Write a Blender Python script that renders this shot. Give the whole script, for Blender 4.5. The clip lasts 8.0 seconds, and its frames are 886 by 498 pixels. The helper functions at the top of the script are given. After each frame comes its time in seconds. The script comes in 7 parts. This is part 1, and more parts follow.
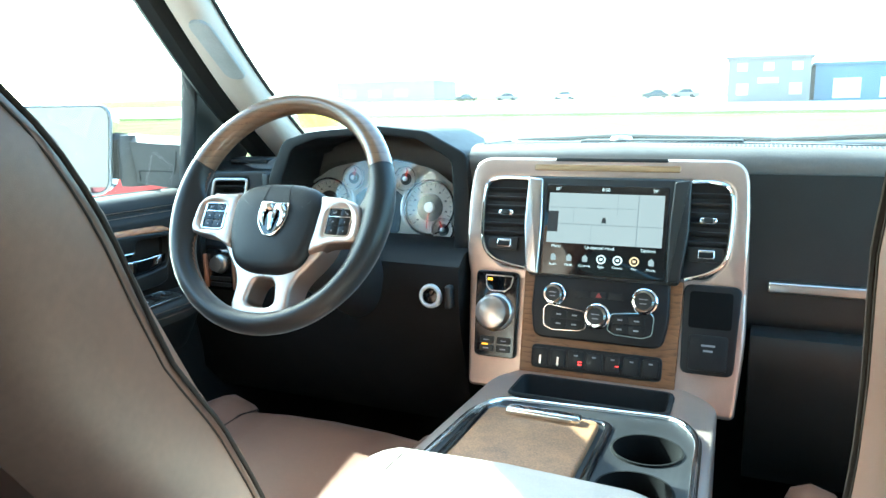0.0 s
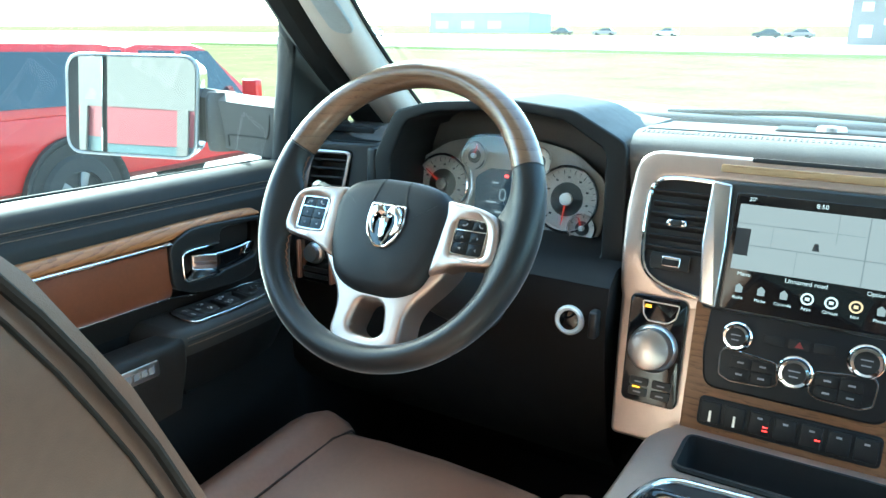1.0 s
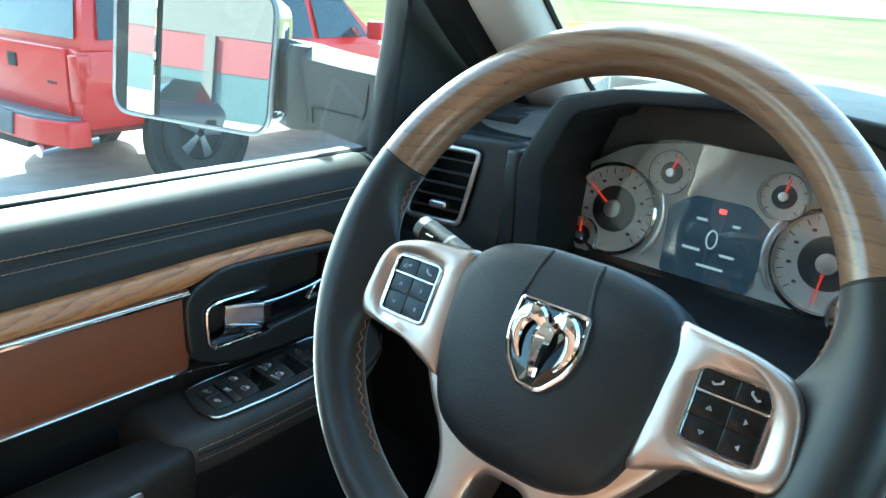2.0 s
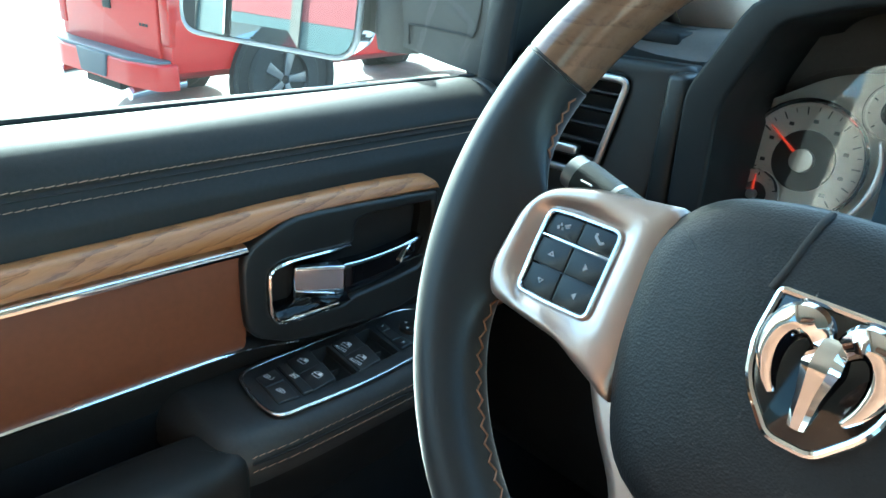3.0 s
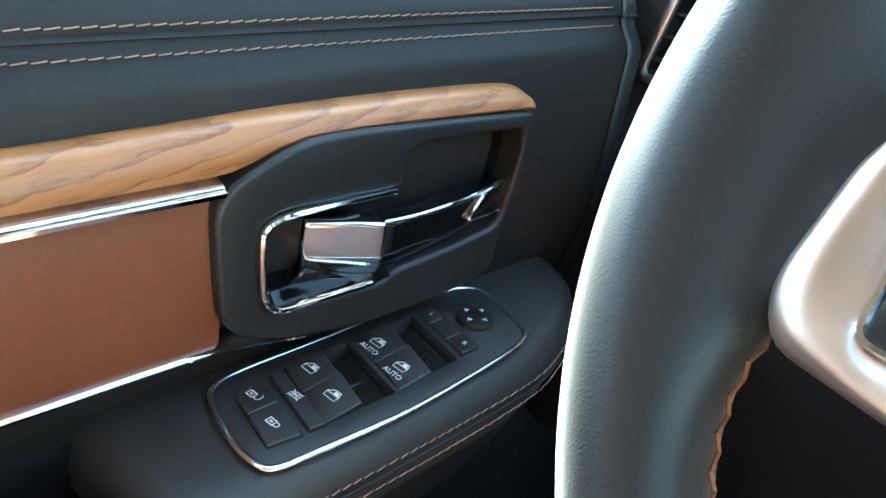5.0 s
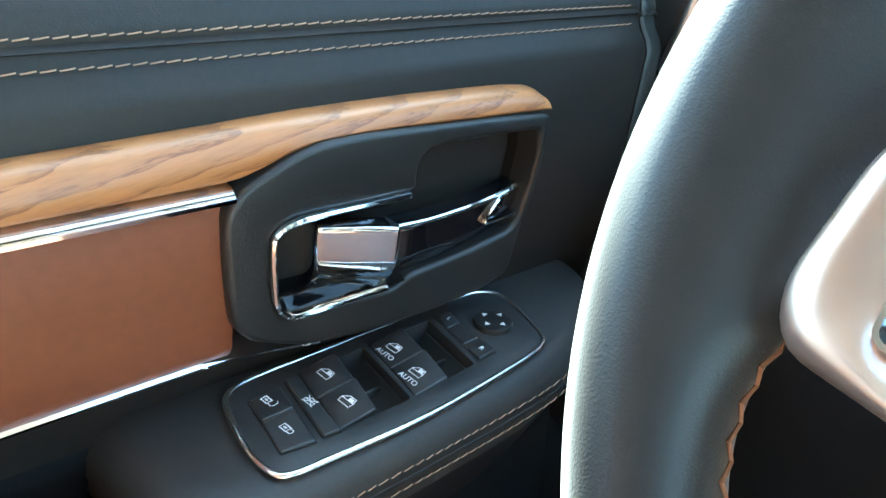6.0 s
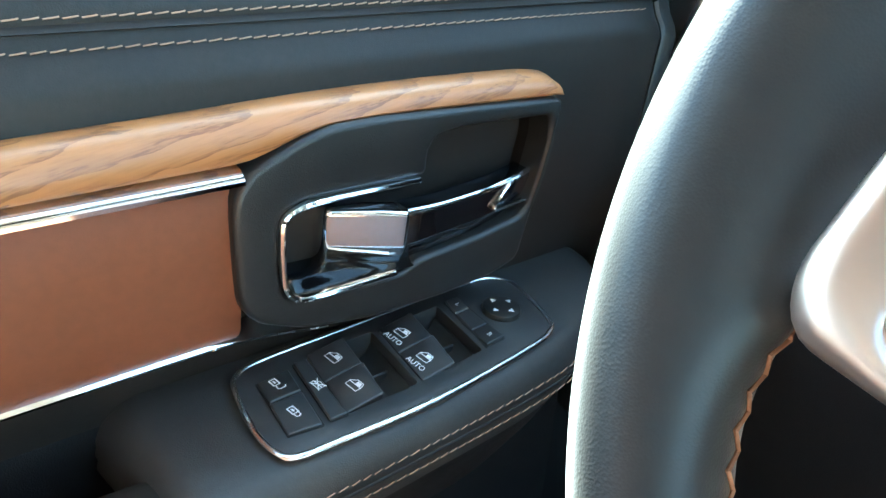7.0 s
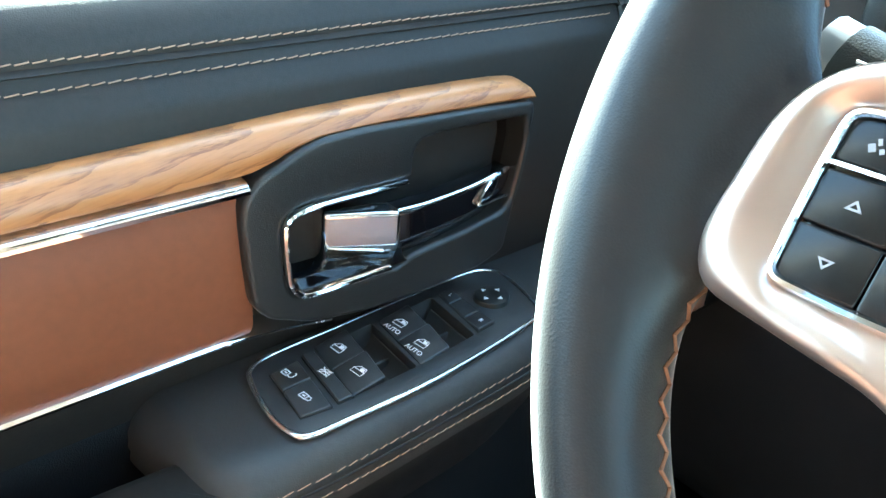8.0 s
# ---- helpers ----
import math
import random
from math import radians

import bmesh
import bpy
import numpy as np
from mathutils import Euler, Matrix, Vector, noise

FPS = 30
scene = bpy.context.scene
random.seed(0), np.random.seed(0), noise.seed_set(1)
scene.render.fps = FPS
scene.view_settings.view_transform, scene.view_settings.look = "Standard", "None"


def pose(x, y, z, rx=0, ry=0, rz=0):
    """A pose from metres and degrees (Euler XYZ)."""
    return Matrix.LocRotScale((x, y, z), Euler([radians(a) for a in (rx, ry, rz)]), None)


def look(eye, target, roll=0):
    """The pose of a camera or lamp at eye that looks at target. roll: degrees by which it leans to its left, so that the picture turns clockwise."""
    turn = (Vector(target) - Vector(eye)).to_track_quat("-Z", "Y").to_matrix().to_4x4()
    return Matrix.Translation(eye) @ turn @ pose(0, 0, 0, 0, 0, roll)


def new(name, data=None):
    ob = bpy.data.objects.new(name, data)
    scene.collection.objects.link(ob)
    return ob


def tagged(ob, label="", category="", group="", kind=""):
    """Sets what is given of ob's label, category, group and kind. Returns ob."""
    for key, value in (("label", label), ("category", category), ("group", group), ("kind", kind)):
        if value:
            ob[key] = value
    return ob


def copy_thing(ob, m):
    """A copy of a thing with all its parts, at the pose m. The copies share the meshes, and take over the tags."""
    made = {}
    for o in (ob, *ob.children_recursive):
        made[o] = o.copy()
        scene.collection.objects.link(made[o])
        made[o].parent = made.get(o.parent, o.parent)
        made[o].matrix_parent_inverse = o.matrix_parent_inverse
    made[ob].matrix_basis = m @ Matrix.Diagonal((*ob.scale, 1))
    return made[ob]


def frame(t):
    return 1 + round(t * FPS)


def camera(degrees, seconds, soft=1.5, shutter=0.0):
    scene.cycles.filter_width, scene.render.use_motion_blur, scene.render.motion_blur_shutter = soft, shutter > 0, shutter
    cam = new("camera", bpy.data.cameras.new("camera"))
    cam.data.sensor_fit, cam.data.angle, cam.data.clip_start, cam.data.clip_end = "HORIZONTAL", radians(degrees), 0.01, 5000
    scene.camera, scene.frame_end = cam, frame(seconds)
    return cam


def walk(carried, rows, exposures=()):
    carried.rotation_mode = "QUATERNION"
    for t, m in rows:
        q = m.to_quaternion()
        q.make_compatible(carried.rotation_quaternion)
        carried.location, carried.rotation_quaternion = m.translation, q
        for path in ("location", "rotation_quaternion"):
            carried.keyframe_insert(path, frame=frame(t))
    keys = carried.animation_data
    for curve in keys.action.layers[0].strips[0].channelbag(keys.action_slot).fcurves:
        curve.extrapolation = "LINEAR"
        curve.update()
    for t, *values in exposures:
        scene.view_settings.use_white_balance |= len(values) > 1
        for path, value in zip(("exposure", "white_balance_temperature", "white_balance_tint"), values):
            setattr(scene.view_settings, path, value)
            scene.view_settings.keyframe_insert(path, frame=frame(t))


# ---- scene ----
cam = camera(63.0, 8.0)
PATH = [
    (0, (0.491, 0.291, 1.571), (-0.289, 2.097, 1.209), -0.7),
    (0.4, (0.388, 0.417, 1.568), (-0.412, 2.200, 1.149), 0.8),
    (0.5, (0.374, 0.436, 1.579), (-0.405, 2.221, 1.123), 0.5),
    (0.7, (0.351, 0.441, 1.605), (-0.445, 2.204, 1.092), 0.1),
    (1, (0.305, 0.493, 1.627), (-0.659, 2.162, 1.091), 1.1),
    (1.2, (0.262, 0.564, 1.645), (-0.751, 2.198, 1.094), -0.6),
    (2.3, (-0.048, 0.888, 1.604), (-1.272, 2.287, 0.866), 4.9),
    (2.5, (-0.076, 0.903, 1.589), (-1.35, 2.242, 0.825), 2.7),
    (3, (-0.118, 0.936, 1.556), (-1.414, 2.232, 0.754), 4.3),
    (3.5, (-0.161, 0.943, 1.537), (-1.533, 2.173, 0.758), 7.3),
    (4, (-0.231, 0.985, 1.511), (-1.544, 2.223, 0.648), 9.7),
    (4.5, (-0.277, 1.017, 1.48), (-1.551, 2.233, 0.533), 8.2),
    (4.7, (-0.286, 1.031, 1.476), (-1.517, 2.286, 0.523), 8.6),
    (6, (-0.284, 1.047, 1.473), (-1.581, 2.236, 0.522), 6.5),
    (6.5, (-0.281, 1.05, 1.475), (-1.563, 2.246, 0.513), 7.0),
    (7, (-0.284, 1.048, 1.472), (-1.583, 2.206, 0.486), 6.8),
    (7.5, (-0.278, 1.048, 1.473), (-1.575, 2.218, 0.498), 6.0),
    (8, (-0.254, 1.033, 1.484), (-1.569, 2.184, 0.512), 3.3),
]
EXPOSURES = [(0.0, 3.38, 5300, -23), (0.5, 3.0, 5350, -22), (1.0, 3.12, 5300, -23), (2.5, 2.82, 5250, -23), (3.5, 3.18, 5480, -20), (4.0, 3.38, 5750, -15), (4.5, 3.68, 5800, -15), (6.0, 4.12, 5700, -17), (7.0, 4.16, 5700, -17), (8.0, 4.27, 5700, -17)]
walk(cam, [(t, look(eye, target, roll)) for t, eye, target, roll in PATH], EXPOSURES)

# ---- light ----
SUN_AZ, SUN_EL = radians(67), radians(34)  # azimuth to the left of straight ahead
sun_way = Vector((-math.sin(SUN_AZ) * math.cos(SUN_EL), math.cos(SUN_AZ) * math.cos(SUN_EL), math.sin(SUN_EL)))
world = bpy.data.worlds.new("sky")
scene.world = world
world.use_nodes = True
wn, wl = world.node_tree.nodes, world.node_tree.links
sky = wn.new("ShaderNodeTexSky")
sky.sky_type, sky.sun_disc = "NISHITA", False
sky.sun_elevation, sky.sun_rotation = SUN_EL, -SUN_AZ
sky.dust_density = 2.0
wl.new(sky.outputs[0], wn["Background"].inputs[0])
wn["Background"].inputs[1].default_value = 0.15
sun = new("sun", bpy.data.lights.new("sun", "SUN"))
sun.data.energy, sun.data.angle, sun.data.color = 4.5, radians(0.5), (1.0, 0.97, 0.92)
sun.matrix_world = look(sun_way * 50, (0, 0, 0))


# ---- materials ----
def material(name, color, rough=0.5, metal=0.0, vary=0.15, scale=30.0, bump=0.0, bump_scale=400.0, coat=0.0, spec=0.5):
    """A surface with fine relief and colour that varies at two scales."""
    m = bpy.data.materials.new(name)
    m.use_nodes = True
    n, l = m.node_tree.nodes, m.node_tree.links
    b = n["Principled BSDF"]
    b.inputs["Roughness"].default_value, b.inputs["Metallic"].default_value = rough, metal
    b.inputs["Coat Weight"].default_value, b.inputs["Coat Roughness"].default_value = coat, 0.05
    b.inputs["Specular IOR Level"].default_value = spec
    tc = n.new("ShaderNodeTexCoord")
    big, fine = n.new("ShaderNodeTexNoise"), n.new("ShaderNodeTexNoise")
    big.inputs["Scale"].default_value, fine.inputs["Scale"].default_value = scale, scale * 12
    big.inputs["Detail"].default_value = 5.0
    l.new(tc.outputs["Object"], big.inputs["Vector"])
    l.new(tc.outputs["Object"], fine.inputs["Vector"])
    add = n.new("ShaderNodeMath")
    add.operation = "ADD"
    l.new(big.outputs["Fac"], add.inputs[0])
    l.new(fine.outputs["Fac"], add.inputs[1])
    ramp = n.new("ShaderNodeMapRange")
    ramp.inputs["From Min"].default_value, ramp.inputs["From Max"].default_value = 0.6, 1.4
    ramp.inputs["To Min"].default_value, ramp.inputs["To Max"].default_value = 1 - vary, 1 + vary
    l.new(add.outputs[0], ramp.inputs["Value"])
    mul = n.new("ShaderNodeVectorMath")
    mul.operation = "SCALE"
    mul.inputs[0].default_value = color
    l.new(ramp.outputs[0], mul.inputs["Scale"])
    l.new(mul.outputs[0], b.inputs["Base Color"])
    rr = n.new("ShaderNodeMapRange")
    rr.inputs["To Min"].default_value, rr.inputs["To Max"].default_value = max(0.02, rough * 0.85), min(1.0, rough * 1.15)
    l.new(big.outputs["Fac"], rr.inputs["Value"])
    l.new(rr.outputs[0], b.inputs["Roughness"])
    if bump:
        v = n.new("ShaderNodeTexVoronoi")
        v.inputs["Scale"].default_value = bump_scale
        l.new(tc.outputs["Object"], v.inputs["Vector"])
        bp = n.new("ShaderNodeBump")
        bp.inputs["Strength"].default_value, bp.inputs["Distance"].default_value = bump, 0.001
        l.new(v.outputs["Distance"], bp.inputs["Height"])
        l.new(bp.outputs[0], b.inputs["Normal"])
    return m


def wood(name, light, dark, axis=(1.0, 1.0, 1.0), rough=0.35, lines=40.0, turn=0.0, coat=0.12, distort=5.0, streak=0.45, pore=600.0):
    """Varnished wood: wavy growth lines, short pores along them, broad colour drift."""
    m = bpy.data.materials.new(name)
    m.use_nodes = True
    n, l = m.node_tree.nodes, m.node_tree.links
    b = n["Principled BSDF"]
    b.inputs["Roughness"].default_value, b.inputs["Coat Weight"].default_value = rough, coat
    b.inputs["Coat Roughness"].default_value = 0.15
    tc, rot, mp, m2, m3 = n.new("ShaderNodeTexCoord"), n.new("ShaderNodeMapping"), n.new("ShaderNodeMapping"), n.new("ShaderNodeMapping"), n.new("ShaderNodeMapping")
    rot.inputs["Rotation"].default_value = (radians(turn), 0, 0)
    mp.inputs["Scale"].default_value = axis
    m2.inputs["Scale"].default_value = [0.3 * a if a < 1 else a for a in axis]
    m3.inputs["Scale"].default_value = [0.7 if a < 1 else 1.0 for a in axis]
    l.new(tc.outputs["Object"], rot.inputs["Vector"])
    for q in (mp, m2, m3):
        l.new(rot.outputs[0], q.inputs["Vector"])
    wv = n.new("ShaderNodeTexWave")
    wv.wave_type, wv.bands_direction, wv.wave_profile = "BANDS", "Z", "SAW"
    wv.inputs["Scale"].default_value, wv.inputs["Distortion"].default_value = lines, distort
    wv.inputs["Detail"].default_value, wv.inputs["Detail Scale"].default_value = 4.0, 0.9
    wv.inputs["Detail Roughness"].default_value = 0.6
    l.new(mp.outputs[0], wv.inputs["Vector"])
    pores, drift = n.new("ShaderNodeTexNoise"), n.new("ShaderNodeTexNoise")
    pores.inputs["Scale"].default_value, pores.inputs["Detail"].default_value = pore, 8.0
    drift.inputs["Scale"].default_value, drift.inputs["Detail"].default_value = 60.0, 3.0
    l.new(m2.outputs[0], pores.inputs["Vector"])
    l.new(m3.outputs[0], drift.inputs["Vector"])
    mix, mix2 = n.new("ShaderNodeMix"), n.new("ShaderNodeMix")
    mix.data_type = mix2.data_type = "FLOAT"
    mix.inputs[0].default_value, mix2.inputs[0].default_value = streak, 0.3
    l.new(wv.outputs["Fac"], mix.inputs[2])
    sharp = n.new("ShaderNodeMapRange")
    sharp.inputs["From Min"].default_value, sharp.inputs["From Max"].default_value = 0.3, 0.64
    l.new(pores.outputs["Fac"], sharp.inputs["Value"])
    l.new(sharp.outputs[0], mix.inputs[3])
    l.new(mix.outputs[0], mix2.inputs[2])
    l.new(drift.outputs["Fac"], mix2.inputs[3])
    cr = n.new("ShaderNodeValToRGB")
    cr.color_ramp.elements[0].position, cr.color_ramp.elements[0].color = 0.29, (*dark, 1)
    cr.color_ramp.elements[1].position, cr.color_ramp.elements[1].color = 0.68, (*light, 1)
    md = cr.color_ramp.elements.new(0.41)
    md.color = (*[0.35 * d + 0.65 * k for d, k in zip(dark, light)], 1)
    l.new(mix2.outputs[0], cr.inputs[0])
    l.new(cr.outputs[0], b.inputs["Base Color"])
    return m


def glow(name, color, strength):
    m = bpy.data.materials.new(name)
    m.use_nodes = True
    b = m.node_tree.nodes["Principled BSDF"]
    b.inputs["Base Color"].default_value = (0.02, 0.02, 0.02, 1)
    b.inputs["Emission Color"].default_value, b.inputs["Emission Strength"].default_value = (*color, 1), strength
    return m


def glass(name, tint=(1, 1, 1), haze=0.0):
    """Thin pane: clear, with a gloss that grows at grazing angles and a pale film in place of veiling glare."""
    m = bpy.data.materials.new(name)
    m.use_nodes = True
    n, l = m.node_tree.nodes, m.node_tree.links
    t, g, mx, fr = n.new("ShaderNodeBsdfTransparent"), n.new("ShaderNodeBsdfGlossy"), n.new("ShaderNodeMixShader"), n.new("ShaderNodeLayerWeight")
    pw = n.new("ShaderNodeMath")
    pw.operation, pw.inputs[1].default_value = "POWER", 4.0
    ad = n.new("ShaderNodeMath")
    ad.operation, ad.inputs[1].default_value, ad.inputs[2].default_value = "MULTIPLY_ADD", 0.6, 0.04
    t.inputs[0].default_value, g.inputs["Roughness"].default_value = (*tint, 1), 0.02
    l.new(fr.outputs["Facing"], pw.inputs[0])
    l.new(pw.outputs[0], ad.inputs[0])
    l.new(ad.outputs[0], mx.inputs[0])
    l.new(t.outputs[0], mx.inputs[1])
    l.new(g.outputs[0], mx.inputs[2])
    out = mx.outputs[0]
    # uneven translucent film that washes the view, standing in for glare
    if haze:
        film, both = n.new("ShaderNodeBsdfTranslucent"), n.new("ShaderNodeMixShader")
        tc, spots, amount = n.new("ShaderNodeTexCoord"), n.new("ShaderNodeTexNoise"), n.new("ShaderNodeMapRange")
        film.inputs[0].default_value = (0.85, 0.82, 0.78, 1)
        spots.inputs["Scale"].default_value, spots.inputs["Detail"].default_value = 5.0, 6.0
        amount.inputs["To Min"].default_value, amount.inputs["To Max"].default_value = 0.5 * haze, 1.5 * haze
        l.new(tc.outputs["Object"], spots.inputs["Vector"])
        l.new(spots.outputs["Fac"], amount.inputs["Value"])
        l.new(amount.outputs[0], both.inputs[0])
        l.new(out, both.inputs[1])
        l.new(film.outputs[0], both.inputs[2])
        out = both.outputs[0]
    l.new(out, n["Material Output"].inputs[0])
    return m


BLACK_LEATHER = material("black_leather", (0.0175, 0.0152, 0.013), 0.52, vary=0.2, bump=0.1, bump_scale=1600, spec=0.3)
HUB_BLACK = material("airbag_black", (0.010, 0.0115, 0.0135), 0.47, vary=0.15, bump=0.17, bump_scale=950, spec=0.35)
DARK_TRIM = material("dark_lower_trim", (0.008, 0.008, 0.0085), 0.6, vary=0.2, bump=0.2, bump_scale=1400, spec=0.25)
PANEL_BLACK = material("control_black", (0.010, 0.010, 0.011), 0.45, vary=0.12, spec=0.35)
# Black leather made lighter: brightness on the arm top is put into the colour.
ARM_LEATHER = material("armrest_leather", (0.031, 0.031, 0.030), 0.52, vary=0.15, bump=0.12, bump_scale=1500)
BLACK_PLASTIC = material("black_plastic", (0.018, 0.018, 0.019), 0.45, vary=0.2, bump=0.2, bump_scale=1400)
SOFT_BLACK = material("soft_black_trim", (0.016, 0.017, 0.0165), 0.38, vary=0.15, bump=0.15, bump_scale=1600)
GLOSS_BLACK = material("gloss_black", (0.006, 0.006, 0.007), 0.06, vary=0.1, coat=0.5)
HOOD_BLACK = material("matt_hood_black", (0.009, 0.0095, 0.010), 0.5, vary=0.15, bump=0.12, bump_scale=1600, spec=0.35)
DARK_GAP = material("dark_rubber", (0.008, 0.008, 0.008), 0.7)
BROWN_LEATHER = material("brown_leather", (0.162, 0.054, 0.0235), 0.52, vary=0.1, scale=18, bump=0.1, bump_scale=2000, spec=0.3)
SEAT_LEATHER = material("taupe_leather", (0.162, 0.080, 0.051), 0.42, vary=0.1, scale=14, bump=0.12, bump_scale=1800)
SEAT_PIPING = material("dark_piping", (0.035, 0.024, 0.019), 0.75, spec=0.15)
PALE_LEATHER = material("pale_leather", (0.42, 0.37, 0.33), 0.4, vary=0.1, bump=0.3, bump_scale=800)
CHROME = material("chrome", (0.85, 0.85, 0.86), 0.05, 1.0, vary=0.03)
SPOKE_SATIN = material("satin_spoke_paint", (0.50, 0.42, 0.37), 0.33, 0.9, vary=0.02, scale=8)
RIM_LEATHER = material("rim_leather", (0.010, 0.0112, 0.0125), 0.40, vary=0.12, scale=5, bump=0.07, bump_scale=1500, spec=0.42)
RIM_LEATHER.node_tree.nodes["Principled BSDF"].inputs["Sheen Weight"].default_value = 0.45
RIM_LEATHER.node_tree.nodes["Principled BSDF"].inputs["Sheen Roughness"].default_value = 0.35
ARM_PLASTIC = material("grey_arm_plastic", (0.04, 0.038, 0.035), 0.55, vary=0.1)
RING_SILVER = material("brushed_silver_ring", (0.8, 0.79, 0.78), 0.45, 0.25, vary=0.03)
SATIN = material("satin_silver", (0.66, 0.65, 0.64), 0.3, 1.0, vary=0.02, scale=8)
TAUPE_TRIM = material("taupe_satin_trim", (0.62, 0.5, 0.43), 0.33, 0.8, vary=0.06, scale=50)
BEIGE_TRIM = material("beige_pillar_trim", (0.58, 0.50, 0.43), 0.65, vary=0.06, bump=0.3, bump_scale=900)
HEADLINER = material("beige_headliner", (0.62, 0.56, 0.49), 0.9, vary=0.08, bump=0.4, bump_scale=1500)
DASH_TOP = material("grey_dash_leather", (0.12, 0.11, 0.1), 0.5, vary=0.12, bump=0.15, bump_scale=1500)
CARPET = material("black_carpet", (0.012, 0.012, 0.013), 0.95, vary=0.4, scale=80)
WOOD = wood("warm_wood", (0.37, 0.158, 0.052), (0.20, 0.078, 0.025), (1.0, 0.2, 1.0), rough=0.42, lines=44.0, turn=-11.0, distort=10.0, streak=0.36, pore=1300.0)
WOOD_STACK = wood("stack_wood", (0.25, 0.115, 0.045), (0.13, 0.055, 0.02), (0.35, 1.0, 1.0), rough=0.5, lines=34.0, distort=12.0)
WOOD_BURL = material("tan_burl_wood", (0.24, 0.125, 0.058), 0.5, vary=0.5, scale=38)
WOOD_RIM = wood("rim_wood", (0.18, 0.105, 0.06), (0.115, 0.063, 0.035), (0.25, 1.0, 1.0), rough=0.3, lines=30.0, coat=1.0, distort=3.0)
THREAD = material("tan_thread", (0.36, 0.235, 0.155), 0.7)
GREY_THREAD = material("grey_thread", (0.22, 0.20, 0.18), 0.7)
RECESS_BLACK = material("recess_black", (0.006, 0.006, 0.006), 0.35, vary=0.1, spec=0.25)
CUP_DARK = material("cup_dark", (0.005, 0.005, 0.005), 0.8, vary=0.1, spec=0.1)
CUP_BLACK = material("cup_black", (0.004, 0.004, 0.0045), 0.07, vary=0.1, spec=0.3)
BRIGHT_TRIM = material("bright_trim", (0.86, 0.86, 0.87), 0.2, 1.0, vary=0.03)
MIRROR_EDGE = material("grey_mirror_edge", (0.32, 0.33, 0.34), 0.35, 0.7, vary=0.05)
LACE = material("brown_lacing", (0.21, 0.105, 0.058), 0.7)
WHITE_PRINT = material("white_print", (0.85, 0.86, 0.88), 0.5)
GREY_PRINT = material("grey_print", (0.3, 0.3, 0.32), 0.5)
GLASS = glass("windshield_glass", haze=0.02)
DOOR_GLASS = glass("door_glass", haze=0.0036)
PRIVACY_GLASS = glass("tinted_glass", (0.3, 0.33, 0.34))
MIRROR = material("mirror_glass", (0.92, 0.94, 0.95), 0.01, 1.0, vary=0.0)
RED_PAINT = material("red_car_paint", (0.45, 0.007, 0.009), 0.3, vary=0.04, scale=3, coat=0.35, spec=0.3)
TYRE = material("tyre_rubber", (0.02, 0.02, 0.02), 0.8)
DARK_GLASS = material("dark_car_glass", (0.02, 0.03, 0.035), 0.05, coat=0.3)
ALLOY = material("dark_alloy", (0.06, 0.06, 0.065), 0.35, 0.8)
STEP_GREY = material("blue_grey_plastic", (0.075, 0.085, 0.10), 0.5, vary=0.15)
SATIN_DARK = material("grey_wheel_paint", (0.16, 0.16, 0.165), 0.35, 0.7, vary=0.05)
RED_LAMP = material("red_lamp_lens", (0.4, 0.01, 0.01), 0.12)
ASPHALT = material("pale_asphalt", (0.22, 0.215, 0.21), 0.9, vary=0.25, scale=0.4)
# Green lawn paled and yellowed in its colour for the glare over it.
GRASS = material("hazed_grass", (0.105, 0.098, 0.05), 1.0, vary=0.35, scale=0.25, spec=0.0)
VERGE = material("tall_grass", (0.06, 0.075, 0.03), 1.0, vary=0.6, scale=0.4, spec=0.0)
# Far siding is lightened: distance haze is put into these colours.
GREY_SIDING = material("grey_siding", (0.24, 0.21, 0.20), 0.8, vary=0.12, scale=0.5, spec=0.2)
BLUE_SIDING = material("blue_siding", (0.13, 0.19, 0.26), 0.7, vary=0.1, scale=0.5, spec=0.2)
HAZED_SIDING = material("hazed_siding", (0.45, 0.46, 0.46), 0.8, vary=0.1, scale=0.5, spec=0.2)
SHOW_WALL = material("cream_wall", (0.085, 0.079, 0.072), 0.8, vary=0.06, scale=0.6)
WHITE_WALL = material("white_wall", (0.75, 0.74, 0.72), 0.7, vary=0.06, scale=0.6)
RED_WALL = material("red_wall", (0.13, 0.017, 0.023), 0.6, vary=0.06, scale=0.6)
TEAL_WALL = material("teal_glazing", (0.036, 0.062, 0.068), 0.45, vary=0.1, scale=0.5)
YELLOW = material("yellow_card", (0.8, 0.6, 0.03), 0.6)
DARK_BLUE = material("dark_blue_paint", (0.03, 0.042, 0.062), 0.3, vary=0.05, scale=3, coat=0.4)
WHITE_PAINT = material("white_car_paint", (0.75, 0.75, 0.75), 0.25, vary=0.03, coat=0.6)

# ---- shape helpers ----
CX = 0.273  # centre line of the cab
GROUND = -0.3


def axes(origin, u, v):
    """A frame with the given axes; the third is u x v."""
    u, v = Vector(u).normalized(), Vector(v).normalized()
    w = u.cross(v)
    m = Matrix((u, v, w)).transposed().to_4x4()
    m.translation = Vector(origin)
    return m


def door_frame(x):
    """u ahead, v up, w into the cab."""
    return axes((x, 0, 0), (0, 1, 0), (0, 0, 1))


STACK = axes((CX, 1.446, 1.33), (1, 0, 0), (0, 0.26, 0.965))
RIM = axes((-0.186, 1.2135, 1.4325), (1, 0, 0), (0, 0.4595, 0.888))
WHEEL = axes((-0.18, 1.208, 1.43), (1, 0, 0), (0, 0.464, 0.886))
FLAT = Matrix.Identity(4)


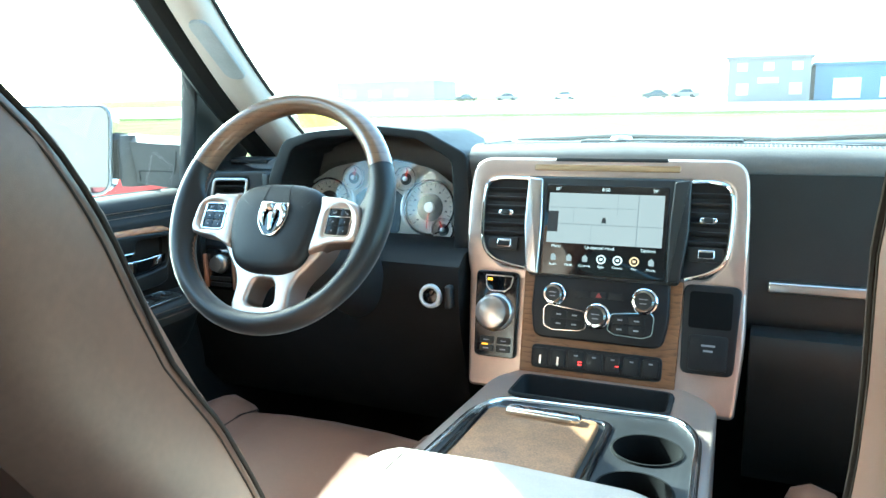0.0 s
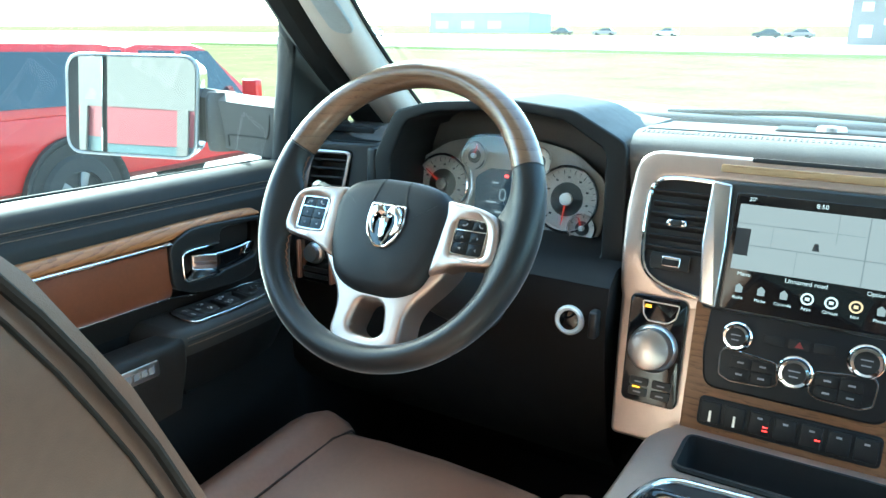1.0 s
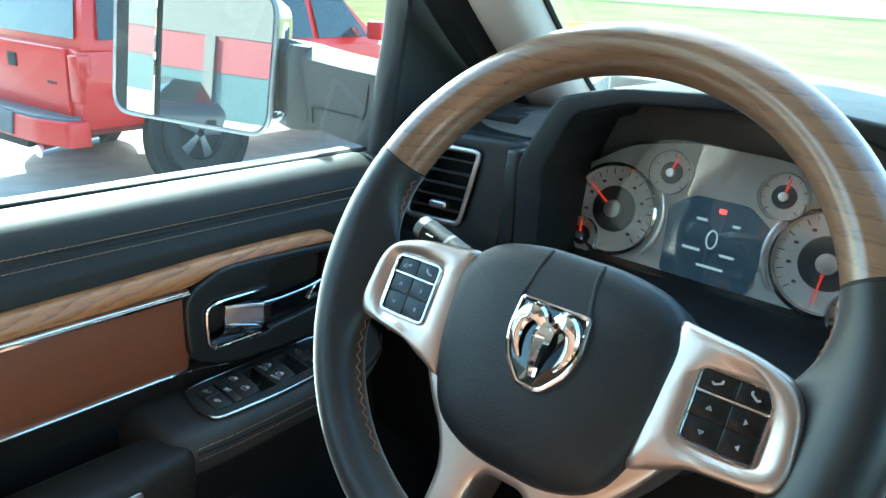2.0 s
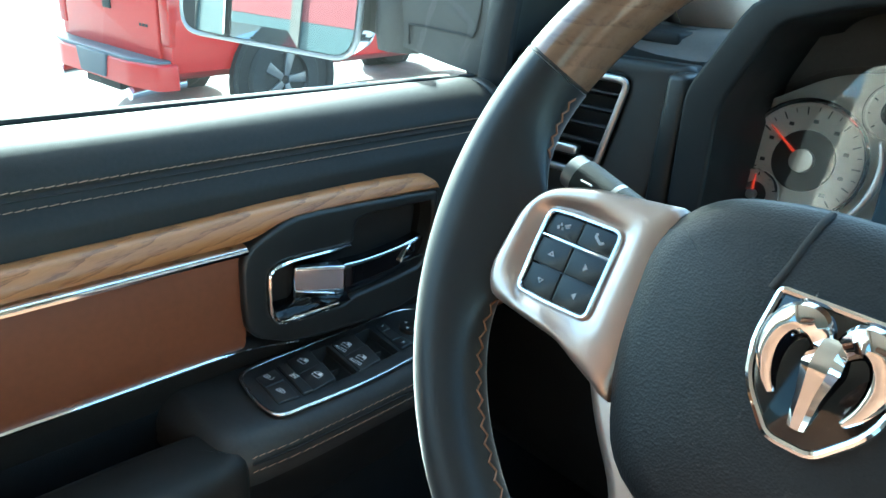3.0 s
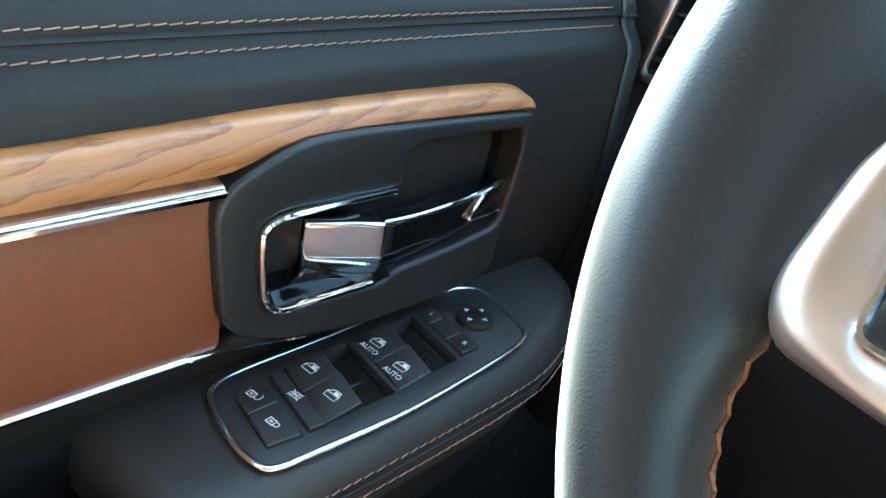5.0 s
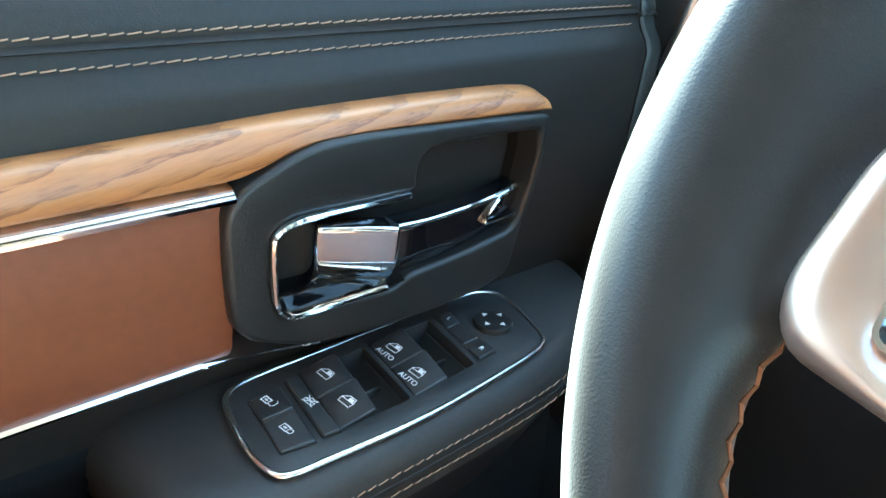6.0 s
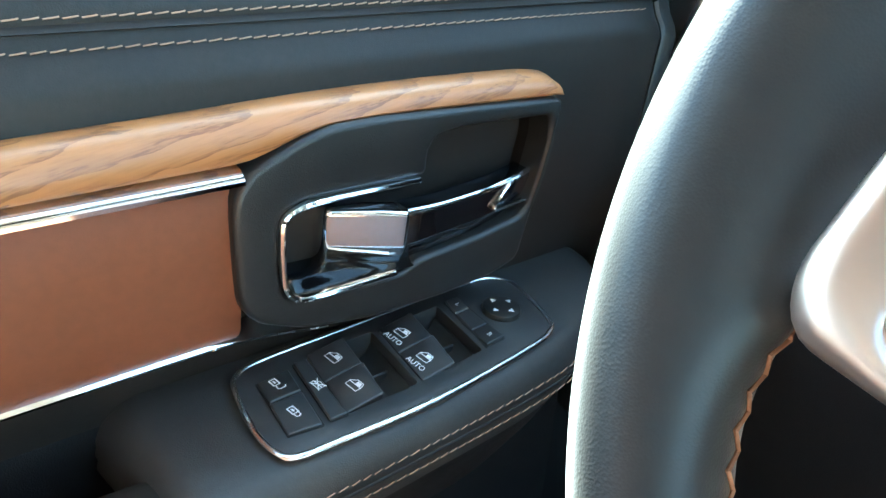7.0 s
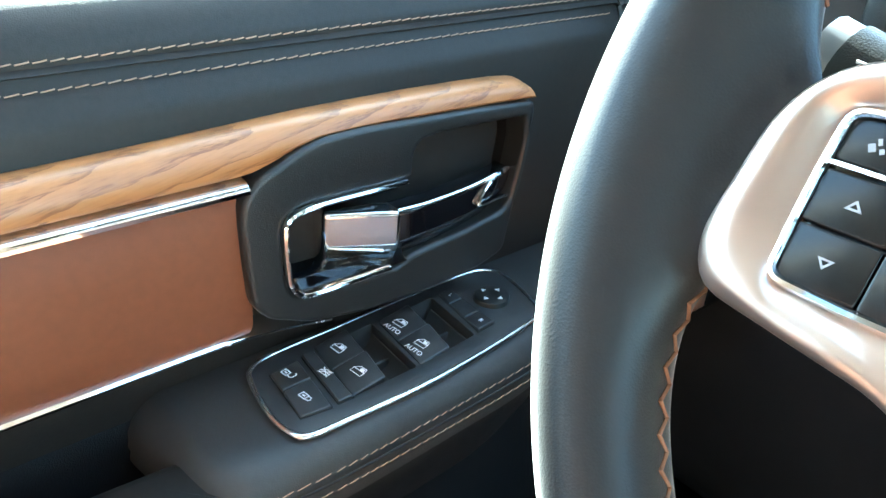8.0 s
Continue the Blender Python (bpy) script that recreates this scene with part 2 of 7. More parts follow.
def thing(name, label, category, at=(0, 0, 0), group="", kind=""):
    ob = new(name)
    ob.location = at
    return tagged(ob, label, category, group, kind)


def part(name, bm, mat, parent=None, label="", smooth=40):
    """Links a bmesh as one mesh object under a thing or a part."""
    me = bpy.data.meshes.new(name)
    bmesh.ops.recalc_face_normals(bm, faces=bm.faces)
    bm.to_mesh(me)
    bm.free()
    for m in mat if isinstance(mat, (list, tuple)) else [mat]:
        me.materials.append(m)
    if smooth:
        me.polygons.foreach_set("use_smooth", [True] * len(me.polygons))
        me.set_sharp_from_angle(angle=radians(smooth))
    ob = new(name, me)
    if parent is not None:
        ob.parent = parent
        up, at = parent, Vector()
        while up is not None:
            at += up.location
            up = up.parent
        ob.matrix_parent_inverse = Matrix.Translation(-at) if parent.parent is None else Matrix.Identity(4)
        if parent.parent is not None:
            ob.matrix_parent_inverse = Matrix.Identity(4)
    if label:
        ob["label"] = label
    return ob


def rounded(pts, r, seg=4):
    """A polygon with its corners rounded; r one radius or one a corner."""
    out, n = [], len(pts)
    for i in range(n):
        p, a, b = Vector(pts[i]), Vector(pts[i - 1]), Vector(pts[(i + 1) % n])
        rad = r[i] if isinstance(r, (list, tuple)) else r
        da, db = (a - p), (b - p)
        d = min(rad, da.length * 0.48, db.length * 0.48)
        if d < 1e-5:
            out.append(p)
            continue
        s, e = p + da.normalized() * d, p + db.normalized() * d
        for k in range(seg + 1):
            t = k / seg
            out.append(s * (1 - t) ** 2 + p * 2 * t * (1 - t) + e * t * t)
    return out


def box2(u0, v0, u1, v1):
    return [(u0, v0), (u1, v0), (u1, v1), (u0, v1)]


def offset(pts, d):
    """The outline moved inwards by d (outline counter-clockwise)."""
    pts = [Vector(p) for p in pts]
    area = sum(pts[i - 1].x * pts[i].y - pts[i].x * pts[i - 1].y for i in range(len(pts)))
    sign = 1 if area > 0 else -1
    out = []
    for i in range(len(pts)):
        a, p, b = pts[i - 1], pts[i], pts[(i + 1) % len(pts)]
        n1, n2 = (p - a), (b - p)
        n1, n2 = Vector((-n1.y, n1.x)), Vector((-n2.y, n2.x))
        n = (n1.normalized() + n2.normalized())
        n = n.normalized() if n.length > 1e-6 else n1.normalized()
        out.append(p + n * d * sign)
    return out


def rings_to_bm(bm, rings, close=True, cap0=True, cap1=True):
    vs = [[bm.verts.new(p) for p in r] for r in rings]
    for a, b in zip(vs, vs[1:]):
        n = len(a)
        for i in range(n if close else n - 1):
            j = (i + 1) % n
            bm.faces.new((a[i], a[j], b[j], b[i]))
    if cap0 and close:
        bm.faces.new(list(reversed(vs[0])))
    if cap1 and close:
        bm.faces.new(vs[-1])
    return vs


def prism(pts, w0, w1, m=FLAT, bev=0.0, seg=3, bm=None):
    """An outline (u, v) drawn out from w0 to w1 in the frame m, its w1 edge rounded."""
    bm = bm or bmesh.new()
    rings = [[m @ Vector((p[0], p[1], w0)) for p in pts]]
    if bev:
        s = 1 if w1 > w0 else -1
        for k in range(seg + 1):
            a = k / seg * math.pi / 2
            o = offset(pts, bev * (1 - math.cos(a))) if k else pts
            rings.append([m @ Vector((p[0], p[1], w1 - s * bev * (1 - math.sin(a)))) for p in o])
    else:
        rings.append([m @ Vector((p[0], p[1], w1)) for p in pts])
    rings_to_bm(bm, rings)
    return bm


def resample(pts, n):
    """n points evenly along a closed outline, from its first point."""
    pts = [Vector(p) for p in pts]
    seg = [(pts[(i + 1) % len(pts)] - pts[i]).length for i in range(len(pts))]
    total, out, i, acc = sum(seg), [], 0, 0.0
    for k in range(n):
        want = total * k / n
        while i < len(seg) - 1 and acc + seg[i] < want:
            acc += seg[i]
            i += 1
        t = (want - acc) / max(seg[i], 1e-9)
        out.append(pts[i].lerp(pts[(i + 1) % len(pts)], min(1, t)))
    return out


def ring_prism(outer, inner, w0, w1, m=FLAT, n=96, bev=0.0, inner_w=None):
    """A plate with a hole: both outlines begin at like corners and run the same way."""
    bm = bmesh.new()
    o, i = resample(outer, n), resample(inner, n)
    iw = w1 if inner_w is None else inner_w
    if bev:
        turn = [(1 - math.cos(q), 1 - math.sin(q)) for q in (k * math.pi / 8 for k in range(5))]
        rows = [(i, w0), (o, w0)] + [(offset(o, bev * a) if a else o, w1 - bev * b) for a, b in turn]
        rows += [(offset(i, -bev * a) if a else i, iw - bev * b) for a, b in reversed(turn)]
    else:
        rows = [(i, w0), (o, w0), (o, w1), (i, iw)]
    rings = [[m @ Vector((p.x, p.y, w)) for p in r] for r, w in rows]
    vs = [[bm.verts.new(p) for p in r] for r in rings]
    for a, b in zip(vs, vs[1:] + vs[:1]):
        for k in range(n):
            j = (k + 1) % n
            bm.faces.new((a[k], a[j], b[j], b[k]))
    return bm


def holed_plate(outer, holes, w0, w1, m=FLAT, bev=0.0, seg=3):
    """A flat plate with holes through it, its upper edges rounded."""
    bm = bmesh.new()
    rim = []
    for pts, sgn in [(outer, 1)] + [(h, -1) for h in holes]:
        rings = [[m @ Vector((p[0], p[1], w0)) for p in pts]]
        if bev:
            for k in range(seg + 1):
                a = k / seg * math.pi / 2
                o = offset(pts, sgn * bev * (1 - math.cos(a))) if k else pts
                rings.append([m @ Vector((p[0], p[1], w1 - bev * (1 - math.sin(a)))) for p in o])
        else:
            rings.append([m @ Vector((p[0], p[1], w1)) for p in pts])
        last = rings_to_bm(bm, rings, True, False, False)[-1]
        rim += [bm.edges.get((a, b)) for a, b in zip(last, last[1:] + last[:1])]
    bmesh.ops.triangle_fill(bm, use_beauty=True, use_dissolve=False, edges=rim)
    return bm


def smooth_path(pts, per=6, closed=False):
    """Catmull-Rom points through the given ones."""
    pts = [Vector(p) for p in pts]
    n, out = len(pts), []
    for i in range(n if closed else n - 1):
        g = (lambda k: pts[k % n]) if closed else (lambda k: pts[max(0, min(n - 1, k))])
        a, b, c, d = g(i - 1), g(i), g(i + 1), g(i + 2)
        for k in range(per):
            t = k / per
            out.append(0.5 * (2 * b + (c - a) * t + (2 * a - 5 * b + 4 * c - d) * t * t + (3 * b - 3 * c + d - a) * t ** 3))
    if not closed:
        out.append(pts[-1])
    return out


def sweep(path, ra, rb, up=(0, 0, 1), closed=False, n=8, bm=None, taper=None):
    """An oval section (ra across, rb along up) drawn along a path."""
    bm = bm or bmesh.new()
    path = [Vector(p) for p in path]
    rings, L = [], len(path)
    for i, p in enumerate(path):
        a = path[i - 1] if i or closed else p
        b = path[(i + 1) % L] if i < L - 1 or closed else p
        t = (b - a).normalized()
        side = t.cross(Vector(up)).normalized()
        top = side.cross(t).normalized()
        k = taper[i] if taper else 1.0
        rings.append([p + side * ra * k * math.cos(q) + top * rb * k * math.sin(q) for q in (2 * math.pi * j / n for j in range(n))])
    if closed:
        rings.append(rings[0])
        vs = [[bm.verts.new(p) for p in r] for r in rings[:-1]]
        for x, y in zip(vs, vs[1:] + vs[:1]):
            for j in range(n):
                bm.faces.new((x[j], x[(j + 1) % n], y[(j + 1) % n], y[j]))
    else:
        rings_to_bm(bm, rings)
    return bm


def lathe(profile, m=FLAT, n=32, bm=None):
    """A profile of (radius, w) turned about w."""
    bm = bm or bmesh.new()
    rings = [[m @ Vector((max(r, 1e-5) * math.cos(2 * math.pi * j / n), max(r, 1e-5) * math.sin(2 * math.pi * j / n), w)) for j in range(n)] for r, w in profile]
    ends = [r for r, _ in (profile[0], profile[-1])]
    if min(ends) > 1e-4:
        rings.append(rings[0])
    rings_to_bm(bm, rings, True, ends[0] <= 1e-4, ends[1] <= 1e-4)
    return bm


def rbox(x0, y0, z0, x1, y1, z1, bev=0.01, seg=3, m=FLAT):
    bm = bmesh.new()
    bmesh.ops.create_cube(bm, size=1)
    for v in bm.verts:
        v.co = Vector(((x0 + x1) / 2 + v.co.x * (x1 - x0), (y0 + y1) / 2 + v.co.y * (y1 - y0), (z0 + z1) / 2 + v.co.z * (z1 - z0)))
    if bev:
        bmesh.ops.bevel(bm, geom=bm.edges[:], offset=bev, segments=seg, affect="EDGES", profile=0.5)
    bmesh.ops.transform(bm, matrix=m, verts=bm.verts)
    return bm


def loft(sections, bm=None, close=True, caps=True):
    bm = bm or bmesh.new()
    rings_to_bm(bm, [[Vector(p) for p in s] for s in sections], close, caps, caps)
    return bm


def at_w(pts, w, m):
    return [m @ Vector((p[0], p[1], w)) for p in pts]


# ---- ground and distance ----
def rise(y):
    """Height of the ground: level round the cab, climbing gently ahead."""
    return 0.036 * max(0.0, y - 12.0)


def sheet(name, x0, y0, x1, y1, z, mat, label, category):
    bm = bmesh.new()
    rows = [[bm.verts.new((x, y, z + rise(y))) for x in (x0, x1)] for y in [y0] + ([12.0] if y0 < 12 < y1 else []) + [y1]]
    for a, b in zip(rows, rows[1:]):
        bm.faces.new((a[0], a[1], b[1], b[0]))
    return tagged(part(name, bm, mat), label, category, kind="structure")


sheet("ground", -900, -900, 900, 900, GROUND - 0.02, ASPHALT, "pale sunlit asphalt of a large parking lot", "ground")
sheet("lawn", -400, 10.5, 400, 60, GROUND + 0.01, GRASS, "mown green grass strip beyond the parking lot", "grass")
sheet("verge", -400, 60, 400, 68, GROUND + 0.02, VERGE, "strip of taller green grass beside the road", "grass")
sheet("far_field", -700, 150, 700, 880, GROUND + 0.02, GRASS, "wide green field towards the horizon", "grass")


# ---- cab shell ----
def cab_shell():
    """Roof, floor, rear wall and far side that close the cab."""
    part_ob = part("ceiling", rbox(CX - 0.8, 0.1 - 0.9, 1.93, CX + 0.8, 1.18, 1.99, 0.02), HEADLINER)
    tagged(part_ob, "beige fabric headliner of the cab", "ceiling", kind="structure")
    tagged(part("floor", rbox(CX - 0.9, -0.9, 0.68, CX + 0.9, 1.95, 0.72, 0.0), CARPET), "black carpeted cab floor", "floor", kind="structure")
    tagged(part("wall_rear", rbox(CX - 0.9, -0.9, 0.7, CX + 0.9, -0.84, 1.4, 0.01), BEIGE_TRIM), "rear wall of the cab below the back window", "wall", kind="structure")
    tagged(part("firewall", rbox(CX - 0.9, 1.9, 0.7, CX + 0.9, 1.95, 1.45, 0.0), CARPET), "dark firewall behind the dashboard", "wall", kind="structure")
    for sx, nm in ((-1, "pillar_left"), (1, "pillar_right")):
        bm = rbox(CX + sx * 0.86 - 0.04, 0.42, 1.4, CX + sx * 0.86 + 0.04, 0.56, 1.95, 0.02)
        tagged(part(nm, bm, BEIGE_TRIM), "beige trim of the door pillar", "pillar", kind="structure")
        tagged(part("roof_rail", rbox(CX + sx * 0.79 - 0.04, -0.9, 1.89, CX + sx * 0.79 + 0.04, 1.18, 1.96, 0.02), HEADLINER), "beige roof rail above the side windows", "trim", kind="structure")
        tagged(part("rear_pillar", rbox(CX + sx * 0.84 - 0.05, -0.9, 1.35, CX + sx * 0.84 + 0.05, -0.78, 1.95, 0.02), BEIGE_TRIM), "beige rear corner trim", "pillar", kind="structure")
        tagged(part("side_wall", rbox(CX + sx * 0.9 - 0.03, -0.9, 0.7, CX + sx * 0.9 + 0.03, 0.5 if sx < 0 else 1.5, 1.42, 0.01), BLACK_PLASTIC), "dark lower side panel of the cab", "wall", kind="structure")
    for sx in (-1, 1):
        tagged(part("kick_panel", rbox(CX + sx * 0.9 - 0.03, 1.42, 0.7, CX + sx * 0.9 + 0.03, 1.97, 1.42, 0.0), CARPET), "black kick panel beside the foot well", "wall", kind="structure")
    tagged(part("door_left_shell", rbox(-0.7, 0.5, 0.7, -0.616, 1.5, 1.415, 0.01), WHITE_PAINT), "outer skin of the driver door", "door", kind="structure")


cab_shell()


def rear_glass():
    """Tinted panes of the rear doors and the back window."""
    for name, pts in (("window_rear_left", [(CX - 0.855, -0.8, 1.4), (CX - 0.855, 0.44, 1.4), (CX - 0.815, 0.44, 1.92), (CX - 0.815, -0.8, 1.92)]),
                      ("window_rear_right", [(CX + 0.855, -0.8, 1.4), (CX + 0.855, 0.44, 1.4), (CX + 0.815, 0.44, 1.92), (CX + 0.815, -0.8, 1.92)]),
                      ("window_back", [(CX - 0.8, -0.87, 1.38), (CX + 0.8, -0.87, 1.38), (CX + 0.8, -0.82, 1.95), (CX - 0.8, -0.82, 1.95)])):
        bm = bmesh.new()
        bm.faces.new([bm.verts.new(p) for p in pts])
        tagged(part(name, bm, PRIVACY_GLASS, smooth=0), "dark tinted rear window glass", "window", kind="structure")


rear_glass()


def windshield():
    bm = bmesh.new()
    rows = []
    for k in range(7):
        t = k / 6
        row = []
        for j in range(13):
            s = j / 6 - 1
            half = 0.80 + (0.64 - 0.80) * t
            y = 1.98 + (1.17 - 1.98) * t - 0.16 * s * s * (1 - 0.5 * t)
            z = 1.47 + (1.94 - 1.47) * t + 0.02 * math.sin(math.pi * t)
            row.append(Vector((CX + s * half, y, z)))
        rows.append(row)
    vs = [[bm.verts.new(p) for p in r] for r in rows]
    for r, q in zip(vs, vs[1:]):
        for j in range(12):
            bm.faces.new((r[j], r[j + 1], q[j + 1], q[j]))
    ob = tagged(part("window_front", bm, GLASS), "clear curved windshield glass", "window", kind="structure")
    ob.visible_shadow = False


windshield()


def a_pillar(sx, name):
    """Beige padded pillar with an oval speaker grille, black seal at its outer side."""
    def at(x, y, z):
        return Vector((CX + sx * x, y, z))
    line = [(0.822, 1.80, 1.44), (0.820, 1.68, 1.53), (0.800, 1.512, 1.655), (0.752, 1.32, 1.80), (0.705, 1.15, 1.94)]
    line = smooth_path(line, 4)
    rings = []
    for i, p in enumerate(line):
        k = i / (len(line) - 1)
        w = 0.085 * (1 - k) + 0.055 * k
        side = Vector((1, 0, 0))
        nrm = Vector((0, -0.57, -0.82))
        ring = []
        for q in range(16):
            a = 2 * math.pi * q / 16
            c, s = math.cos(a), math.sin(a)
            c = math.copysign(abs(c) ** 0.7, c)
            s = math.copysign(abs(s) ** 0.7, s)
            v = Vector(p) - side * (w * 0.55) + side * c * w * 0.55 + nrm * s * 0.032
            ring.append(at(*v))
        rings.append(ring)
    th = thing(name, "beige padded windshield pillar with an oval speaker grille", "pillar", at(0.77, 1.5, 1.5), kind="structure")
    part("pillar_trim", loft(rings), BEIGE_TRIM, th)
    part("glass_seal", sweep([at(p[0] - 0.092 + 0.03 * i / (len(line) - 1), p[1] + 0.012, p[2] + 0.012) for i, p in enumerate(line)], 0.004, 0.004, n=6), DARK_GAP, th, "thin black windshield seal")
    bm = sweep([at(p[0] + 0.028, p[1] - 0.012, p[2] - 0.01) for p in line], 0.024, 0.034, up=(0, -0.57, -0.82))
    part("door_seal", bm, DARK_GAP, th, "black rubber door seal")
    m = axes(at(0.716, 1.408, 1.697), (-sx * 0.12, -0.81, 0.57), (sx, 0, 0.05))
    part("speaker_grille", prism(rounded(box2(-0.082, -0.024, 0.082, 0.024), 0.024, 6), 0.0, 0.006, m, 0.003), material("grey_grille_" + name, (0.4, 0.41, 0.41), 0.6, bump=0.5, bump_scale=1500), th, "grey oval speaker grille")


a_pillar(-1, "a_pillar_left")
a_pillar(1, "a_pillar_right")
# ---- driver door ----
DOOR = thing("driver_door", "closed black leather truck door with wood and brown inserts", "door", (-0.56, 1.0, 0.75))


def door_profile(y):
    """Upper pad of the door in cross-section, from the glass inwards and down."""
    return [(-0.612, 1.40), (-0.605, 1.428), (-0.601, 1.4325), (-0.592, 1.4335), (-0.582, 1.4320), (-0.573, 1.4288), (-0.5645, 1.4240), (-0.5575, 1.4175), (-0.5530, 1.4110), (-0.5515, 1.4075),
            (-0.5515, 1.4050), (-0.549, 1.4030), (-0.5515, 1.4020), (-0.5505, 1.3995), (-0.5485, 1.3955), (-0.543, 1.389), (-0.5405, 1.383), (-0.5405, 1.27), (-0.56, 1.20), (-0.612, 1.20)]


def upper_pad():
    ys = [0.5 + 0.05 * k for k in range(19)] + [1.425, 1.435]
    sec = []
    for i, y in enumerate(ys):
        sec.append([(x - (0.004 if y > 1.43 else 0), y, z - (0.003 if y > 1.43 else 0)) for x, z in door_profile(y)])
    return loft(sec)


part("edge_trim", loft([[(x - d, y, z - d) for x, z in door_profile(y)] for y, d in ((1.4352, 0.0030), (1.437, 0.0018), (1.447, 0.0018), (1.4505, 0.0035), (1.452, 0.008))]), SOFT_BLACK, DOOR, "black trim along the door edge")
part("upper_pad", upper_pad(), BLACK_LEATHER, DOOR, "black leather padded door top")


def stitches(points, length=0.0050, gap=0.0010, r=0.00031, up=(1, 0, 0)):
    """A row of short raised threads along a line."""
    bm = bmesh.new()
    pts = [Vector(p) for p in points]
    slant = Vector(up).cross(pts[-1] - pts[0]).normalized() * 0.0003
    for a, b in zip(pts, pts[1:]):
        d = (b - a)
        n = max(1, int(d.length / (length + gap)))
        for k in range(n):
            p, q = a + d * (k / n) - slant, a + d * ((k + length / (length + gap)) / n) + slant
            mid = (p + q) / 2 + Vector(up) * r * 0.8
            sweep([p, mid, q], r, r, up=up, n=5, bm=bm)
    return bm


part("stitch_row", stitches([(-0.5512, 0.6, 1.4078), (-0.5512, 1.42, 1.4070)]), THREAD, DOOR, "tan contrast stitching")["kind"] = "stuff"
part("stitch_row", stitches([(-0.5482, 0.6, 1.3975), (-0.5482, 1.42, 1.3970)]), THREAD, DOOR, "tan contrast stitching")["kind"] = "stuff"


def wood_strip():
    """Tapering wood strip; round nose ahead."""
    rows = [(0.55, 1.3540, 1.3695), (0.9, 1.3550, 1.3708), (1.08, 1.3560, 1.3729), (1.12, 1.3563, 1.3739), (1.150, 1.3565, 1.3749), (1.158, 1.3572, 1.3752), (1.167, 1.3598, 1.3756), (1.179, 1.3642, 1.3760), (1.19, 1.3668, 1.3763),
            (1.215, 1.3675, 1.3765), (1.25, 1.3665, 1.3764), (1.29, 1.3650, 1.3755), (1.31, 1.3642, 1.3747), (1.3235, 1.3638, 1.3732), (1.3292, 1.3635, 1.3697), (1.3303, 1.3634, 1.3658)]
    sec = []
    for y, a, b in rows:
        h = b - a
        sec.append([(-0.548, y, a), (-0.527, y, a), (-0.5225, y, a + 0.05 * h), (-0.5215, y, a + 0.18 * h), (-0.5225, y, a + 0.5 * h), (-0.5255, y, a + 0.8 * h), (-0.530, y, a + 0.95 * h), (-0.536, y, b), (-0.548, y, b - 0.002)])
    return loft(sec)


part("wood_strip", wood_strip(), WOOD, DOOR, "warm grained wood trim strip")
part("chrome_strip", loft([[(x, y, z) for x, z in ((-0.54, 1.3470), (-0.5225, 1.3478), (-0.5185, 1.3500), (-0.5185, 1.3518), (-0.5225, 1.3550), (-0.54, 1.356))] for y in (0.55, 0.9, 1.1, 1.154)]), CHROME, DOOR, "chrome trim strip")
part("chrome_strip", loft([[(x, y, z + dz) for x, z in ((-0.55, 1.2585), (-0.532, 1.2600), (-0.5268, 1.2622), (-0.5262, 1.2638), (-0.530, 1.2668), (-0.55, 1.2690))] for y, dz in ((0.55, 0.009), (0.9, 0.0085), (1.05, 0.0085), (1.12, 0.0088), (1.150, 0.0086), (1.167, 0.0066), (1.182, 0.0036), (1.197, 0.0006))]), CHROME, DOOR, "chrome trim strip")


def leather_insert():
    sec = []
    for y in (0.55, 0.8, 1.0, 1.1, 1.14, 1.153):
        sec.append([(-0.55, y, 1.268), (-0.538, y, 1.270), (-0.5295, y, 1.2725), (-0.5268, y, 1.278), (-0.5250, y, 1.295), (-0.5240, y, 1.32), (-0.5240, y, 1.338), (-0.5265, y, 1.346), (-0.533, y, 1.35), (-0.55, y, 1.35)])
    return loft(sec)


part("leather_insert", leather_insert(), BROWN_LEATHER, DOOR, "chestnut brown leather insert")

# handle surround with the pull recess
DF = door_frame(-0.5)
SURROUND = rounded([(1.158, 1.355), (1.1505, 1.347), (1.1485, 1.338), (1.149, 1.315), (1.1505, 1.293), (1.158, 1.2825), (1.182, 1.2715), (1.215, 1.2655), (1.259, 1.264), (1.294, 1.266), (1.314, 1.272), (1.3175, 1.294), (1.3235, 1.32), (1.3265, 1.338), (1.3285, 1.3630), (1.286, 1.3655), (1.239, 1.3675), (1.214, 1.3685), (1.192, 1.368), (1.180, 1.3648), (1.1685, 1.3597)], 0.005, 2)
RECESS = rounded([(1.179, 1.3372), (1.1695, 1.333), (1.1672, 1.326), (1.168, 1.309), (1.169, 1.298), (1.174, 1.2905), (1.181, 1.2885), (1.235, 1.287), (1.2425, 1.2915), (1.28, 1.2945), (1.309, 1.2990), (1.3155, 1.305), (1.3195, 1.32), (1.3225, 1.34), (1.3205, 1.355), (1.262, 1.357), (1.247, 1.3555), (1.2425, 1.349), (1.2425, 1.3375), (1.236, 1.3362)], 0.003, 2)
part("handle_surround", holed_plate(SURROUND, [RECESS], -0.055, -0.0188, DF, 0.0032, 4), SOFT_BLACK, DOOR, "soft black moulded handle surround")


def recess_bowl():
    c = Vector((1.25, 1.318))
    rings = []
    for k, (s, w) in enumerate(((1.004, -0.0215), (1.0, -0.035), (0.97, -0.041), (0.88, -0.0435), (0.6, -0.0445), (0.2, -0.0445))):
        rings.append([DF @ Vector((c.x + (p.x - c.x) * s, c.y + (p.y - c.y) * s, w)) for p in RECESS])
    bm = bmesh.new()
    rings_to_bm(bm, rings, True, False, True)
    return bm


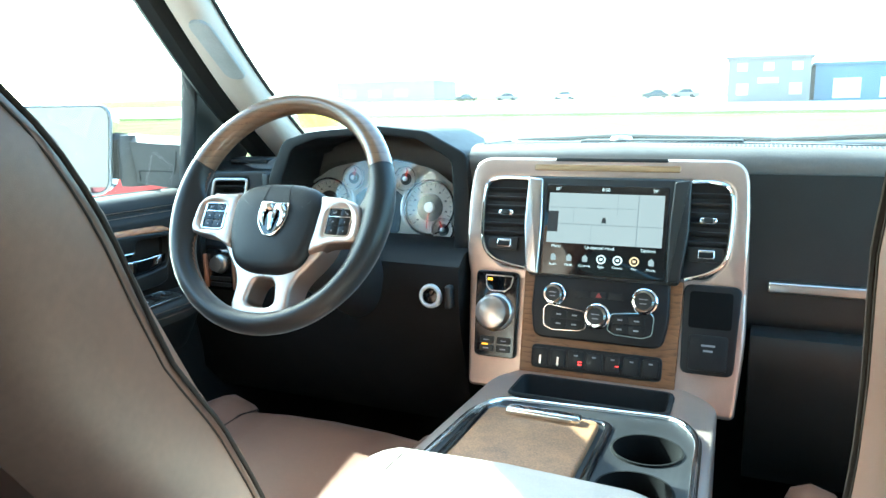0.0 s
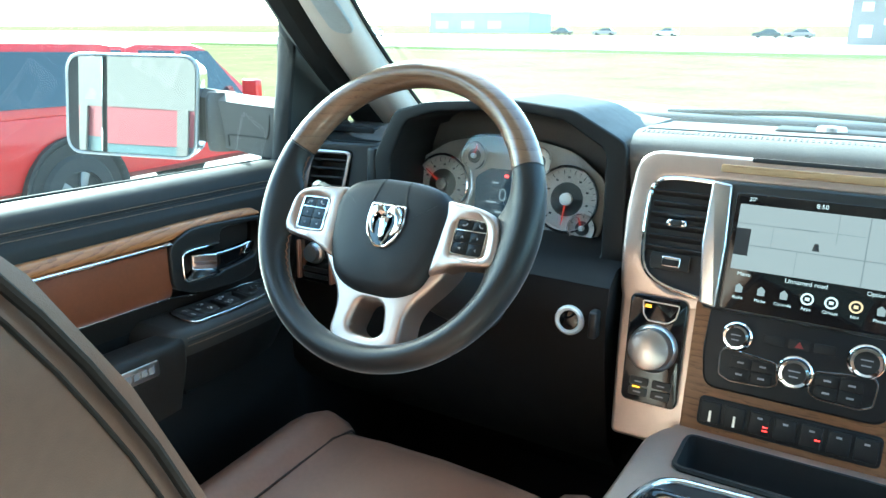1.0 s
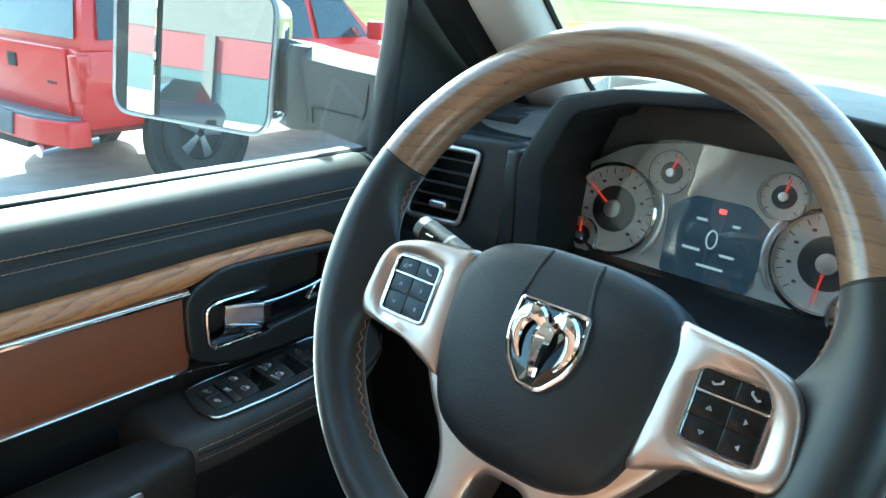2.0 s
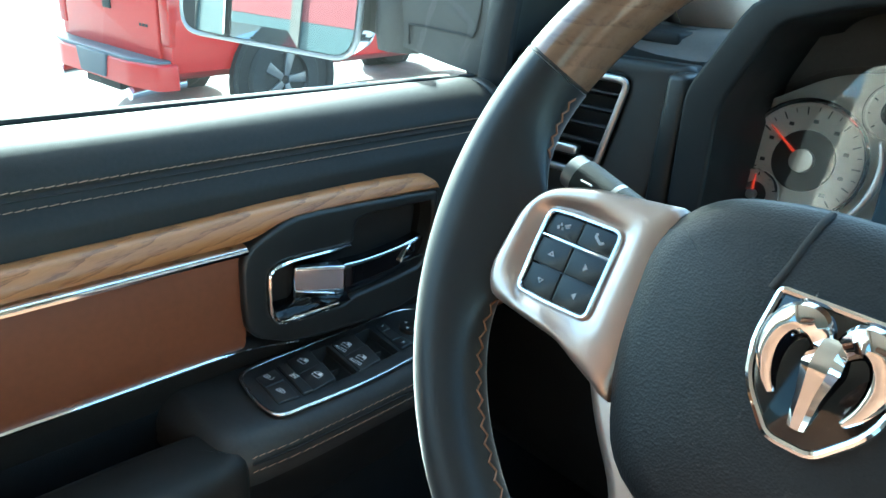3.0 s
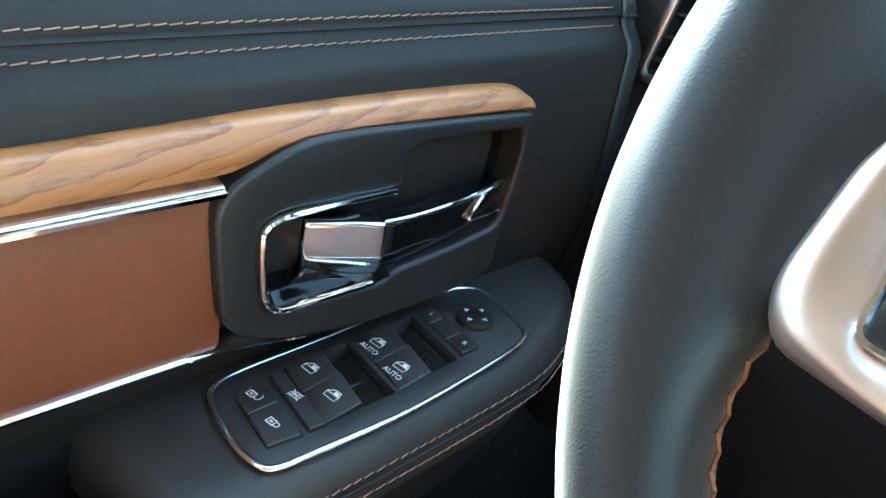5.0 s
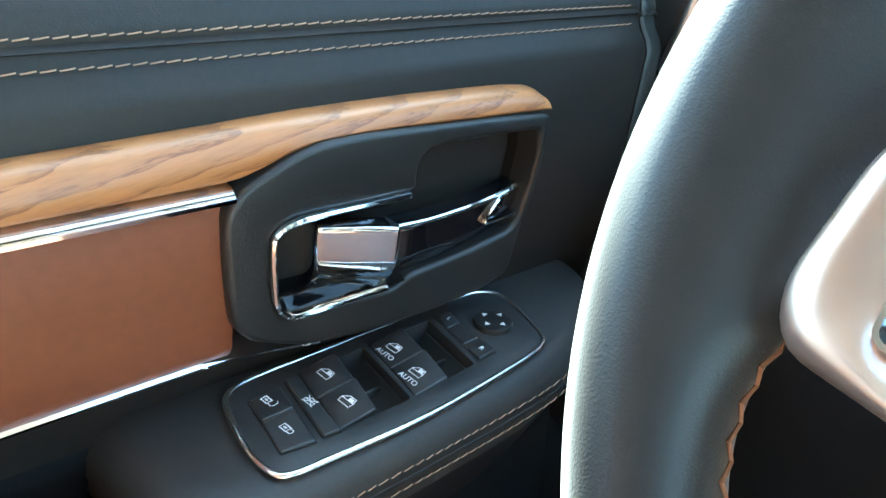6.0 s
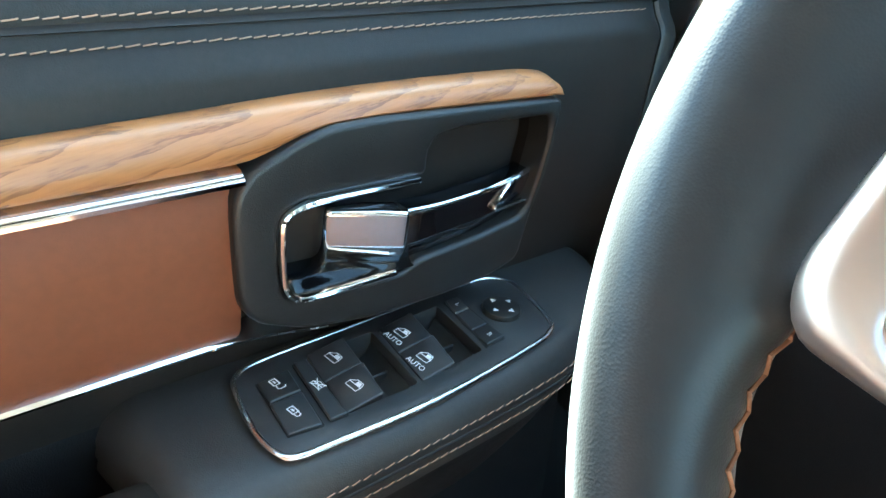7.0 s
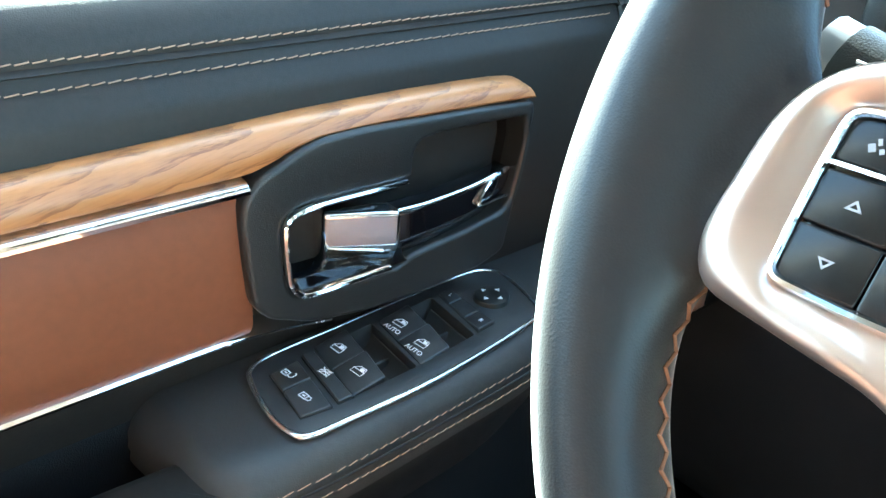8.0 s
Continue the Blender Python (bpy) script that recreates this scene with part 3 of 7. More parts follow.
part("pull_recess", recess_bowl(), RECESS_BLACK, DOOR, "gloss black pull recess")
HANDLE = part("handle_bezel", sweep([DF @ Vector((p[0], p[1], -0.0185)) for p in smooth_path([(1.2375, 1.3362), (1.211, 1.3364), (1.19, 1.3367), (1.177, 1.3355), (1.1700, 1.3315), (1.1687, 1.324), (1.1690, 1.309), (1.1702, 1.298), (1.1750, 1.2915), (1.182, 1.2897), (1.20, 1.2892), (1.228, 1.2890)], 5)], 0.0016, 0.0022, up=(1, 0, 0)), CHROME, DOOR, "chrome handle bezel")
# curved floor of the handle cup, and the ledge over the lever
part("cup_floor", loft([[(-0.5190, y, z), (-0.5210, y, z + 0.0004), (-0.5240, y + 0.0005, z + 0.0016), (-0.5275, y + 0.001, z + 0.0036), (-0.5310, y + 0.0015, z + 0.0050), (-0.5345, y + 0.002, z + 0.0056), (-0.5400, y + 0.002, z + 0.0058), (-0.5400, y + 0.0015, z + 0.0030), (-0.5255, y, z - 0.0010)] for y, z in ((1.1725, 1.2955), (1.1745, 1.2925), (1.1775, 1.2908), (1.183, 1.2900), (1.20, 1.2895), (1.22, 1.2892), (1.240, 1.2892))]), CUP_BLACK, HANDLE, "curved gloss black cup floor", smooth=70)
part("cup_ledge", loft([[(-0.5215, y, 1.3345), (-0.526, y, 1.3325), (-0.531, y, 1.3298 + d), (-0.535, y, 1.3262 + d), (-0.535, y, 1.3248 + d), (-0.5215, y, 1.3335)] for y, d in ((1.180, 0.005), (1.196, 0.003), (1.215, 0.0), (1.238, -0.002))]), GLOSS_BLACK, HANDLE)


def paddle(rows):
    """Handle bar with an upright face that rolls under along its lower edge."""
    sec = []
    for y, top, low, x in rows:
        h = top - low
        sec.append([(x - 0.0130, y, top + 0.0003), (x - 0.0022, y, top + 0.0003), (x - 0.0006, y, top - 0.0004), (x, y, top - 0.05 * h), (x - 0.0001, y, top - 0.10 * h), (x - 0.0005, y, top - 0.34 * h), (x - 0.0009, y, top - 0.52 * h),
                    (x - 0.0014, y, top - 0.63 * h), (x - 0.0024, y, top - 0.75 * h), (x - 0.0039, y, top - 0.86 * h), (x - 0.0055, y, top - 0.94 * h), (x - 0.0072, y, low), (x - 0.0130, y, low + 0.0010)])
    return loft(sec)


part("lever", paddle(((1.1958, 1.3215, 1.2950, -0.5325), (1.1968, 1.3236, 1.2925, -0.5305), (1.1980, 1.3240, 1.2915, -0.5298), (1.1990, 1.3239, 1.2911, -0.5294), (1.21, 1.3230, 1.2900, -0.5257), (1.222, 1.3218, 1.2894, -0.5219), (1.2325, 1.3202, 1.2890, -0.5187), (1.2335, 1.3201, 1.2890, -0.5184), (1.2352, 1.3195, 1.2895, -0.5195))), CHROME, HANDLE, "polished chrome door lever", smooth=50)
part("pull_blade", sweep(smooth_path([(-0.5200, 1.2335, 1.3199), (-0.5203, 1.255, 1.3190), (-0.5212, 1.288, 1.3206), (-0.5265, 1.3185, 1.3226)], 5), 0.0012, 0.0014, up=(0.4, 0, 1)), CHROME, DOOR, "thin chrome blade along the pull")
part("pull_panel", paddle(((1.2356, 1.3190, 1.2895, -0.5205), (1.2366, 1.3192, 1.2890, -0.5197), (1.257, 1.3184, 1.2900, -0.5197), (1.28, 1.3194, 1.2925, -0.5205), (1.300, 1.3207, 1.2960, -0.5220), (1.3135, 1.3217, 1.3015, -0.5242), (1.3190, 1.322, 1.3055, -0.5260))), GLOSS_BLACK, DOOR, "gloss black pull handle", smooth=50)
part("pull_cap", sweep(smooth_path([(-0.5268, 1.318, 1.3218), (-0.5226, 1.303, 1.3203), (-0.5216, 1.2965, 1.3165), (-0.5208, 1.2905, 1.3085), (-0.5212, 1.2955, 1.3070), (-0.5238, 1.3195, 1.3070)], 4), 0.0010, 0.0016, up=(1, 0, 0)), CHROME, DOOR, "chrome end of the pull")

# armrest
SWITCH_OUTLINE = [(p.x, p.y) for p in smooth_path([(-0.481, 1.147), (-0.497, 1.1445), (-0.524, 1.148), (-0.5345, 1.1535), (-0.539, 1.169), (-0.5405, 1.211), (-0.542, 1.255), (-0.5425, 1.303), (-0.539, 1.318), (-0.527, 1.3245), (-0.492, 1.317), (-0.4825, 1.308), (-0.478, 1.287), (-0.4725, 1.224), (-0.474, 1.171), (-0.4755, 1.153)], 4, True)]


def armrest():
    """Padded arm with rounded edge; it falls away to the pull cup behind the switches."""
    bm = bmesh.new()
    o = rounded([(-0.60, 1.10), (-0.4635, 1.10), (-0.4615, 1.17), (-0.465, 1.29), (-0.475, 1.335), (-0.493, 1.372), (-0.515, 1.397), (-0.54, 1.406), (-0.60, 1.40)], [0, 0.03, 0.02, 0.03, 0.03, 0.03, 0.03, 0.02, 0], 4)
    rows = [(0.0045, 1.205), (0.002, 1.213), (0.0, 1.22), (0.0, 1.228), (0.003, 1.236), (0.0075, 1.241), (0.013, 1.2435)]
    top = rings_to_bm(bm, [[Vector((p.x, p.y, z)) for p in (offset(o, d) if d else o)] for d, z in rows], True, True, False)[-1]
    for v in bm.verts:
        if v.co.y < 1.13:
            v.co.y -= 0.5 * (1.2435 - v.co.z) * max(0.0, min(1.0, (-0.49 - v.co.x) / 0.03))
    hole = [[bm.verts.new((p[0], p[1], z)) for p in offset(SWITCH_OUTLINE, 0.003)] for z in (1.2435, 1.225)]
    n = len(hole[0])
    for k in range(n):
        bm.faces.new((hole[0][k], hole[0][(k + 1) % n], hole[1][(k + 1) % n], hole[1][k]))
    bm.faces.new(hole[1])
    edges = [bm.edges.get((a, b)) for loop in (top, hole[0]) for a, b in zip(loop, loop[1:] + loop[:1])]
    bmesh.ops.triangle_fill(bm, use_beauty=True, use_dissolve=False, edges=edges)
    return bm


def armrest_base():
    o = rounded([(-0.60, 1.10), (-0.4635, 1.10), (-0.4615, 1.17), (-0.465, 1.29), (-0.475, 1.335), (-0.493, 1.372), (-0.515, 1.397), (-0.54, 1.406), (-0.60, 1.40)], [0, 0.03, 0.02, 0.03, 0.03, 0.03, 0.03, 0.02, 0], 4)
    bm = bmesh.new()
    rings_to_bm(bm, [[Vector((p.x, p.y, z)) for p in offset(o, d)] for d, z in ((0.036, 1.135), (0.019, 1.17), (0.009, 1.195), (0.0055, 1.206))])
    return bm


# underside split off in a darker colour, in place of shade below the arm
part("armrest_base", armrest_base(), DARK_TRIM, DOOR, "dark underside of the armrest")
part("armrest", armrest(), ARM_LEATHER, DOOR, "black leather armrest")
EDGE = smooth_path([(-0.463, 1.12, 0), (-0.4605, 1.17, 0), (-0.464, 1.29, 0), (-0.474, 1.335, 0), (-0.492, 1.3715, 0), (-0.512, 1.395, 0)], 6)
part("stitch_row", stitches([(p.x + 0.0005, p.y, 1.2335) for p in EDGE], 0.0042, 0.0014, 0.00028, (0.7, 0, 0.7)), THREAD, DOOR, "tan contrast stitching")["kind"] = "stuff"
part("stitch_row", stitches([(p.x + 0.0012, p.y, 1.2225) for p in EDGE], 0.0042, 0.0014, 0.00028, (1, 0, 0.2)), THREAD, DOOR, "tan contrast stitching")["kind"] = "stuff"
part("seam", sweep([(p.x + 0.0010, p.y, 1.228) for p in EDGE], 0.0007, 0.0009, up=(0, 0, 1), n=6), DARK_GAP, DOOR)


def lower_panel():
    sec = []
    for y in (0.5, 0.8, 1.1, 1.3, 1.435):
        k = max(0, (y - 1.1) / 0.335)
        sec.append([(-0.61, y, 1.24), (-0.553, y, 1.24), (-0.545 - 0.03 * k, y, 1.18), (-0.528 - 0.03 * k, y, 1.10), (-0.52 - 0.03 * k, y, 1.0), (-0.515 - 0.03 * k, y, 0.85), (-0.52 - 0.03 * k, y, 0.75), (-0.61, y, 0.75)])
    return loft(sec)


part("lower_panel", lower_panel(), DARK_TRIM, DOOR, "black plastic lower door panel")


def rear_arm():
    """Lower arm behind the pull cup, with a rounded front."""
    o = rounded([(-0.513, 0.5), (-0.455, 0.5), (-0.455, 1.075), (-0.460, 1.116), (-0.475, 1.123), (-0.511, 1.106), (-0.5145, 1.065)], [0, 0, 0.02, 0.01, 0.008, 0.008, 0.02], 4)
    bm = bmesh.new()
    rings_to_bm(bm, [[Vector((p.x, p.y, z)) for p in (offset(o, d) if d else o)] for d, z in ((0.012, 1.13), (0.003, 1.18), (0, 1.20), (0, 1.225), (0.0015, 1.2305), (0.005, 1.2345), (0.010, 1.236))])
    return bm


part("grip_arm", rear_arm(), BLACK_LEATHER, DOOR, "black padded grab arm")
part("pull_cup", rbox(-0.60, 0.5, 1.12, -0.505, 1.12, 1.165, 0.004), DARK_TRIM, DOOR, "deep dark pull cup")
BADGE = part("badge_plate", prism(rounded(box2(0.955, 1.203, 1.065, 1.2255), 0.004, 3), 0.0425, 0.0465, DF, 0.001), SATIN, DOOR, "silver badge plate")
for k in range(8):
    part("badge_bar", prism(box2(0.968 + 0.0115 * k, 1.2095, 0.976 + 0.0115 * k, 1.219), 0.0465, 0.0470, DF), GREY_PRINT, BADGE)
# ---- window switches on the armrest ----
KEY_BLACK = material("wheel_key_black", (0.007, 0.007, 0.007), 0.24, vary=0.1, spec=0.35)
SWITCH_BLACK = material("switch_black", (0.034, 0.0345, 0.035), 0.42, vary=0.12, bump=0.08, bump_scale=2200)


def switch_pack():
    th = thing("switch_panel", "black window switch panel with a chrome surround on the armrest", "switch panel", (-0.51, 1.23, 1.2435))
    o = SWITCH_OUTLINE
    wells = [[(-0.5295, 1.1868), (-0.4858, 1.1832), (-0.4860, 1.2225), (-0.5310, 1.2255)], [(-0.5305, 1.2292), (-0.4862, 1.2250), (-0.4895, 1.2660), (-0.5325, 1.2700)]]
    wells = [rounded(w, 0.0016, 2) for w in wells]
    part("panel", holed_plate(o, wells, 1.2300, 1.2468, FLAT, 0.0008, 2), SWITCH_BLACK, th)
    part("chrome_ring", sweep([(p[0], p[1], 1.2462) for p in o], 0.0016, 0.0014, closed=True, n=10), BRIGHT_TRIM, th, "thin chrome surround")

    def key(name, pts, z0, z1, tilt, label="", rise=0.0):
        """A key with a sloping top: tilt raises its outboard edge, rise its front edge."""
        bm = bmesh.new()
        o2 = rounded(pts, 0.0009, 2)
        us, vv = [p.x for p in o2], [p.y for p in o2]
        um, uw, vm, vw = (max(us) + min(us)) / 2, max(us) - min(us), (max(vv) + min(vv)) / 2, max(vv) - min(vv)
        def top(q, d):
            return z1 - d + tilt * (um - q.x) / uw + rise * (q.y - vm) / vw
        rings = [[Vector((p.x, p.y, z0)) for p in o2], [Vector((p.x, p.y, top(p, 0.0005))) for p in o2], [Vector((p.x, p.y, top(p, 0))) for p in offset(o2, 0.0006)]]
        rings_to_bm(bm, rings)
        return part(name, bm, SWITCH_BLACK, th, label)

    TEXT_U, TEXT_V = (0.985, 0.17, 0), (-0.17, 0.985, 0)

    def mark(parent, cx, cy, z, kind, tip=(0, 0)):
        """White pictogram strokes, read from behind the wheel; tip leans them with the key top."""
        bm = bmesh.new()
        u, v = Vector(TEXT_U) + Vector((0, 0, tip[0])), Vector(TEXT_V) + Vector((0, 0, tip[1]))
        ax = axes((cx, cy, z), u, v)
        def line(pts, r=0.00032, closed=False):
            sweep([ax @ Vector((a * 0.86, b * 0.86, 0)) for a, b in pts], r * 0.85, 0.00015, n=4, bm=bm, closed=closed)
        if kind == "window":
            line([(-0.0042, -0.0028), (0.0038, -0.0028), (0.0042, 0.0002), (0.0036, 0.0034), (-0.0008, 0.0034), (-0.0042, 0.0006)], closed=True)
            line([(-0.0040, 0.0004), (0.0040, 0.0004)])
            prism([(0.0, 0.0006), (0.0, 0.0024), (0.0026, 0.0024), (0.0029, 0.0006)], 0, 0.0001, ax, bm=bm)
        elif kind == "lock":
            line([(-0.0040, -0.0018), (0.0010, -0.0018), (0.0010, 0.0018), (-0.0040, 0.0018)], 0.0005, closed=True)
            line([(0.0010, -0.0014), (0.0034, -0.0014), (0.0040, 0.0), (0.0034, 0.0014), (0.0010, 0.0014)])
            line([(-0.0026, 0), (-0.0004, 0)], 0.0006)
        elif kind == "unlock":
            line([(-0.0044, -0.0018), (0.0004, -0.0018), (0.0004, 0.0018), (-0.0044, 0.0018)], 0.0005, closed=True)
            line([(0.0004, -0.0008), (0.0030, -0.0016), (0.0042, -0.0002), (0.0042, 0.0026), (0.0030, 0.0034)])
            line([(-0.0030, 0), (-0.0010, 0)], 0.0006)
        elif kind == "crossed":
            line([(-0.0040, -0.0026), (0.0040, 0.0030)])
            line([(-0.0040, 0.0030), (0.0040, -0.0026)])
            line([(-0.0036, -0.0020), (0.0034, -0.0020), (0.0034, 0.0020), (-0.0006, 0.0024), (-0.0036, 0.0)], closed=True)
            line([(-0.0036, 0.0002), (0.0034, 0.0002)])
        part("mark", bm, WHITE_PRINT, parent, smooth=0)

    def letters(parent, text, cx, cy, z, size, tip=(0, 0)):
        cu = bpy.data.curves.new("letters", "FONT")
        cu.body, cu.size, cu.align_x, cu.align_y, cu.extrude = text, size, "CENTER", "CENTER", 0.0001
        tmp = bpy.data.objects.new("letters", cu)
        me = bpy.data.meshes.new_from_object(tmp)
        bpy.data.objects.remove(tmp)
        me.transform(axes((cx, cy, z), Vector(TEXT_U) + Vector((0, 0, tip[0])), Vector(TEXT_V) + Vector((0, 0, tip[1]))))
        me.materials.append(WHITE_PRINT)
        ob = new("letters", me)
        ob.parent = parent

    def gap(pts):
        """Dark joint that shows round a key."""
        part("key_gap", prism(rounded(pts, 0.001, 2), 1.2466, 1.24705, FLAT), DARK_GAP, th)

    # door lock rocker
    gap([(-0.5238, 1.1572), (-0.507, 1.1558), (-0.4862, 1.1540), (-0.4840, 1.1708), (-0.5252, 1.1750)])
    k = key("lock_key", [(-0.5232, 1.1578), (-0.5074, 1.1566), (-0.5074, 1.1722), (-0.5246, 1.1744)], 1.244, 1.2488, -0.001, rise=0.0006)
    mark(k, -0.5165, 1.1645, 1.2494, "unlock")
    k = key("lock_key", [(-0.5066, 1.1564), (-0.4868, 1.1546), (-0.4848, 1.1700), (-0.5066, 1.1720)], 1.244, 1.2488, 0.001, rise=0.0006)
    mark(k, -0.4965, 1.1628, 1.2494, "lock")
    gap([(-0.5274, 1.1776), (-0.4846, 1.1736), (-0.4840, 1.1830), (-0.5270, 1.1856)])
    k = key("window_lock_key", [(-0.5268, 1.1782), (-0.4852, 1.1742), (-0.4848, 1.1824), (-0.5264, 1.1850)], 1.244, 1.2488, 0.0003)
    mark(k, -0.507, 1.1802, 1.2493, "crossed")
    # window rockers with their finger wells
    for row, auto in enumerate((False, True)):
        y0 = 1.1868 if row == 0 else 1.2292
        dy = 0.0205 if row == 0 else 0.0205
        part("well_floor", prism(offset(wells[row], -0.0004), 1.2300, 1.2325, FLAT), SWITCH_BLACK, th)
        for c, (u0, u1) in enumerate(((-0.5300, -0.5094), (-0.5086, -0.4864))):
            sl = lambda u: y0 + 0.0002 - 0.086 * (u + 0.5295)
            k = key("window_key", [(u0 + 0.0004, sl(u0)), (u1, sl(u1)), (u1, sl(u1) + dy - 0.001 * c), (u0, sl(u0) + dy)], 1.2335, 1.2489, 0.0012, rise=0.0034)
            um = (u0 + u1) / 2
            tip = (-0.06, 0.165)
            if auto:
                mark(k, um - 0.0004, 1.2372 - 0.09 * (um + 0.52), 1.2489, "window", tip)
                letters(k, "AUTO", um + 0.0006, 1.2308 - 0.09 * (um + 0.52), 1.2480, 0.0042, tip)
            else:
                mark(k, um - 0.0006, 1.1965 - 0.09 * (um + 0.52), 1.2493, "window", tip)
            # web between the two scoops and the scooped front wall
        um = -0.509
        part("well_web", rbox(um - 0.0008, y0 + 0.021, 1.2320, um + 0.0008, y0 + 0.0345, 1.2385, 0.0006, 1), SWITCH_BLACK, th)
        fr = [(-0.5300, y0 + 0.0375), (-0.4868, y0 + 0.0345)]
        part("well_slope", loft([[(x, y - 0.008, 1.2322), (x, y - 0.003, 1.2345), (x, y + 0.0004, 1.2405), (x, y + 0.0014, 1.2405), (x, y + 0.0014, 1.2322)] for x, y in fr]), SWITCH_BLACK, th)
    # mirror selector and dial
    gap([(-0.5325, 1.2745), (-0.4890, 1.2685), (-0.4900, 1.2830), (-0.5325, 1.2848)])
    k = key("mirror_key", [(-0.5320, 1.2752), (-0.5204, 1.2736), (-0.5208, 1.2836), (-0.5320, 1.2842)], 1.244, 1.2482, 0.0012)
    letters(k, "L", -0.5262, 1.2795, 1.2485, 0.0042)
    key("mirror_key", [(-0.5198, 1.2736), (-0.5046, 1.2718), (-0.5050, 1.2830), (-0.5202, 1.2836)], 1.244, 1.2476, 0.0)
    k = key("mirror_key", [(-0.5040, 1.2716), (-0.4896, 1.2694), (-0.4908, 1.2824), (-0.5044, 1.2830)], 1.244, 1.2484, -0.0014)
    letters(k, "R", -0.4955, 1.2762, 1.2488, 0.0042)
    m = pose(-0.5108, 1.2988, 1.2435)
    d = part("mirror_dial", lathe([(0.0112, 0), (0.0112, 0.0045), (0.0105, 0.0062), (0.0095, 0.0066), (0.004, 0.0060), (0.0, 0.0058)], m, 36), SOFT_BLACK, th, "round four-way mirror dial")
    for a in range(4):
        q = radians(12 + 90 * a)
        mm = m @ pose(0, 0, 0.0066) @ Matrix.Rotation(q, 4, "Z")
        part("mark", prism([(0.0055, -0.0016), (0.0082, 0.0), (0.0055, 0.0016)], 0, 0.0003, mm), WHITE_PRINT, d, smooth=0)


switch_pack()


# ---- steering wheel ----
def flare(a):
    """How far the leather spreads inwards at the angle a, towards the spokes."""
    off = min(abs(a + 5 + 360 * k) for k in (-1, 0, 1)), min(abs(a - 185 + 360 * k) for k in (-1, 0, 1))
    return 0.025 * math.exp(-(min(off) / 13.5) ** 2)


def rim_edge(a):
    side = abs(math.cos(radians(a))) ** 6
    return 0.199 - 2 * (0.0168 + 0.0030 * side)


def rim_sector(a0, a1, n, bm=None, swell=1.0, spread=False):
    rings = []
    for k in range(n + 1):
        a = a0 + (a1 - a0) * k / n
        ar = radians(a)
        side = abs(math.cos(ar)) ** 6
        rr, rd = (0.0168 + 0.0030 * side) * swell, (0.0205 + 0.0015 * side) * swell
        mid = 0.199 - 0.0168 - 0.0030 * side
        fl = flare(a) if spread else 0.0
        f = fl / 0.025
        ring = []
        for j in range(28):
            q = 2 * math.pi * j / 28
            c, w = math.cos(q), math.sin(q)
            if c < 0 and f > 0.01:
                w = math.copysign((1 - f) * abs(w) + f * (0.5 + 0.5 * math.cos(math.pi * -c)), w)
            r = mid + (rr if c > 0 else rr + fl) * c
            ring.append(RIM @ Vector((r * math.cos(ar), r * math.sin(ar), rd * w)))
        rings.append(ring)
    bm = bm or bmesh.new()
    rings_to_bm(bm, rings)
    return bm


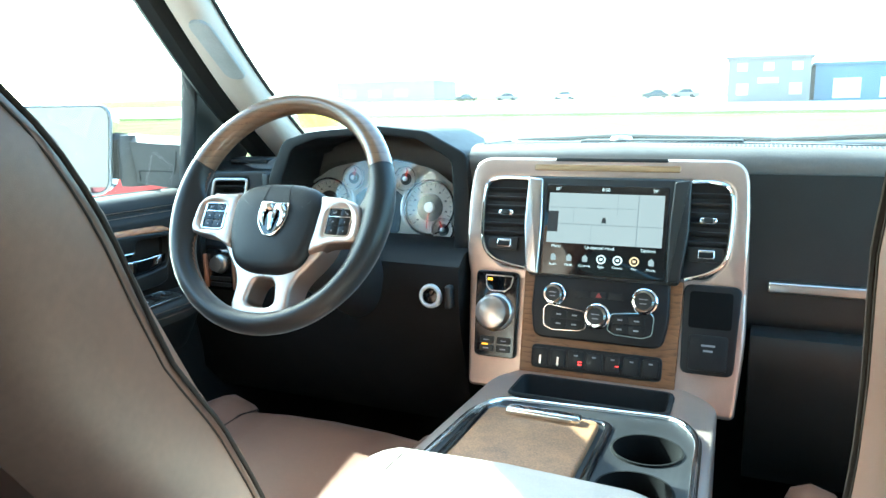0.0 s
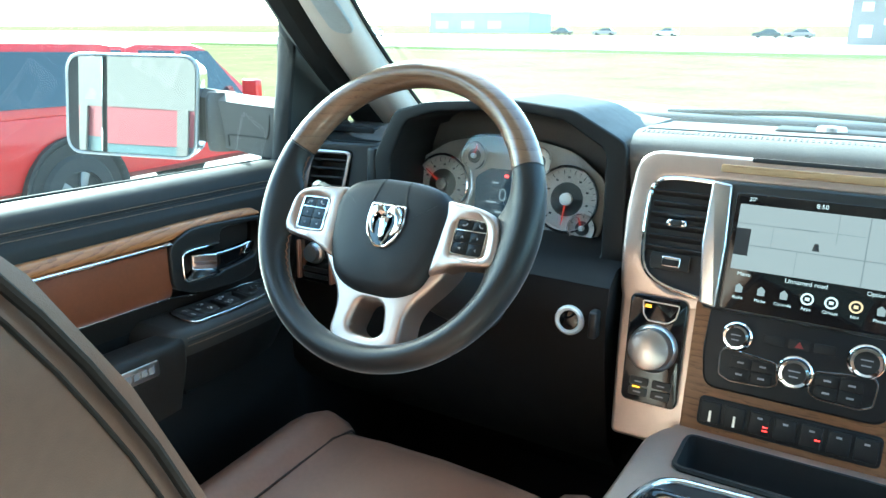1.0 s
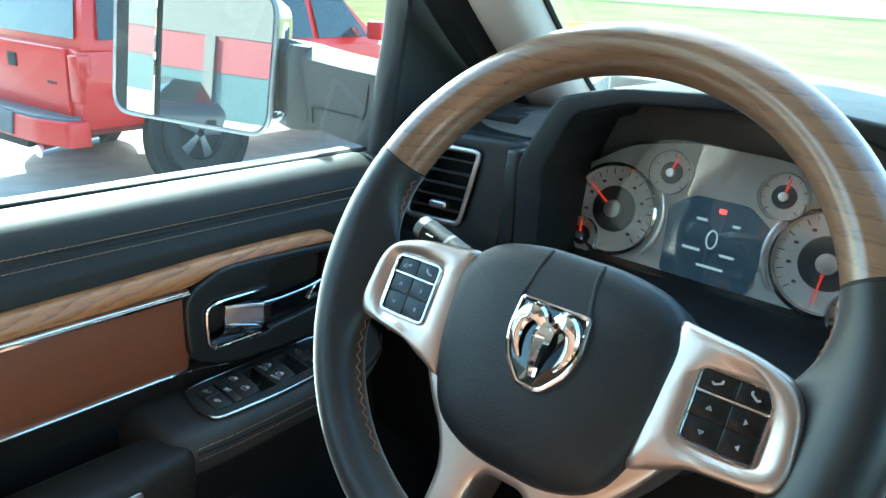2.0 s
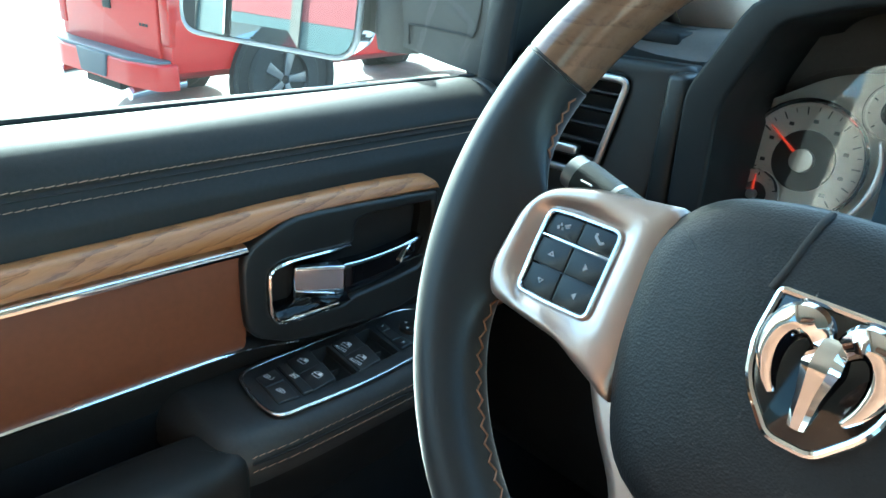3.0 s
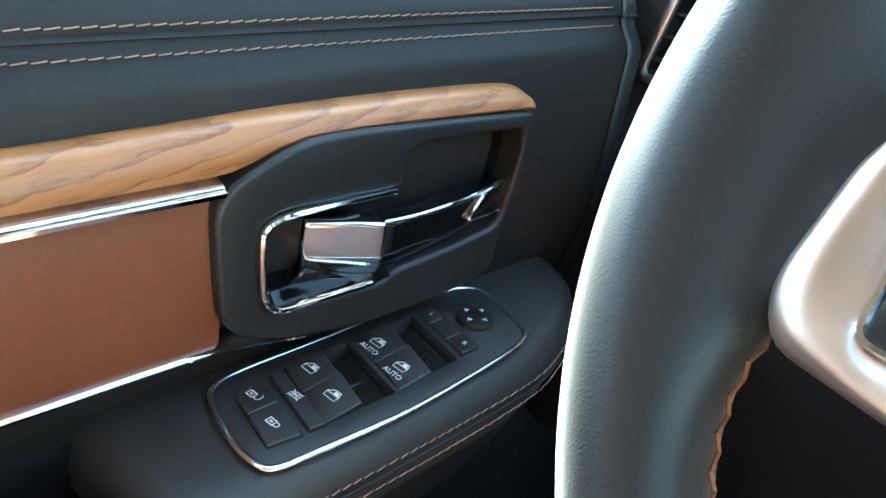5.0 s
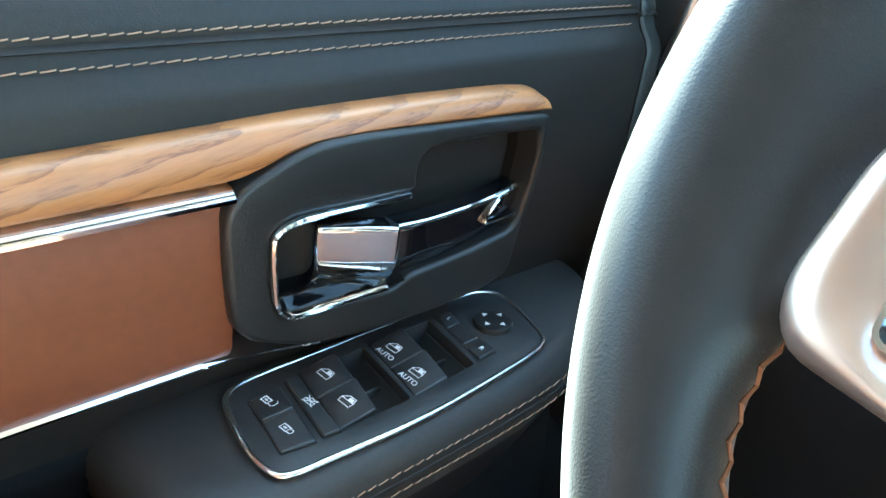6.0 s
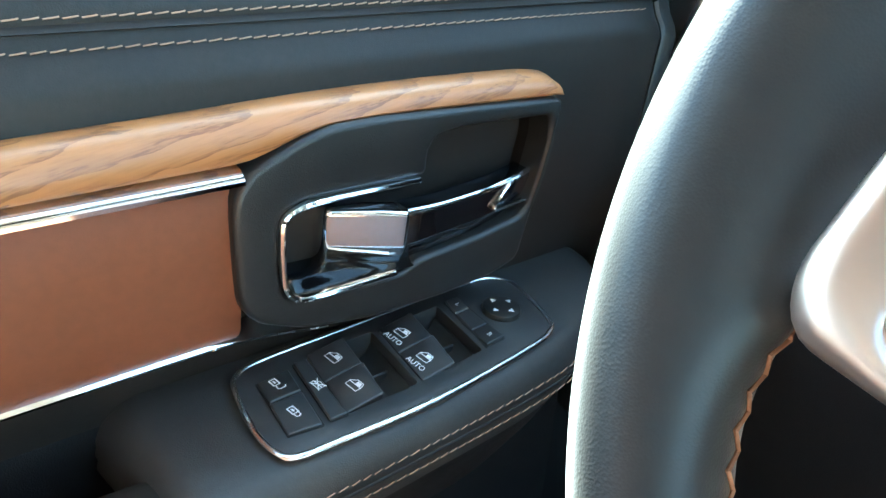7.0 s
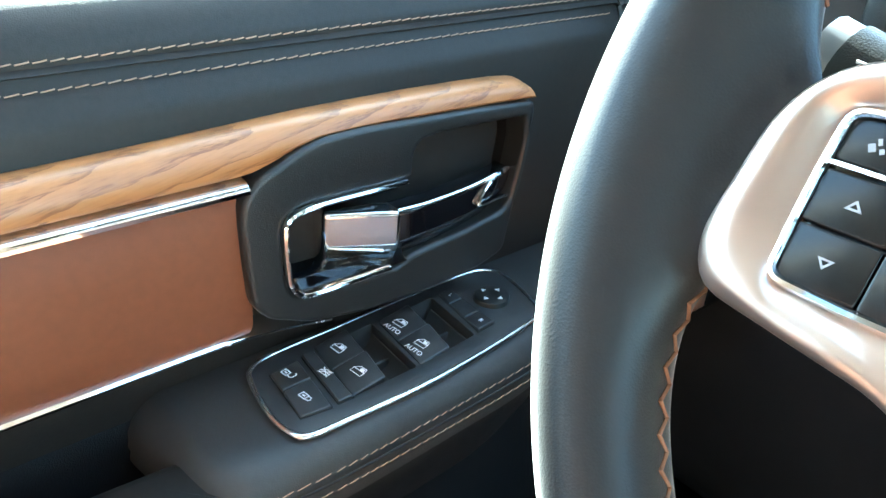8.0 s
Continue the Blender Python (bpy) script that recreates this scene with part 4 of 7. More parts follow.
def steering_wheel():
    th = thing("steering_wheel", "black leather steering wheel with a wood top and silver spokes", "steering wheel", WHEEL.translation)
    part("leather_rim", rim_sector(157.5, 382.5, 150, spread=True), RIM_LEATHER, th, "black leather lower rim")
    part("wood_rim", rim_sector(23.2, 156.8, 48), WOOD_RIM, th, "glossy brown wood rim top")
    for a in (23, 157):
        part("rim_seam", rim_sector(a - 0.35, a + 0.35, 2, swell=0.985), DARK_GAP, th)

    def spoke(s):
        """Satin pad that holds the keys: s = -1 or 1."""
        def f(pts):
            return [(s * u, v) for u, v in (pts if s > 0 else list(reversed(pts)))]
        o = rounded(f([(0.070, -0.066), (0.088, -0.058), (0.102, -0.0505), (0.148, -0.0455), (0.1535, -0.034), (0.150, 0.0), (0.140, 0.0145), (0.12, 0.021), (0.072, 0.027)]), [0.004, 0.01, 0.01, 0.006, 0.009, 0.009, 0.009, 0.009, 0.004] if s > 0 else [0.004, 0.009, 0.009, 0.009, 0.009, 0.006, 0.01, 0.01, 0.004], 5)
        i = rounded(f([(0.094, -0.020), (0.094, -0.036), (0.116, -0.0365), (0.134, -0.036), (0.1345, -0.02), (0.1345, -0.01), (0.134, 0.005), (0.12, 0.006), (0.094, 0.006)]), [0, 0.004, 0, 0.004, 0, 0, 0.004, 0, 0.004] if s > 0 else [0.004, 0, 0.004, 0, 0, 0.004, 0, 0.004, 0], 4)
        bm = bmesh.new()
        oo, ii = resample(o, 96), resample(i, 96)
        def skin(t, w, low):
            ring = []
            for p, q in zip(oo, ii):
                c = p.lerp(q, t)
                ring.append(WHEEL @ Vector((c.x, c.y, w - low * max(0.0, min(1.0, (0.112 - abs(c.x)) / 0.03)))))
            return ring
        rings_to_bm(bm, [skin(*k) for k in ((0.0, -0.020, 0), (0.0, 0.004, 0.005), (0.03, 0.0075, 0.005), (0.10, 0.0100, 0.005), (0.22, 0.0112, 0.005), (0.42, 0.0110, 0.004), (0.60, 0.0098, 0.002), (0.80, 0.0078, 0), (0.94, 0.0064, 0), (1.0, 0.0060, 0), (1.0, -0.004, 0))], True, False, False)
        sp = part("spoke", bm, SPOKE_SATIN, th, "satin silver spoke", smooth=60)
        part("key_frame", sweep([WHEEL @ Vector((p[0], p[1], 0.0075)) for p in i], 0.0011, 0.0011, up=WHEEL.to_3x3() @ Vector((0, 0, 1)), closed=True, n=6), CHROME, sp, "chrome key frame")
        part("key_bed", prism(offset(i, 0.0002), -0.004, 0.003, WHEEL), GLOSS_BLACK, sp)
        b = (0.0945, 0.1335)
        mid = 0.1145
        # two keys over a chrome bar, four below it
        part("key_bar", prism(f(box2(b[0], -0.0078, b[1], -0.0066)), 0.0, 0.0074, WHEEL, 0.0003), CHROME, sp, "thin chrome bar")
        rows = [(-0.0062, 0.0052), (-0.0212, -0.0084), (-0.0355, -0.0216)]
        for r, (v0, v1) in enumerate(rows):
            for c, (u0, u1) in enumerate(((b[0], mid - 0.0002), (mid + 0.0002, b[1]))):
                outer = c == 1
                rad = [0.0012] * 4
                pts = rounded(f(box2(u0, v0, u1, v1)), rad, 3)
                kk = part("key", prism(pts, 0.0, 0.0066 if r else 0.006, WHEEL, 0.0005), KEY_BLACK, sp)
                um, vm = s * (u0 + u1) / 2, (v0 + v1) / 2
                left = um < s * mid
                if r == 0:
                    t = WHEEL @ Matrix.Translation((um, vm, 0.0062)) @ Matrix.Rotation(radians(25 if left else -35), 4, "Z") @ Matrix.Diagonal((0.85, 0.85, 1, 1))
                    if left and s < 0:
                        bm = bmesh.new()
                        for x0, y0, x1, y1 in ((-0.0045, -0.0010, -0.0028, 0.0012), (-0.0022, 0.0004, -0.0012, 0.0022), (-0.0020, -0.0020, -0.0008, -0.0006), (0.0002, -0.0004, 0.0040, 0.0006), (0.0008, -0.0016, 0.0036, -0.0008)):
                            prism(box2(x0, y0, x1, y1), 0, 0.0002, t, bm=bm)
                        part("mark", bm, GREY_PRINT, kk, smooth=0)
                    else:
                        part("mark", prism(rounded([(-0.0042, 0.0012), (-0.003, -0.0012), (0.003, -0.0012), (0.0042, 0.0012), (0.0028, 0.0018), (0.0022, 0.0002), (-0.0022, 0.0002), (-0.0028, 0.0018)], 0.0004, 1), 0, 0.0002, t), GREY_PRINT, kk, smooth=0)
                else:
                    turn = (0 if r == 1 else 180) if left else (-90 if r == 1 else 90)
                    t = WHEEL @ Matrix.Translation((um, vm, 0.0067)) @ Matrix.Rotation(radians(turn), 4, "Z") @ Matrix.Diagonal((0.8, 0.8, 1, 1))
                    if left:
                        part("mark", holed_plate([(-0.0024, -0.0013), (0.0024, -0.0013), (0, 0.0018)], [[(-0.0012, -0.0007), (0.0012, -0.0007), (0, 0.0008)]], 0, 0.0002, t), GREY_PRINT, kk, smooth=0)
                    else:
                        part("mark", prism([(-0.0022, -0.0012), (0.0022, -0.0012), (0, 0.0016)], 0, 0.0002, t), GREY_PRINT, kk, smooth=0)
        return sp

    spoke(-1)
    spoke(1)
    # one piece below: both arms and the lower spoke with its opening
    half = [(0.096, -0.030), (0.092, -0.054), (0.077, -0.077), (0.057, -0.100), (0.0495, -0.12), (0.0515, -0.156), (0.030, -0.171)]
    lo = rounded([(-u, v) for u, v in half] + [(u, v) for u, v in reversed(half)], [0, 0.01, 0.02, 0.012, 0.01, 0.012, 0.01, 0.01, 0.012, 0.01, 0.012, 0.02, 0.01, 0], 4)
    li = rounded([(-0.013, -0.1080), (-0.020, -0.115), (-0.0255, -0.143), (-0.015, -0.1505), (0.015, -0.1505), (0.0255, -0.143), (0.020, -0.115), (0.013, -0.1080)], 0.006, 4)
    part("lower_spoke", holed_plate(lo, [li], -0.048, -0.004, WHEEL, 0.006, 4), SPOKE_SATIN, th, "satin silver lower spoke")
    # airbag cover
    hub = rounded([(-0.086, 0.012), (-0.082, -0.04), (-0.062, -0.088), (-0.03, -0.102), (0.03, -0.102), (0.062, -0.088), (0.082, -0.04), (0.086, 0.014), (0.066, 0.037), (0.03, 0.045), (-0.03, 0.045), (-0.066, 0.037)], 0.018, 4)
    bm = bmesh.new()
    rows = [(0.002, -0.045), (0.0, -0.012), (0.001, -0.002), (0.004, 0.0045), (0.010, 0.0088), (0.018, 0.0115), (0.036, 0.0132), (0.05, 0.0138)]
    rings = [at_w(offset(hub, d) if d < 0.02 else [((1 - d / 0.062) * p[0], -0.03 + (1 - d / 0.062) * (p[1] + 0.03)) for p in hub], w, WHEEL) for d, w in rows]
    rings_to_bm(bm, rings)
    cover = part("airbag_cover", bm, HUB_BLACK, th, "black grained airbag cover", smooth=80)
    for s in (-1, 1):
        pth = [WHEEL @ Vector(p) for p in smooth_path([(s * 0.0185, 0.0418, 0.0040), (s * 0.0192, 0.0365, 0.0086), (s * 0.0203, 0.029, 0.0112), (s * 0.0225, 0.017, 0.0125), (s * 0.025, 0.0065, 0.0133)], 5)]
        part("cover_groove", sweep(pth, 0.0014, 0.0004, up=WHEEL.to_3x3() @ Vector((0, 0, 1)), n=6), DARK_GAP, cover)
    part("cover_mark", holed_plate(rounded(box2(-0.0605, -0.0215, -0.0475, -0.0135), 0.002, 2), [rounded(box2(-0.0593, -0.0203, -0.0487, -0.0147), 0.0015, 2)], 0.0085, 0.0112, WHEEL), HUB_BLACK, cover, "small moulded mark")
    # plain chrome shield
    sh = rounded([(-0.0235, 0.0075), (-0.025, -0.012), (-0.022, -0.028), (-0.008, -0.044), (0.008, -0.044), (0.022, -0.028), (0.025, -0.012), (0.0235, 0.0075)], [0.002, 0.004, 0.008, 0.004, 0.004, 0.008, 0.004, 0.002], 4)
    m = WHEEL @ Matrix.Translation((0.003, 0.0, -0.0170))
    em = part("emblem_plate", prism(sh, 0.026, 0.0325, m, 0.001), GLOSS_BLACK, cover, "black emblem shield")
    part("emblem_frame", sweep([m @ Vector((p[0], p[1], 0.0325)) for p in sh], 0.0017, 0.0015, up=WHEEL.to_3x3() @ Vector((0, 0, 1)), closed=True, n=8), CHROME, em, "chrome shield frame")
    for s in (-1, 1):
        curl = smooth_path([(s * 0.0030, -0.0065, 0.0335), (s * 0.0070, -0.0010, 0.0355), (s * 0.0125, 0.0000, 0.0365), (s * 0.0175, -0.0050, 0.0360), (s * 0.0190, -0.0135, 0.0352), (s * 0.0165, -0.0225, 0.0342), (s * 0.0125, -0.0290, 0.0332)], 5)
        wide = [float(np.interp(k / (len(curl) - 1), (0, 0.2, 0.4, 0.7, 1.0), (0.55, 1.05, 1.0, 0.7, 0.22))) for k in range(len(curl))]
        part("emblem_relief", sweep([m @ Vector(p) for p in curl], 0.0058, 0.0030, up=WHEEL.to_3x3() @ Vector((0, 0, 1)), n=8, taper=wide), CHROME, em, "chrome raised curl", smooth=25)
    mid = smooth_path([(0, -0.004, 0.0335), (0, -0.012, 0.0370), (0, -0.021, 0.0368), (0, -0.030, 0.0355), (0, -0.037, 0.0335)], 5)
    part("emblem_relief", sweep([m @ Vector(p) for p in mid], 0.0066, 0.0030, up=WHEEL.to_3x3() @ Vector((0, 0, 1)), n=6, taper=[float(np.interp(k / (len(mid) - 1), (0, 0.3, 0.6, 1.0), (0.9, 1.0, 0.65, 0.45))) for k in range(len(mid))]), CHROME, em, "chrome raised centre", smooth=20)
    # lacing along the inner edge of the leather, both sides
    for a0, a1 in ((-58, -17), (22, 9), (238, 197), (158, 171)):
        run = [RIM @ Vector(((rim_edge(a) - flare(a) - 0.0002) * math.cos(radians(a)), (rim_edge(a) - flare(a) - 0.0002) * math.sin(radians(a)), 0.0)) for a in (a0 + (a1 - a0) * k / 160 for k in range(161))]
        zig, gone = [], 0.0
        for p, q in zip(run, run[1:]):
            gone += (q - p).length
            if gone > (0.0032 if a0 in (22, 158) else 0.0042):
                gone = 0.0
                zig.append(q + RIM.to_3x3() @ Vector((0, 0, (0.0014 if a0 in (22, 158) else 0.0021) * (1 if len(zig) % 2 else -1))))
        part("lacing", sweep(zig, 0.0007, 0.0007, up=(0.3, 0.2, 1), n=5), LACE, th, "brown lacing on the rim")
    # column and stalk
    part("column_cover", lathe([(0.035, -0.02), (0.05, -0.04), (0.058, -0.10), (0.065, -0.2), (0.07, -0.32)], WHEEL @ Matrix.Translation((0, -0.03, 0)), 28), BLACK_PLASTIC, th, "black column cover")
    st = [WHEEL @ Vector(p) for p in ((-0.05, 0.002, -0.055), (-0.10, 0.014, -0.055), (-0.130, 0.022, -0.054), (-0.163, 0.0315, -0.052))]
    part("stalk", sweep(smooth_path(st, 5), 0.0112, 0.0112, up=(0, 0, 1), n=16, taper=[0.6 + 0.4 * min(1, k / 9) for k in range(16)]), SOFT_BLACK, th, "black multifunction stalk")
    tip = [Vector(p) for p in smooth_path(st, 5)]
    part("stalk_end", sweep([tip[-1], tip[-1] + (tip[-1] - tip[-2]).normalized() * 0.008], 0.0102, 0.0102, up=(0, 0, 1), n=14), SATIN, th, "silver stalk end")
    for k, r in ((11, 0.0110), (7, 0.0100)):
        part("stalk_ring", sweep([tip[k], tip[k] + (tip[k + 1] - tip[k]) * 0.35], r * 1.02, r * 1.02, up=(0, 0, 1), n=16), SATIN, th, "thin silver ring")
    for k, dz in ((13, 0.0045), (13, -0.001), (12, 0.002), (9, 0.003), (8, 0.0035)):
        part("stalk_print", sweep([tip[k] + Vector((0.003, -0.0105, dz)), tip[k] + Vector((-0.004, -0.0105, dz + 0.0012))], 0.0006, 0.0006, n=5), WHITE_PRINT, th)


steering_wheel()
# ---- dashboard ----
COPPER = material("copper_satin", (0.55, 0.3, 0.2), 0.35, 0.8, vary=0.05)


def dashboard():
    th = thing("dashboard", "dark padded dashboard with stitched grey leather top", "dashboard", (CX, 1.6, 1.3))
    sec = []
    for x, dz, f in ((-0.60, -0.05, 0.05), (-0.5, -0.035, 0.05), (-0.408, -0.03, 0.05), (-0.407, 0.0, 0.14), (-0.2, 0.02, 0.14), (0.02, 0.0, 0.14), (0.021, 0.0, 0.0), (0.3, 0.003, 0.0), (0.6, 0.0, 0.0), (0.9, -0.01, 0.0), (1.05, -0.03, 0.0), (1.15, -0.06, 0.0)):
        sec.append([(x, 1.98, 1.30), (x, 1.98, 1.475 + dz), (x, 1.88, 1.502 + dz), (x, 1.76, 1.515 + dz), (x, 1.60 + f, 1.520 + dz), (x, 1.54 + f, 1.520 + dz), (x, 1.515 + f, 1.514 + dz), (x, 1.503 + f, 1.50 + dz), (x, 1.50 + f, 1.485 + dz), (x, 1.55 + f, 1.30)])
    part("top_pad", loft(sec), DASH_TOP, th, "grey stitched leather dash top")
    for y, z in ((1.5290, 1.5180), (1.5360, 1.5195)):
        part("stitch_row", stitches([(0.03, y, z), (0.3, y, z + 0.0022), (0.6, y, z), (0.9, y, z - 0.0085), (1.05, y, z - 0.0275)], 0.0036, 0.0030, 0.00055, (0, 0, 1)), GREY_THREAD, th, "grey stitching along the dash edge")["kind"] = "stuff"
    # passenger side face
    part("glove_panel", loft([[(x, 1.60, 1.24), (x, 1.49, 1.235), (x, 1.478, 1.26), (x, 1.482, 1.30), (x, 1.487, 1.40), (x, 1.494, 1.478), (x, 1.60, 1.478)] for x in (0.476, 0.7, 0.9, 1.12)]), SOFT_BLACK, th, "dark upper glove box face")
    part("silver_strip", rbox(0.520, 1.470, 1.300, 1.10, 1.490, 1.316, 0.003), SATIN, th, "satin silver strip")
    part("lower_glove", loft([[(x, 1.65, 0.98), (x, 1.50, 0.98), (x, 1.47, 1.03), (x, 1.455, 1.18), (x, 1.445, 1.215), (x, 1.452, 1.235), (x, 1.475, 1.243), (x, 1.60, 1.243)] for x in (0.50, 0.7, 0.9, 1.13)]), SOFT_BLACK, th, "dark lower glove box")
    # driver side
    part("knee_panel", loft([[(x, 1.65, 0.98), (x, 1.53, 0.98), (x, 1.47, 1.05), (x, 1.43 + d, 1.20), (x, 1.418 + d, 1.27), (x, 1.425 + d, 1.315), (x, 1.45 + d, 1.335), (x, 1.62, 1.335)] for x, d in ((-0.60, 0.03), (-0.40, 0.01), (-0.2, 0.0), (0.035, -0.01))]), DARK_TRIM, th, "black knee panel")
    part("outer_pod", loft([[(x, 1.66, 1.32), (x, 1.515 + d, 1.32), (x, 1.507 + d, 1.36), (x, 1.505 + d, 1.43), (x, 1.512 + d, 1.462), (x, 1.535 + d, 1.478), (x, 1.66, 1.485)] for x, d in ((-0.605, 0.035), (-0.5, 0.035), (-0.44, 0.035), (-0.405, 0.03))]), SOFT_BLACK, th, "black outer dash end")
    part("vent_grille_top", rbox(-0.56, 1.56, 1.475, -0.46, 1.62, 1.4865, 0.003), DARK_GAP, th)
    # instrument hood
    out = [(-0.403, 1.33), (-0.408, 1.452), (-0.368, 1.527), (-0.30, 1.546), (-0.165, 1.556), (-0.06, 1.546), (0.022, 1.504), (0.03, 1.33)]
    inn = [(-0.372, 1.33), (-0.376, 1.445), (-0.345, 1.512), (-0.29, 1.530), (-0.165, 1.540), (-0.075, 1.530), (-0.008, 1.492), (-0.004, 1.33)]
    fr = axes((0, 1.50, 0), (1, 0, 0), (0, 0, 1))  # w towards the driver
    oo, ii = rounded(out, 0.012, 4), rounded(inn, 0.012, 4)
    bm = ring_prism(oo, ii, -0.19, 0.012, fr, 120, 0.004)
    for v in bm.verts:  # the inside of the hood opens towards the dials
        if v.co.y > 1.6 and (-0.390 < v.co.x < -0.34 or -0.03 < v.co.x < 0.008) and v.co.z < 1.50:
            v.co.x += -0.020 if v.co.x < -0.2 else 0.016
    part("cluster_hood", bm, HOOD_BLACK, th, "black instrument hood")
    part("hood_side", rbox(-0.43, 1.495, 1.335, -0.409, 1.62, 1.462, 0.006), SOFT_BLACK, th)
    part("backing", prism(offset(ii, -0.004), -0.175, -0.17, fr), DARK_GAP, th)
    # headlamp switch panel left of the column
    hp = part("lamp_switch_panel", rbox(-0.512, 1.408, 1.232, -0.434, 1.44, 1.316, 0.008), GLOSS_BLACK, th, "gloss black headlamp switch panel")
    for x in (-0.508, -0.438):
        part("side_bar", rbox(x - 0.003, 1.401, 1.238, x + 0.003, 1.415, 1.306, 0.0015), COPPER, hp, "copper satin side bar")
    mk2 = axes((-0.473, 1.408, 1.288), (1, 0, 0), (0, 0.1, 0.99))
    part("lamp_knob", lathe([(0.0, 0.0), (0.019, 0.0), (0.018, 0.006), (0.0145, 0.008), (0.014, 0.016), (0.0, 0.017)], mk2, 28), SATIN, hp, "round silver headlamp knob")
    for z in (1.238, 1.25):
        part("dimmer", rbox(-0.498, 1.404, z + 0.004, -0.448, 1.41, z + 0.012, 0.001), SOFT_BLACK, hp)
    # recessed tray in the dash top, with a small silver cover
    part("top_tray", rbox(0.19, 1.632, 1.515, 0.47, 1.70, 1.5245, 0.004), DARK_GAP, th, "dark tray in the dash top")
    part("tray_cover", lathe([(0.0, 0.0), (0.02, 0.0), (0.018, 0.006), (0.0, 0.008)], pose(0.262, 1.655, 1.524), 24), SATIN, th, "small silver sensor cover")
    for dy in (0.03, 0.038):
        part("top_seam", sweep([(0.03, 1.525 + dy, 1.5205), (0.3, 1.525 + dy, 1.5235), (0.6, 1.525 + dy, 1.5205), (1.1, 1.525 + dy, 1.509)], 0.0009, 0.0008, n=6), DARK_GAP, th)
    # start button
    mb = axes((-0.016, 1.41, 1.262), (1, 0, 0), (0, 0.15, 0.99))
    sb = part("start_button", lathe([(0.0, -0.005), (0.021, -0.005), (0.0212, 0.004), (0.020, 0.007), (0.0175, 0.0085), (0.0145, 0.007), (0.0143, 0.004), (0.0, 0.004)], mb, 36), RING_SILVER, th, "silver ringed start button")
    part("button_face", lathe([(0.0, 0.0), (0.0138, 0.0), (0.0138, 0.0052), (0.012, 0.006), (0.0, 0.006)], mb, 28), GLOSS_BLACK, sb)
    part("key_socket", rbox(0.0145, 1.395, 1.245, 0.027, 1.44, 1.285, 0.004), BLACK_PLASTIC, th)


dashboard()


def gauge(th, x, z, r, m0, needle, big):
    """A round dial with a chrome rim, pale face and red needle."""
    m = m0 @ Matrix.Translation((x, z, 0))
    g = part("dial", lathe([(0.0, 0.0), (r, 0.0), (r, 0.006), (r * 0.97, 0.009), (r * 0.93, 0.006), (r * 0.92, 0.0035), (0.0, 0.0035)], m, 40), DIAL_FACE, th, "pale round dial")
    part("dial_rim", lathe([(r * 0.95, 0.006), (r * 1.02, 0.006), (r * 1.03, 0.010), (r * 0.99, 0.012), (r * 0.95, 0.010)], m, 40), CHROME, g, "chrome dial rim")
    part("dial_centre", lathe([(0.0, 0.003), (r * 0.52, 0.003), (r * 0.5, 0.0045), (0.0, 0.0045)], m, 28), DIAL_DARK, g)
    n = 22 if big else 8
    bm = bmesh.new()
    for k in range(n + 1):
        a = radians(225 - 270 * k / n)
        prism(box2(r * 0.76, -0.0006, r * 0.89, 0.0006) if k % 2 == 0 else box2(r * 0.82, -0.0004, r * 0.89, 0.0004), 0.0036, 0.0040, m @ Matrix.Rotation(a, 4, "Z"), bm=bm)
    part("tick_marks", bm, DIAL_DARK, g, smooth=0)["kind"] = "stuff"
    if big:
        bm = bmesh.new()
        for k in range(9):
            a = radians(225 - 270 * k / 8)
            prism(box2(-0.0022, -0.0016, 0.0022, 0.0016), 0.0036, 0.0040, m @ Matrix.Translation((r * 0.66 * math.cos(a), r * 0.66 * math.sin(a), 0)), bm=bm)
        part("numeral_bars", bm, DIAL_DARK, g, smooth=0)["kind"] = "stuff"
    part("needle", prism([(-r * 0.12, -0.0016), (r * 0.8, -0.0005), (r * 0.8, 0.0005), (-r * 0.12, 0.0016)], 0.0065, 0.0078, m @ Matrix.Rotation(radians(needle), 4, "Z")), NEEDLE, g, "red needle")
    part("needle_cap", lathe([(0.0, 0.004), (r * 0.2, 0.004), (r * 0.19, 0.010), (0.0, 0.0105)], m, 20), SATIN, g)


RED_LED = glow("red_led", (1.0, 0.03, 0.03), 0.6)
DIAL_FACE = material("pale_dial_face", (0.6, 0.555, 0.5), 0.45, vary=0.08)
DIAL_DARK = material("dark_dial_print", (0.03, 0.03, 0.03), 0.5)
NEEDLE = glow("red_needle", (1.0, 0.05, 0.02), 0.09)
LCD = glow("blue_display", (0.045, 0.075, 0.12), 0.055)
LCD_WHITE = glow("white_display_print", (0.75, 0.8, 0.9), 0.08)


